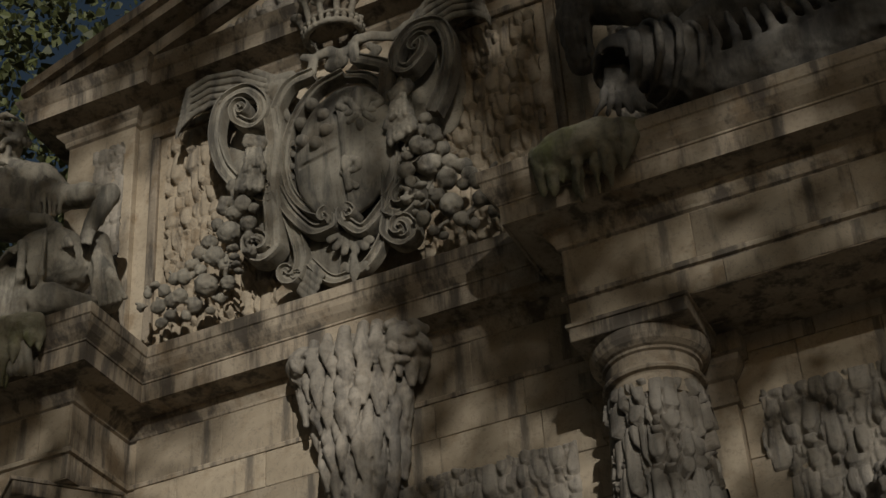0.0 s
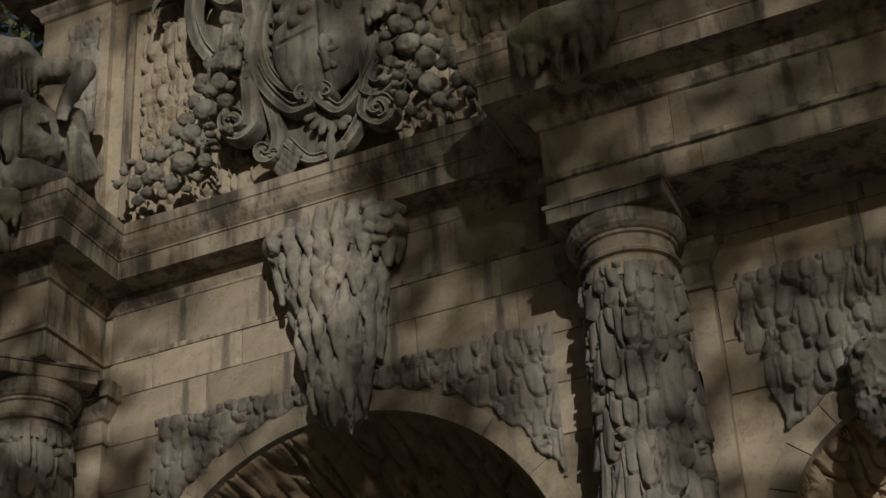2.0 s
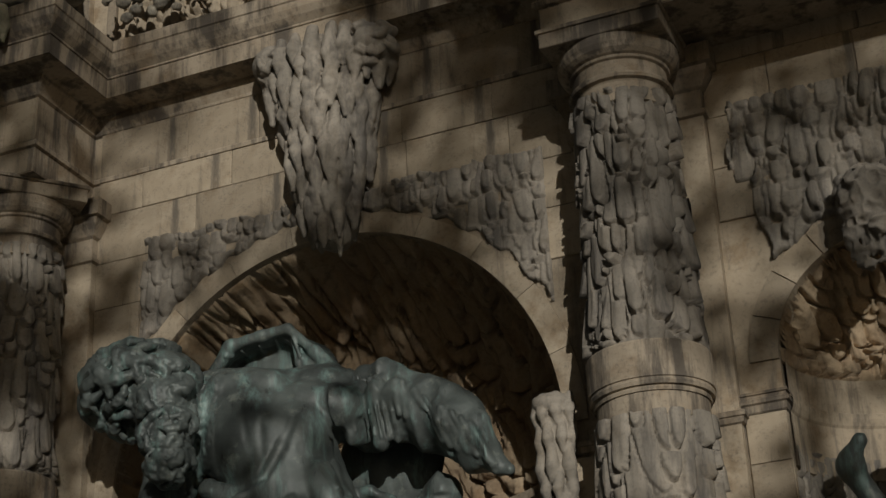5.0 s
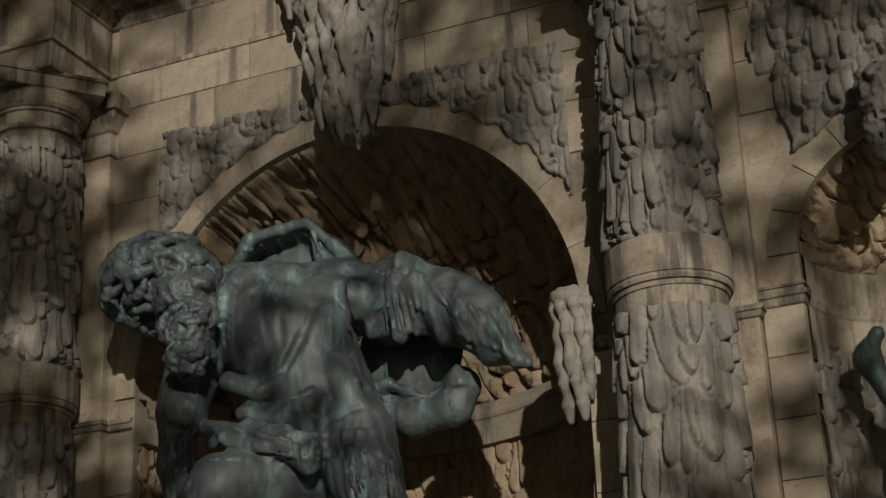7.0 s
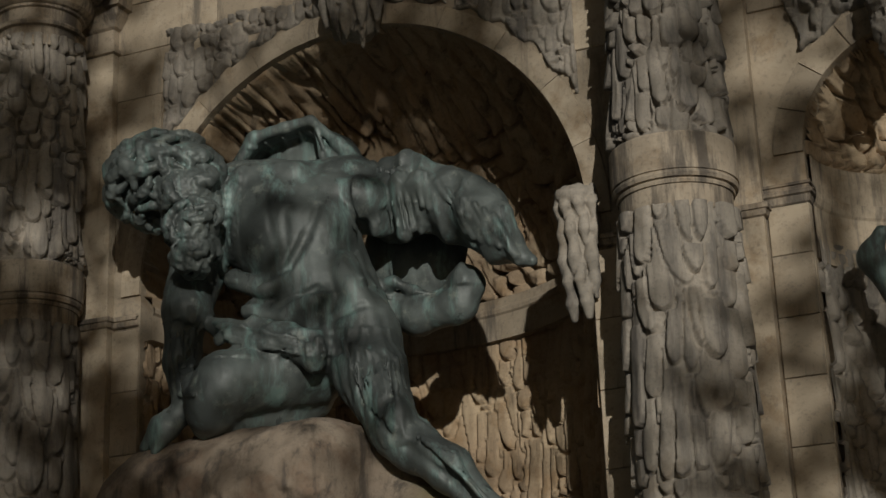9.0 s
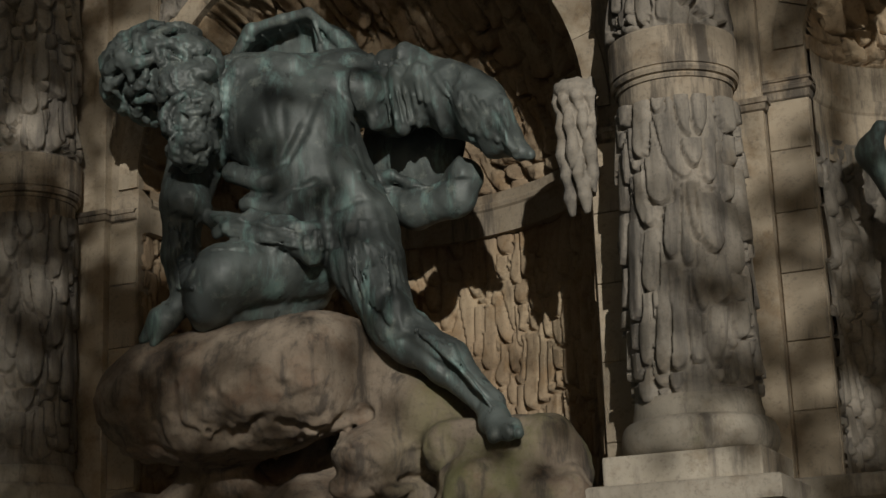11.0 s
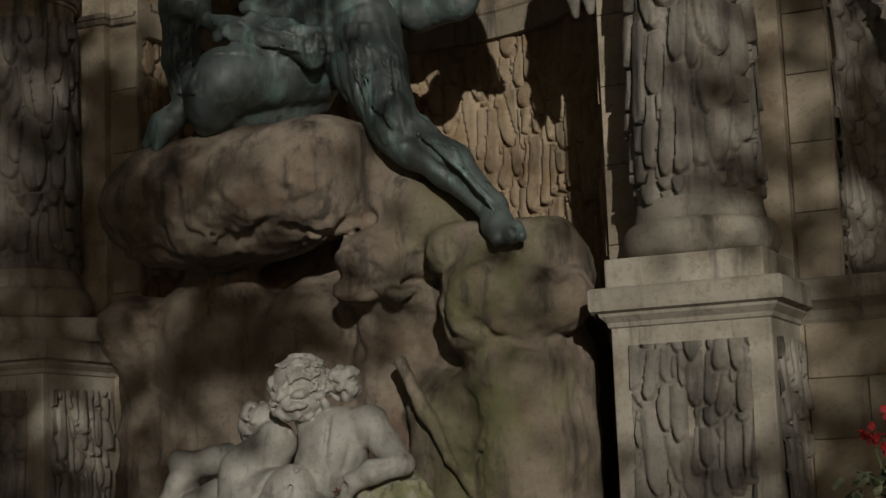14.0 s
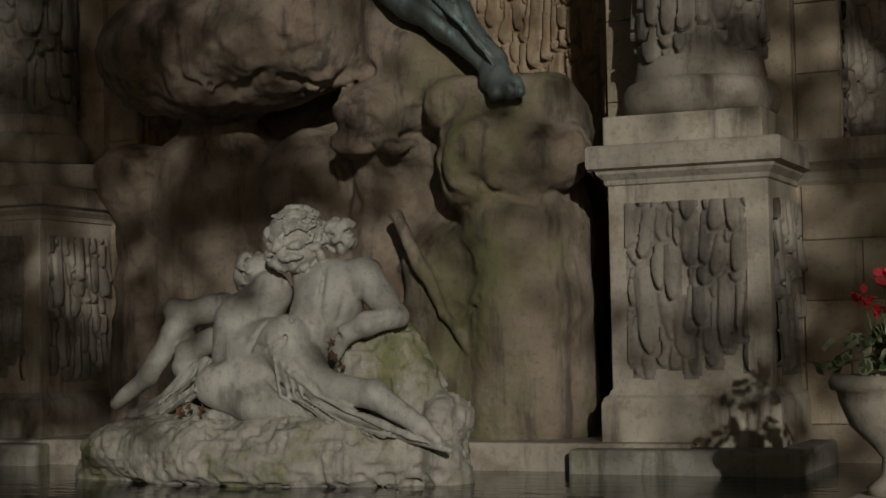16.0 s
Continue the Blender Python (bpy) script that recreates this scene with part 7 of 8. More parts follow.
for n in range(24):
    a0, a1 = n * math.tau / 24, (n + 1) * math.tau / 24
    rim = lambda a, r, z: (AXIS + 0.30 * r * math.cos(a), 10.72 + 0.24 * r * math.sin(a), z)
    g.limb(rim(a0, 1.0, 12.97), rim(a1, 1.0, 12.97), 0.032, 0.032).limb(rim(a0, 1.06, 13.08), rim(a1, 1.06, 13.08), 0.021, 0.021)
    g.lump(rim(a0, 1.08, 13.025), 0.030, soft=0.004)
    if n % 2 == 0:
        tall = 0.24 if n % 4 == 0 else 0.13
        g.limb(rim(a0, 1.06, 13.08), rim(a0, 1.26, 13.08 + tall), 0.035, 0.030, soft=0.006)
        g.lump(rim(a0, 1.36, 13.11 + tall), (0.055, 0.05, 0.055), soft=0.006)
        for side in (-0.17, 0.17):
            g.limb(rim(a0, 1.2, 13.06 + tall), rim(a0 + side, 1.26, 13.09 + tall), 0.026, 0.030, soft=0.006)
g.roughen(0.006, 0.04, 43)
arms_part("crown", g, SCULPT, 0.013, "open stone crown with leaf points")

g = Carving(0.02)
g.chain([(-5.97, 10.68, 12.66), (-5.82, 10.64, 12.50), (-5.67, 10.60, 12.54), (-5.64, 10.60, 12.71), (-5.77, 10.62, 12.80)], [0.047, 0.058, 0.058, 0.052, 0.041], soft=0.015)
g.limb((-6.05, 10.75, 12.51), (-6.28, 10.80, 12.73), 0.175, 0.118)
g.chain([(-6.37, 10.72, 12.90), (-6.13, 10.66, 12.67), (-5.91, 10.62, 12.62)], [0.042, 0.053, 0.052], soft=0.015)
g.chain([(-5.58, 10.62, 12.74), (-5.45, 10.56, 12.71), (-5.32, 10.56, 12.61), (-5.24, 10.60, 12.67)], [0.064, 0.063, 0.063, 0.052], soft=0.015)
g.lump((-5.38, 10.60, 12.54), (0.138, 0.080, 0.103))
g.chain([(-5.19, 10.60, 12.72), (-5.16, 10.58, 12.50), (-5.01, 10.58, 12.41), (-4.91, 10.58, 12.51), (-4.99, 10.56, 12.60)], [0.057, 0.063, 0.062, 0.051, 0.040], soft=0.012)
g.chain([(-5.14, 10.60, 12.76), (-4.98, 10.60, 12.74), (-4.75, 10.64, 12.65), (-4.59, 10.66, 12.74), (-4.48, 10.68, 12.72)], [0.063, 0.057, 0.051, 0.057, 0.068], soft=0.02)
g.roughen(0.005, 0.05, 44)
arms_part("ribbon", g, SCULPT, 0.014, "curling stone ribbon under the crown", 0.6)

horn = Carving(0.02)
horn.lump((-6.53, 10.90, 11.88), (0.255, 0.120, 0.551))
horn.lump((-6.27, 10.88, 11.43), (0.171, 0.140, 0.739))
horn.lump((-6.43, 10.86, 12.28), (0.234, 0.120, 0.234))
horn.roughen(0.005, 0.06, 45)
arms_part("console", horn, SCULPT, 0.016, "stone volute console", 0.7, 10.9)
arms_part("console", mirrored(horn), SCULPT, 0.016, "stone volute console", 0.7, 10.9)

strap("volute", [(-6.53, 11.43), (-6.67, 11.69), (-6.76, 12.10), (-6.68, 12.48), (-6.41, 12.56), (-6.21, 12.36), (-6.18, 12.14), (-6.31, 12.04), (-6.47, 12.16), (-6.51, 12.24), (-6.52, 12.33), (-6.48, 12.38), (-6.42, 12.36), (-6.38, 12.30), (-6.39, 12.26), (-6.41, 12.24), (-6.44, 12.26)], 0.159, 10.72, 0.14, "", False, 0.5)
strap("volute", [(-6.53, 11.43), (-6.67, 11.69), (-6.76, 12.10), (-6.68, 12.48), (-6.41, 12.56), (-6.21, 12.36), (-6.18, 12.14), (-6.31, 12.04), (-6.47, 12.16), (-6.51, 12.24), (-6.52, 12.33), (-6.48, 12.38), (-6.42, 12.36), (-6.38, 12.30), (-6.39, 12.26), (-6.41, 12.24), (-6.44, 12.26)], 0.159, 10.72, 0.14, "", True, 0.5)
strap("volute", [(-6.10, 12.17), (-6.05, 11.75), (-6.09, 11.26), (-6.06, 10.76), (-6.05, 10.49), (-6.05, 10.42), (-6.17, 10.35), (-6.30, 10.44), (-6.32, 10.58), (-6.24, 10.61), (-6.16, 10.54), (-6.16, 10.47), (-6.21, 10.46)], 0.196, 10.72, 0.15, "", False, 0.6)
strap("volute", [(-6.10, 12.17), (-6.05, 11.75), (-6.09, 11.26), (-6.06, 10.76), (-6.05, 10.49), (-6.05, 10.42), (-6.17, 10.35), (-6.30, 10.44), (-6.32, 10.58), (-6.24, 10.61), (-6.16, 10.54), (-6.16, 10.47), (-6.21, 10.46)], 0.196, 10.72, 0.15, "", True, 0.6)
plume = Carving(0.006)
for n in range(9):
    u = n / 8
    y = 0.05 if n % 2 else 0.0
    plume.chain([(-6.19 - 0.04 * u, 10.66 + y, 12.37 + 0.32 * u), (-6.48 - 0.06 * u, 10.58 + y, 12.46 + 0.42 * u), (-6.82 - 0.04 * u, 10.53 + y, 12.54 + 0.37 * u),
                 (-7.05 - 0.03 * u, 10.50 + y, 12.46 + 0.36 * u), (-7.19 + 0.05 * u, 10.50 + y, 12.33 + 0.28 * u), (-7.22 + 0.09 * u, 10.50 + y, 12.22 + 0.30 * u)], [0.03, 0.036, 0.036, 0.034, 0.028, 0.012], soft=0.003)
plume.lump((-6.70, 10.76, 12.74), (0.42, 0.06, 0.16))
plume.roughen(0.005, 0.03, 46)
arms_part("plume", plume, SCULPT, 0.012, "curved stone plume", 0.8, 10.9)
arms_part("plume", mirrored(plume), SCULPT, 0.012, "curved stone plume", 0.8, 10.9)

garland = Carving(0.008)
garland.limb((-6.32, 10.52, 11.81), (-6.15, 10.52, 11.72), 0.051, 0.051)
garland.limb((-6.32, 10.54, 11.76), (-6.19, 10.54, 11.69), 0.068, 0.068)
garland.limb((-6.30, 10.50, 11.65), (-6.31, 10.46, 11.36), 0.028, 0.033, soft=0.006)
garland.limb((-6.26, 10.50, 11.64), (-6.26, 10.46, 11.34), 0.028, 0.033, soft=0.006)
garland.limb((-6.23, 10.50, 11.63), (-6.21, 10.46, 11.40), 0.028, 0.033, soft=0.006)
garland.limb((-6.20, 10.50, 11.61), (-6.16, 10.46, 11.38), 0.028, 0.033, soft=0.006)
garland.limb((-6.17, 10.50, 11.60), (-6.10, 10.46, 11.29), 0.028, 0.033, soft=0.006)
garland.limb((-6.33, 10.52, 11.46), (-6.40, 10.46, 11.16), 0.039, 0.039, soft=0.006)
garland.limb((-6.29, 10.52, 11.45), (-6.34, 10.46, 11.15), 0.039, 0.039, soft=0.006)
garland.limb((-6.25, 10.52, 11.43), (-6.29, 10.46, 11.17), 0.039, 0.039, soft=0.006)
garland.limb((-6.22, 10.52, 11.42), (-6.24, 10.46, 11.12), 0.039, 0.039, soft=0.006)
garland.limb((-6.18, 10.52, 11.40), (-6.19, 10.46, 11.10), 0.039, 0.039, soft=0.006)
garland.limb((-6.14, 10.52, 11.39), (-6.14, 10.46, 11.08), 0.039, 0.039, soft=0.006)
garland.lump((-6.49, 10.53, 11.28), (0.073, 0.068, 0.069), soft=0.006)
garland.lump((-6.29, 10.56, 11.20), (0.089, 0.074, 0.085), soft=0.006)
garland.lump((-6.45, 10.55, 11.18), (0.068, 0.063, 0.061), soft=0.006)
garland.lump((-6.56, 10.52, 11.09), (0.076, 0.079, 0.081), soft=0.006)
garland.lump((-6.38, 10.54, 11.02), (0.088, 0.084, 0.095), soft=0.006)
garland.lump((-6.26, 10.55, 10.94), (0.057, 0.053, 0.050), soft=0.006)
garland.lump((-6.59, 10.52, 11.02), (0.065, 0.063, 0.059), soft=0.006)
garland.lump((-6.48, 10.55, 10.96), (0.089, 0.074, 0.079), soft=0.006)
garland.lump((-6.28, 10.48, 10.72), (0.086, 0.074, 0.080), soft=0.006)
garland.lump((-6.51, 10.51, 10.71), (0.124, 0.105, 0.114), soft=0.006)
garland.lump((-6.65, 10.52, 10.86), (0.066, 0.063, 0.073), soft=0.006)
garland.lump((-6.30, 10.53, 10.60), (0.056, 0.058, 0.062), soft=0.006)
garland.lump((-6.26, 10.51, 10.40), (0.055, 0.053, 0.053), soft=0.006)
garland.lump((-6.72, 10.50, 10.66), (0.087, 0.074, 0.075), soft=0.006)
garland.lump((-6.67, 10.52, 10.49), (0.097, 0.095, 0.105), soft=0.006)
garland.lump((-6.84, 10.52, 10.58), (0.084, 0.079, 0.082), soft=0.006)
garland.lump((-6.55, 10.53, 10.35), (0.082, 0.074, 0.074), soft=0.006)
garland.lump((-6.45, 10.42, 10.05), (0.073, 0.074, 0.076), soft=0.006)
garland.lump((-6.90, 10.48, 10.44), (0.080, 0.068, 0.065), soft=0.006)
garland.lump((-6.98, 10.46, 10.32), (0.074, 0.074, 0.083), soft=0.006)
garland.lump((-6.72, 10.45, 10.13), (0.116, 0.111, 0.111), soft=0.006)
garland.lump((-7.07, 10.45, 10.32), (0.068, 0.063, 0.061), soft=0.006)
garland.lump((-6.82, 10.42, 9.92), (0.071, 0.068, 0.075), soft=0.006)
garland.lump((-7.00, 10.45, 10.10), (0.069, 0.074, 0.080), soft=0.006)
garland.lump((-7.09, 10.45, 10.08), (0.085, 0.074, 0.068), soft=0.006)
garland.lump((-6.93, 10.45, 9.85), (0.049, 0.053, 0.054), soft=0.006)
garland.lump((-7.18, 10.43, 10.21), (0.062, 0.063, 0.070), soft=0.006)
garland.lump((-7.23, 10.42, 10.03), (0.072, 0.068, 0.075), soft=0.006)
garland.lump((-7.36, 10.42, 10.23), (0.047, 0.047, 0.053), soft=0.006)
garland.lump((-7.29, 10.44, 10.32), (0.053, 0.047, 0.042), soft=0.006)
garland.lump((-6.54, 10.43, 9.90), (0.050, 0.053, 0.054), soft=0.006)
garland.lump((-6.64, 10.41, 9.79), (0.048, 0.042, 0.036), soft=0.006)
garland.lump((-6.82, 10.51, 10.37), (0.059, 0.063, 0.060), soft=0.006)
garland.lump((-7.12, 10.46, 9.92), (0.061, 0.063, 0.058), soft=0.006)
garland.lump((-7.21, 10.45, 9.86), (0.059, 0.058, 0.051), soft=0.006)
garland.lump((-7.46, 10.47, 10.13), (0.041, 0.042, 0.038), soft=0.006)
garland.lump((-6.43, 10.45, 10.46), (0.065, 0.050, 0.032), soft=0.004)
garland.lump((-6.41, 10.45, 10.35), (0.055, 0.050, 0.032), soft=0.004)
garland.lump((-6.39, 10.45, 10.26), (0.046, 0.050, 0.032), soft=0.004)
garland.lump((-6.36, 10.45, 10.17), (0.038, 0.050, 0.032), soft=0.004)
garland.limb((-6.94, 10.46, 10.33), (-6.89, 10.50, 10.37), 0.022, 0.016, soft=0.004)
garland.limb((-7.39, 10.46, 10.29), (-7.42, 10.50, 10.38), 0.022, 0.017, soft=0.004)
garland.limb((-6.27, 10.46, 10.50), (-6.31, 10.50, 10.48), 0.022, 0.016, soft=0.004)
garland.limb((-6.96, 10.46, 10.08), (-6.91, 10.50, 10.07), 0.022, 0.016, soft=0.004)
garland.limb((-6.88, 10.46, 9.98), (-6.98, 10.50, 10.06), 0.021, 0.016, soft=0.004)
garland.limb((-7.26, 10.46, 10.10), (-7.30, 10.50, 10.21), 0.022, 0.016, soft=0.004)
garland.limb((-6.51, 10.46, 10.34), (-6.53, 10.50, 10.46), 0.022, 0.016, soft=0.004)
garland.limb((-7.47, 10.46, 10.15), (-7.54, 10.50, 10.22), 0.022, 0.016, soft=0.004)
garland.limb((-6.26, 10.46, 10.37), (-6.34, 10.50, 10.41), 0.021, 0.016, soft=0.004)
garland.limb((-6.76, 10.46, 10.48), (-6.71, 10.50, 10.44), 0.022, 0.016, soft=0.004)
garland.limb((-7.31, 10.46, 10.31), (-7.36, 10.50, 10.30), 0.022, 0.016, soft=0.004)
garland.limb((-6.23, 10.46, 10.52), (-6.19, 10.50, 10.52), 0.022, 0.016, soft=0.004)
garland.limb((-7.10, 10.46, 9.94), (-7.08, 10.50, 10.00), 0.022, 0.016, soft=0.004)
garland.limb((-6.26, 10.46, 10.37), (-6.34, 10.50, 10.43), 0.022, 0.016, soft=0.004)
garland.limb((-6.82, 10.46, 10.31), (-6.90, 10.50, 10.32), 0.022, 0.016, soft=0.004)
garland.limb((-7.12, 10.46, 10.06), (-7.18, 10.50, 10.03), 0.022, 0.016, soft=0.004)
garland.limb((-7.43, 10.46, 10.12), (-7.41, 10.50, 10.15), 0.022, 0.016, soft=0.004)
garland.limb((-6.51, 10.46, 10.25), (-6.54, 10.50, 10.20), 0.022, 0.016, soft=0.004)
garland.limb((-7.10, 10.46, 10.37), (-7.17, 10.50, 10.47), 0.022, 0.017, soft=0.004)
garland.limb((-6.59, 10.46, 9.94), (-6.67, 10.50, 10.01), 0.021, 0.016, soft=0.004)
garland.limb((-6.24, 10.46, 10.39), (-6.30, 10.50, 10.49), 0.022, 0.016, soft=0.004)
garland.limb((-6.46, 10.46, 10.27), (-6.41, 10.50, 10.26), 0.022, 0.016, soft=0.004)
garland.limb((-6.67, 10.46, 10.57), (-6.65, 10.50, 10.52), 0.022, 0.016, soft=0.004)
garland.limb((-6.87, 10.46, 9.99), (-6.95, 10.50, 10.10), 0.021, 0.016, soft=0.004)
garland.limb((-7.06, 10.46, 10.10), (-7.02, 10.50, 10.15), 0.022, 0.016, soft=0.004)
garland.limb((-6.54, 10.46, 9.93), (-6.51, 10.50, 9.96), 0.021, 0.016, soft=0.004)
garland.roughen(0.010, 0.045, 47).roughen(0.006, 0.02, 48)
arms_part("garland", garland, SCULPT, 0.011, "hanging garland of stone fruit and flowers")
arms_part("garland", mirrored(garland), SCULPT, 0.013, "hanging garland of stone fruit and flowers")


# ---- drop console on the niche jamb, mask and dark figure of the side bay ----
k = Carving(0.015)
k.lump((-3.44, 10.92, 5.44), (0.17, 0.18, 0.10)).limb((-3.42, 10.93, 5.35), (-3.40, 10.95, 4.72), 0.13, 0.08)
for tier, (z, half, long, count) in enumerate([(5.50, 0.15, 0.24, 4), (5.30, 0.14, 0.26, 4), (5.12, 0.13, 0.32, 3), (4.92, 0.11, 0.30, 3), (4.74, 0.085, 0.28, 2)]):
    for n in range(count):
        a = radians(-75 + 150 * (n + 0.3 * (tier % 2)) / (count - 0.7))
        x, y, w = -3.43 + half * math.sin(a), 10.90 - 0.10 * math.cos(a), half * 1.3 / count
        k.chain([(x, y + 0.03, z), (x, y - 0.01, z - long * 0.6), (x, y + 0.02, z - long)], [w * 0.6, w, w * 0.5], soft=0.004)
k.roughen(0.01, 0.07, 49)
jamb = place("drop_console", k.mesh("drop_console", DRIP, 0.014))
tagged(jamb, "cluster of carved stone drops on the niche jamb", "console", kind="structure")
k = Carving(0.03)
k.lump((-0.79, 10.75, 6.46), (0.243, 0.240, 0.335))
k.lump((-0.85, 10.65, 6.62), (0.092, 0.100, 0.084), soft=0.02)
k.lump((-0.73, 10.55, 6.22), (0.065, 0.080, 0.090), soft=0.02)
k.limb((-0.96, 10.60, 6.26), (-0.96, 10.62, 6.06), 0.037, 0.029, soft=0.012)
k.limb((-0.91, 10.60, 6.29), (-0.93, 10.62, 6.05), 0.037, 0.029, soft=0.012)
k.limb((-0.87, 10.60, 6.27), (-0.90, 10.62, 5.97), 0.037, 0.029, soft=0.012)
k.limb((-0.83, 10.60, 6.25), (-0.87, 10.62, 5.95), 0.037, 0.029, soft=0.012)
k.limb((-0.79, 10.60, 6.27), (-0.83, 10.62, 5.99), 0.037, 0.029, soft=0.012)
k.limb((-0.75, 10.60, 6.25), (-0.78, 10.62, 6.06), 0.037, 0.029, soft=0.012)
k.limb((-0.71, 10.60, 6.27), (-0.76, 10.62, 5.98), 0.037, 0.028, soft=0.012)
k.limb((-0.67, 10.60, 6.26), (-0.73, 10.62, 5.92), 0.037, 0.028, soft=0.012)
k.chain([(-0.98, 10.75, 6.70), (-0.95, 10.70, 6.55), (-1.01, 10.72, 6.62)], [0.051, 0.059, 0.034], soft=0.012)
k.roughen(0.03, 0.07, 50, ridge=True).roughen(0.01, 0.03, 51)
mask = place("stone_mask", k.mesh("stone_mask", DRIP, 0.014))
tagged(mask, "weathered grey stone mask over the side niche", "mask", kind="structure")
f = Carving(0.06)
f.limb((-0.80, 11.25, 2.35), (-0.84, 11.25, 3.3), 0.22, 0.26).limb((-0.84, 11.25, 3.3), (-0.80, 11.2, 4.2), 0.28, 0.3)
f.limb((-0.80, 11.2, 4.3), (-0.78, 11.15, 4.75), 0.14, 0.2).limb((-1.05, 11.2, 4.15), (-1.30, 11.1, 4.62), 0.09, 0.075)
f.limb((-1.30, 11.1, 4.62), (-1.18, 11.0, 4.78), 0.075, 0.06).lump((-1.29, 11.08, 4.66), (0.10, 0.09, 0.10))
f.roughen(0.015, 0.12, 52)
figure = place("niche_statue", f.mesh("niche_statue", BRONZE, 0.03))
tagged(figure, "dark bronze statue standing in the side niche", "statue")

# ---- trees: behind the front, and unseen ones added in the garden to shade it ----
def leaf_cloud(pick, leaf, rnd, tree):
    """The crown of a tree: a small folded leaf at every place, turned at random."""
    leaves = len(pick)
    turn = rnd.normal(0, 1, (leaves, 3))
    side = np.cross(turn, rnd.normal(0, 1, (leaves, 3)))
    turn /= np.linalg.norm(turn, axis=1, keepdims=True)
    side /= np.linalg.norm(side, axis=1, keepdims=True)
    up = np.cross(turn, side)
    size = leaf * rnd.uniform(0.6, 1.3, (leaves, 1))
    shape = [(0, -0.5, 0), (0.45, -0.15, 0.08), (0.3, 0.25, 0.05), (0, 0.6, -0.05), (-0.3, 0.25, 0.05), (-0.45, -0.15, 0.08)]
    V = np.stack([pick + size * (a * side + b * up + d * turn) for a, b, d in shape], 1).reshape(-1, 3)
    F = (np.arange(leaves)[:, None] * 6 + np.arange(6)).tolist()
    tagged(place("crown", mesh_of("crown", V.tolist(), F, LEAF, False), tree), kind="stuff")


def plane_tree(x, y, height, spread, leaves, seed, low, leaf=0.2):
    rnd = np.random.default_rng(seed)
    t = thing("plane_tree", (x, y, -0.55), "tall plane tree with thin autumn foliage", "tree", "trees round the fountain")
    c = Carving(0.1)
    top = max(height * 0.62, low)
    c.chain([(0, 0, -0.2), (0.1, 0.05, top * 0.35), (0.0, 0.2, top * 0.7), (0.2, 0.1, top)], [0.42, 0.34, 0.28, 0.16])
    tips = []
    for i in range(11):
        a, z = i * 2.4, rnd.uniform(max(low - 2.0, top * 0.5), max(low, top))
        e = np.array([math.cos(a) * spread * rnd.uniform(0.5, 0.9), math.sin(a) * spread * rnd.uniform(0.5, 0.9), min(height - 0.3, z + rnd.uniform(1.0, 4.0))])
        mid = np.array([0.05, 0.1, z]) * 0.45 + e * 0.55 + (0, 0, 0.5)
        c.chain([(0.05, 0.1, z), tuple(mid), tuple(e)], [0.14, 0.09, 0.04])
        tips += [e, mid]
    place("trunk", c.mesh("trunk", BARK, 0.12), t)
    # clumps of leaves at limb ends and between them
    centres = [p + rnd.normal(0, 0.6, 3) for p in tips]
    for _ in range(34):
        a, q, z = rnd.uniform(0, math.tau), spread * math.sqrt(rnd.uniform(0, 1)), rnd.uniform(low, height)
        squeeze = math.sin(math.pi * min(1, max(0.08, (z - low) / (height - low + 1.0)))) ** 0.5
        centres.append(np.array([math.cos(a) * q * squeeze, math.sin(a) * q * squeeze, z]))
    centres = np.array(centres)
    pick = centres[rnd.integers(0, len(centres), leaves)] + rnd.normal(0, 1, (leaves, 3)) * np.array([0.75, 0.75, 0.5])
    leaf_cloud(pick, leaf, rnd, t)
    return t


# behind the front
plane_tree(-14.6, 17.2, 27.0, 5.0, 16000, 81, 13.0, 0.16)
plane_tree(-21.0, 14.0, 24.0, 5.0, 5000, 82, 9.0, 0.26)
# unseen trees added round the basin to hold back the sky's light
for n, (x, y, h, sp, count, low) in enumerate([(13.5, 1.0, 18.0, 4.2, 7000, 5.0), (-12.5, -3.0, 20.0, 4.4, 7000, 5.0), (-14.5, 5.5, 18.0, 3.8, 7000, 5.0),
                                               (-12.0, -13.0, 20.0, 4.6, 7000, 5.0), (9.5, 8.0, 17.0, 3.6, 7000, 5.0), (-11.5, -22.0, 21.0, 4.6, 6000, 5.0)]):
    plane_tree(x, y, h, sp, count, 91 + n, low, 0.24)


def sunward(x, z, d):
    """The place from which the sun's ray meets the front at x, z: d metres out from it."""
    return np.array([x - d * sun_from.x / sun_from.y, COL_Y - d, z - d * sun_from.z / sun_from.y])


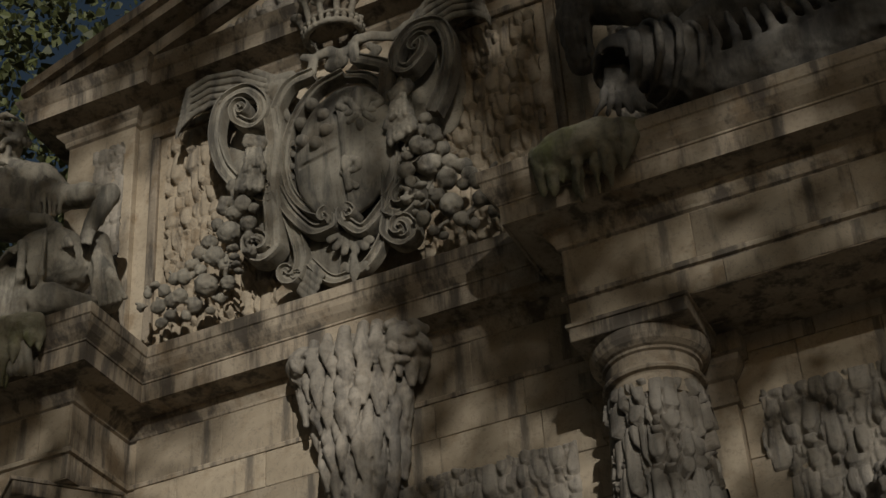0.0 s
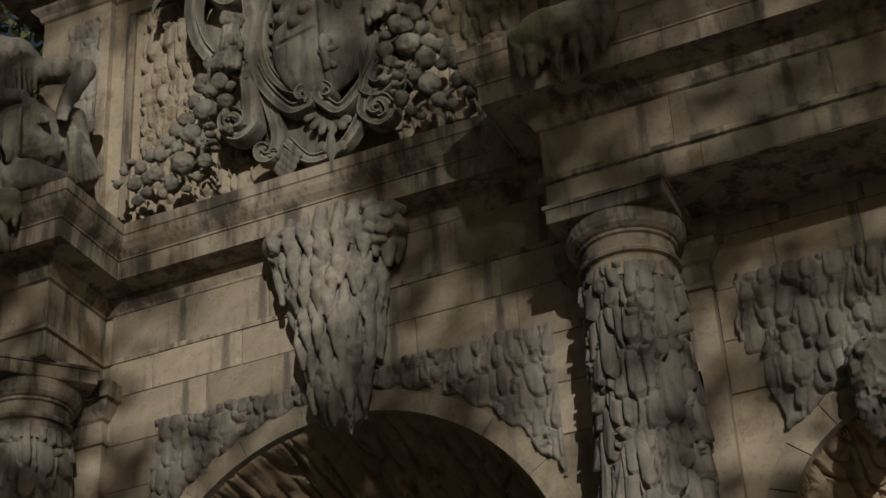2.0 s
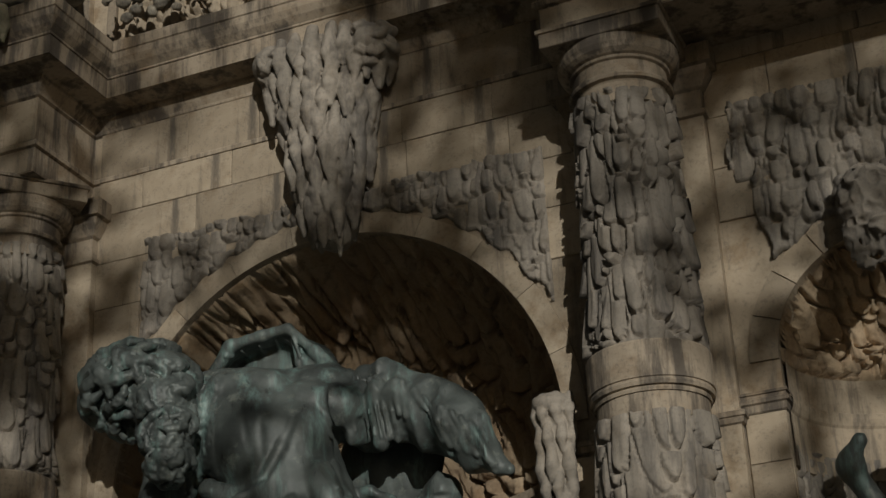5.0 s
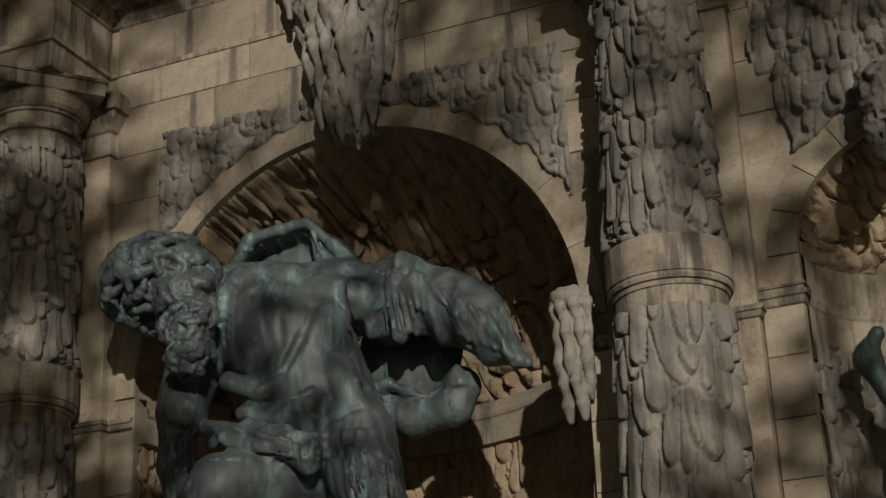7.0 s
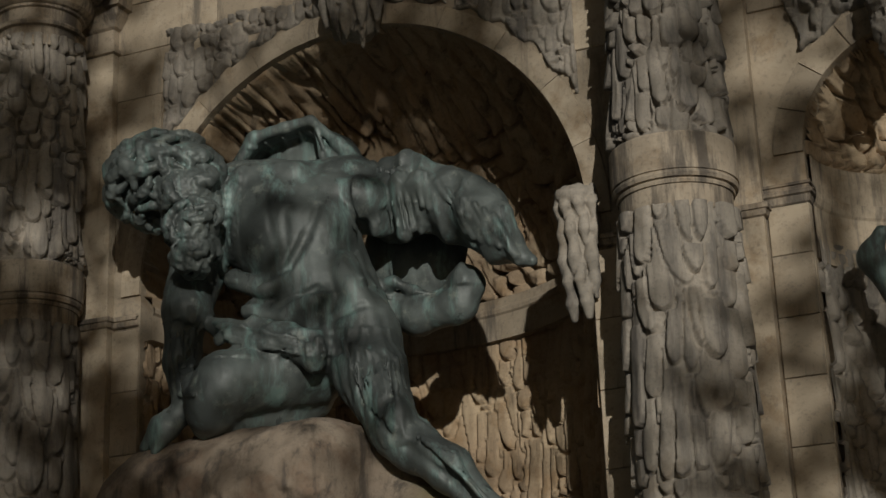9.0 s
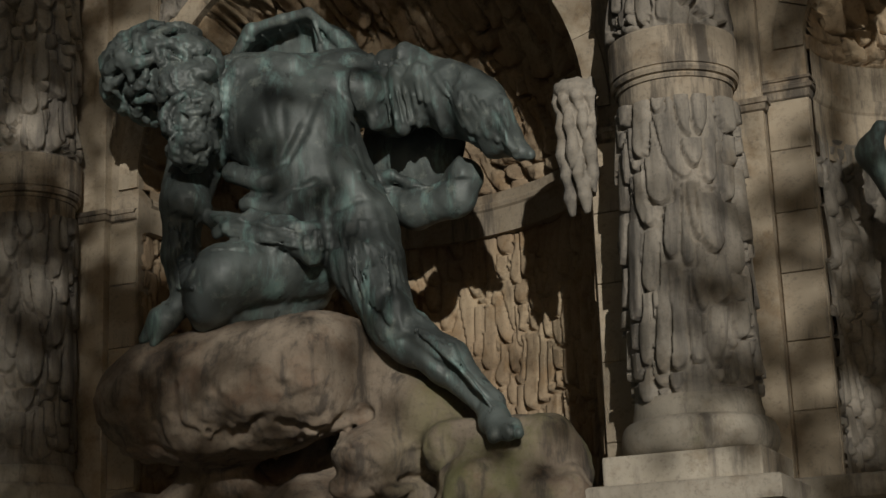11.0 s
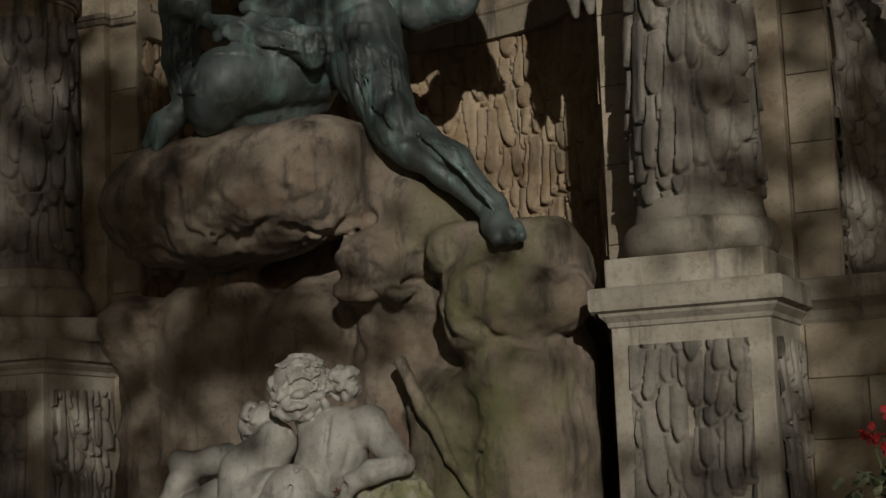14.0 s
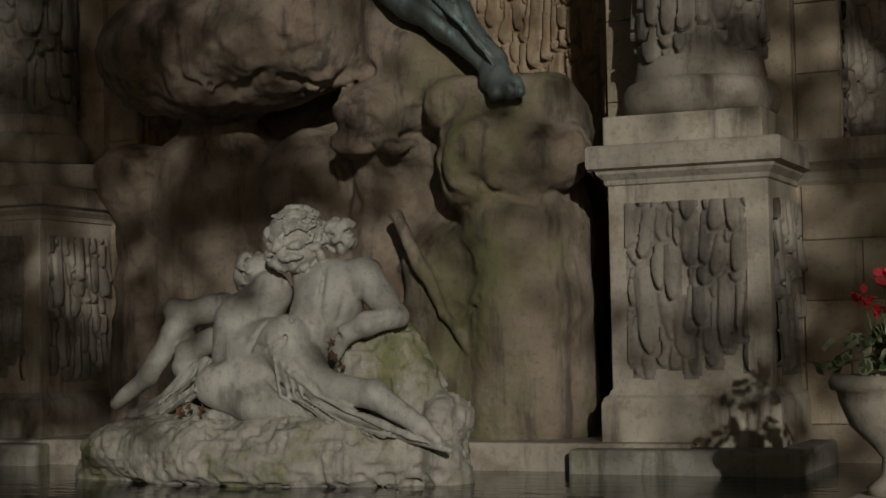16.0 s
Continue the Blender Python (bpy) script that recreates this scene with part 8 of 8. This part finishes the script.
def shade_tree(x, d, boughs, seed, leaf=0.2):
    """An unseen spreading tree added between the sun and the front to shade it; boughs: x, z of their shade, half
    width, half height, density of leaves.
    """
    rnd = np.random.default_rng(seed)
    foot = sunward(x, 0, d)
    t = thing("plane_tree", (foot[0], foot[1], -0.55), "unseen spreading plane tree with thin autumn foliage, added to shade the front", "tree", "trees round the fountain")
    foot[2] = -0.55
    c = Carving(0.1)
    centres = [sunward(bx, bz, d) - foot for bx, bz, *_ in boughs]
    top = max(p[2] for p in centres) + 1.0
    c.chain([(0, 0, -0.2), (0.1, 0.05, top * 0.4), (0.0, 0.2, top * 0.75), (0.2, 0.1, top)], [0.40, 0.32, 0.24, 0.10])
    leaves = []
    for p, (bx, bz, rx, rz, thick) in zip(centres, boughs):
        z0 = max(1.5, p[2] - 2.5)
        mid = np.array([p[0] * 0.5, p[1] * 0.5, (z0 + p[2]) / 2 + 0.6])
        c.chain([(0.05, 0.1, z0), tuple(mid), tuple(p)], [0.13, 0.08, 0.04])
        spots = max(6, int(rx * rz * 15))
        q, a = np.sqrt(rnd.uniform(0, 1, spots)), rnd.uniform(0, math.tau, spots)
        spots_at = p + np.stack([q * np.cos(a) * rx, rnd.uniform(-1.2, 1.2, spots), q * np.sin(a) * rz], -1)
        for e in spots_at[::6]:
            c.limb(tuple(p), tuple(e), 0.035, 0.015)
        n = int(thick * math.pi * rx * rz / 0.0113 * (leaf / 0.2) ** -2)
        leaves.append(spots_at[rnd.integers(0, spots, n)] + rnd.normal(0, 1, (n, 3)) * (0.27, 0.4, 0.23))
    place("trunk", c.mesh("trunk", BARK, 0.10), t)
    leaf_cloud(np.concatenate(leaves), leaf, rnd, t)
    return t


# four added trees out of view; each bough darkens one chosen area of the front
shade_tree(3.2, 24.0, [(-0.9, 11.9, 1.8, 1.9, 2.3), (-3.3, 11.9, 1.6, 1.9, 1.5), (-5.0, 11.3, 0.6, 1.4, 0.9), (-0.7, 9.3, 1.7, 0.7, 2.2), (-3.4, 9.6, 1.2, 0.6, 2.2), (-3.2, 8.0, 0.9, 1.0, 1.7),
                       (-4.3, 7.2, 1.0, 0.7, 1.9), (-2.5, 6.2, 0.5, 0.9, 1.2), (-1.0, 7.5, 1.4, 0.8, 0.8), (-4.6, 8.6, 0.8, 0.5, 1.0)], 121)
shade_tree(-10.8, 28.0, [(-7.6, 13.9, 2.2, 0.9, 1.8), (-4.6, 14.0, 1.6, 0.9, 2.0), (-8.9, 11.5, 1.0, 1.3, 1.6), (-8.8, 9.1, 1.0, 1.0, 1.6), (-6.6, 9.5, 0.9, 0.3, 0.7)], 122)
shade_tree(-10.6, 20.0, [(-8.5, 7.3, 0.9, 1.2, 2.0), (-8.5, 5.0, 0.8, 1.5, 1.3), (-8.5, 2.4, 1.0, 1.4, 1.5), (-8.3, 0.5, 1.2, 0.9, 1.8), (-7.0, 1.7, 0.9, 1.2, 1.4), (-5.8, 2.3, 0.8, 0.7, 0.8), (-7.45, 3.4, 0.5, 1.0, 3.0),
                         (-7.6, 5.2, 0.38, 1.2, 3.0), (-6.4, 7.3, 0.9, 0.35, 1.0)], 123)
shade_tree(2.8, 19.0, [(-0.8, 5.0, 1.2, 1.3, 1.0), (-0.7, 2.7, 1.3, 1.1, 2.0), (-0.9, 0.8, 1.3, 0.9, 1.4), (-2.8, 0.6, 0.9, 0.6, 0.6), (-4.0, 1.8, 0.7, 0.9, 0.5), (-2.5, 3.6, 0.5, 1.0, 0.7), (-2.5, 2.4, 0.6, 0.5, 0.3), (-5.6, 4.6, 1.2, 1.2, 0.3)], 124)

# ---- dressed stones of the entablature ----
for x0, x1, y in FRIEZE:
    courses(x0, x1, [8.525, 8.965], y + 0.012, entab, length=1.1)
    courses(x0, x1, [8.215, 8.45], y + 0.014, entab, length=1.4)

# ---- fallen leaves caught on the marble ----
def fallen_leaf(x, y, z, size, turn):
    bm = bmesh.new()
    n = 10
    rim = [bm.verts.new((math.cos(i * math.tau / n) * size * (1.0 if i % 2 else 0.62), math.sin(i * math.tau / n) * size * (0.8 if i % 2 else 0.5), 0.35 * size * math.cos(2.3 * i))) for i in range(n)]
    mid = bm.verts.new((0, 0, 0))
    for i in range(n):
        bm.faces.new((rim[i], rim[(i + 1) % n], mid))
    bm.transform(pose(x, y, z, 60, turn * 0.3, turn))
    tagged(part("fallen_leaf", bm, DEAD_LEAF), "curled brown autumn leaf lying on the marble", "leaf", "fallen leaves")


for n, (x, y, z) in enumerate([(-4.42, 8.52, 0.98), (-4.40, 8.50, 0.90), (-4.35, 8.52, 0.84), (-5.42, 8.44, 0.58), (-5.50, 8.46, 0.55), (-5.30, 8.40, 0.56)]):
    fallen_leaf(x, y, z, 0.036 + 0.008 * (n % 3), 50 * n)

# ---- planted urn beside the basin ----
def flower_urn(x, y, z):
    u = thing("flower_urn", (x, y, z), "stone urn planted with red geraniums and variegated ivy", "planter")
    prof = [(0.14, -0.55), (0.15, -0.50), (0.08, -0.44), (0.07, -0.36), (0.12, -0.30), (0.22, -0.2), (0.27, -0.08), (0.28, -0.03), (0.31, -0.02), (0.32, 0.02), (0.30, 0.05), (0.26, 0.04), (0.22, 0.0)]
    part("urn", lathe(prof, 40), PEDESTAL, u, smooth=True)
    rnd = random.Random(7)
    stems, petals, green, edge = bmesh.new(), [], [], []
    def leaf(me, c, size, tilt, spin):
        m = Matrix.Translation(c) @ Euler((tilt, rnd.uniform(-0.5, 0.5), spin)).to_matrix().to_4x4()
        n = 9
        bm_ = me
        ring = [bm_.verts.new(m @ Vector((math.cos(i * math.tau / n) * size * rnd.uniform(0.85, 1.1), math.sin(i * math.tau / n) * size, 0.12 * size * math.cos(2 * i)))) for i in range(n)]
        mid = bm_.verts.new(m @ Vector((0, 0, -0.1 * size)))
        for i in range(n):
            bm_.faces.new((ring[i], ring[(i + 1) % n], mid))
    heads = [(-0.13, -0.05, 0.43), (-0.03, -0.02, 0.52), (0.08, 0.02, 0.55), (0.18, -0.05, 0.45), (0.02, 0.1, 0.6), (-0.05, 0.06, 0.36)]
    for hx, hy, hz in heads:
        fl = bmesh.new()
        for _ in range(16):
            v = Vector((rnd.gauss(0, 1), rnd.gauss(0, 1), rnd.gauss(0, 0.7))).normalized() * 0.045
            leaf(fl, Vector((hx, hy, hz)) + v, 0.024, rnd.uniform(0, 3), rnd.uniform(0, 6))
        part("flower", fl, PETAL, u, "red geranium blossom")
        a, b_ = Vector((hx * 0.3, hy * 0.3, 0.02)), Vector((hx, hy, hz))
        w = Vector((0.005, 0, 0))
        q = [stems.verts.new(p) for p in (a - w, a + w, b_ + w, b_ - w)]
        stems.faces.new(q)
    lf, le = bmesh.new(), bmesh.new()
    for i in range(70):
        a, q = rnd.uniform(0, math.tau), rnd.uniform(0.05, 0.36)
        c = Vector((math.cos(a) * q, math.sin(a) * q, 0.16 - 0.9 * max(0, q - 0.24) + rnd.uniform(-0.06, 0.12)))
        s, tilt, spin = rnd.uniform(0.03, 0.055), rnd.uniform(0.2, 1.5), rnd.uniform(0, 6)
        state = rnd.getstate()
        leaf(le, c, s, tilt, spin)
        rnd.setstate(state)
        leaf(lf, c + Vector((-0.002, -0.004, 0.002)), s * 0.86, tilt, spin)
    part("stem", stems, STEM, u)
    tagged(part("leaf", lf, VARIEGATED, u, "dark green leaves"), kind="stuff")
    tagged(part("leaf_rim", le, LEAF_EDGE, u, "cream leaf margins"), kind="stuff")
    return u


flower_urn(-0.83, 7.6, 0.72)
tagged(part("urn_plinth", box((-1.05, 7.38, -0.56), (-0.61, 7.82, 0.18), 0.02), PEDESTAL), "square stone plinth under the flower urn", "plinth")
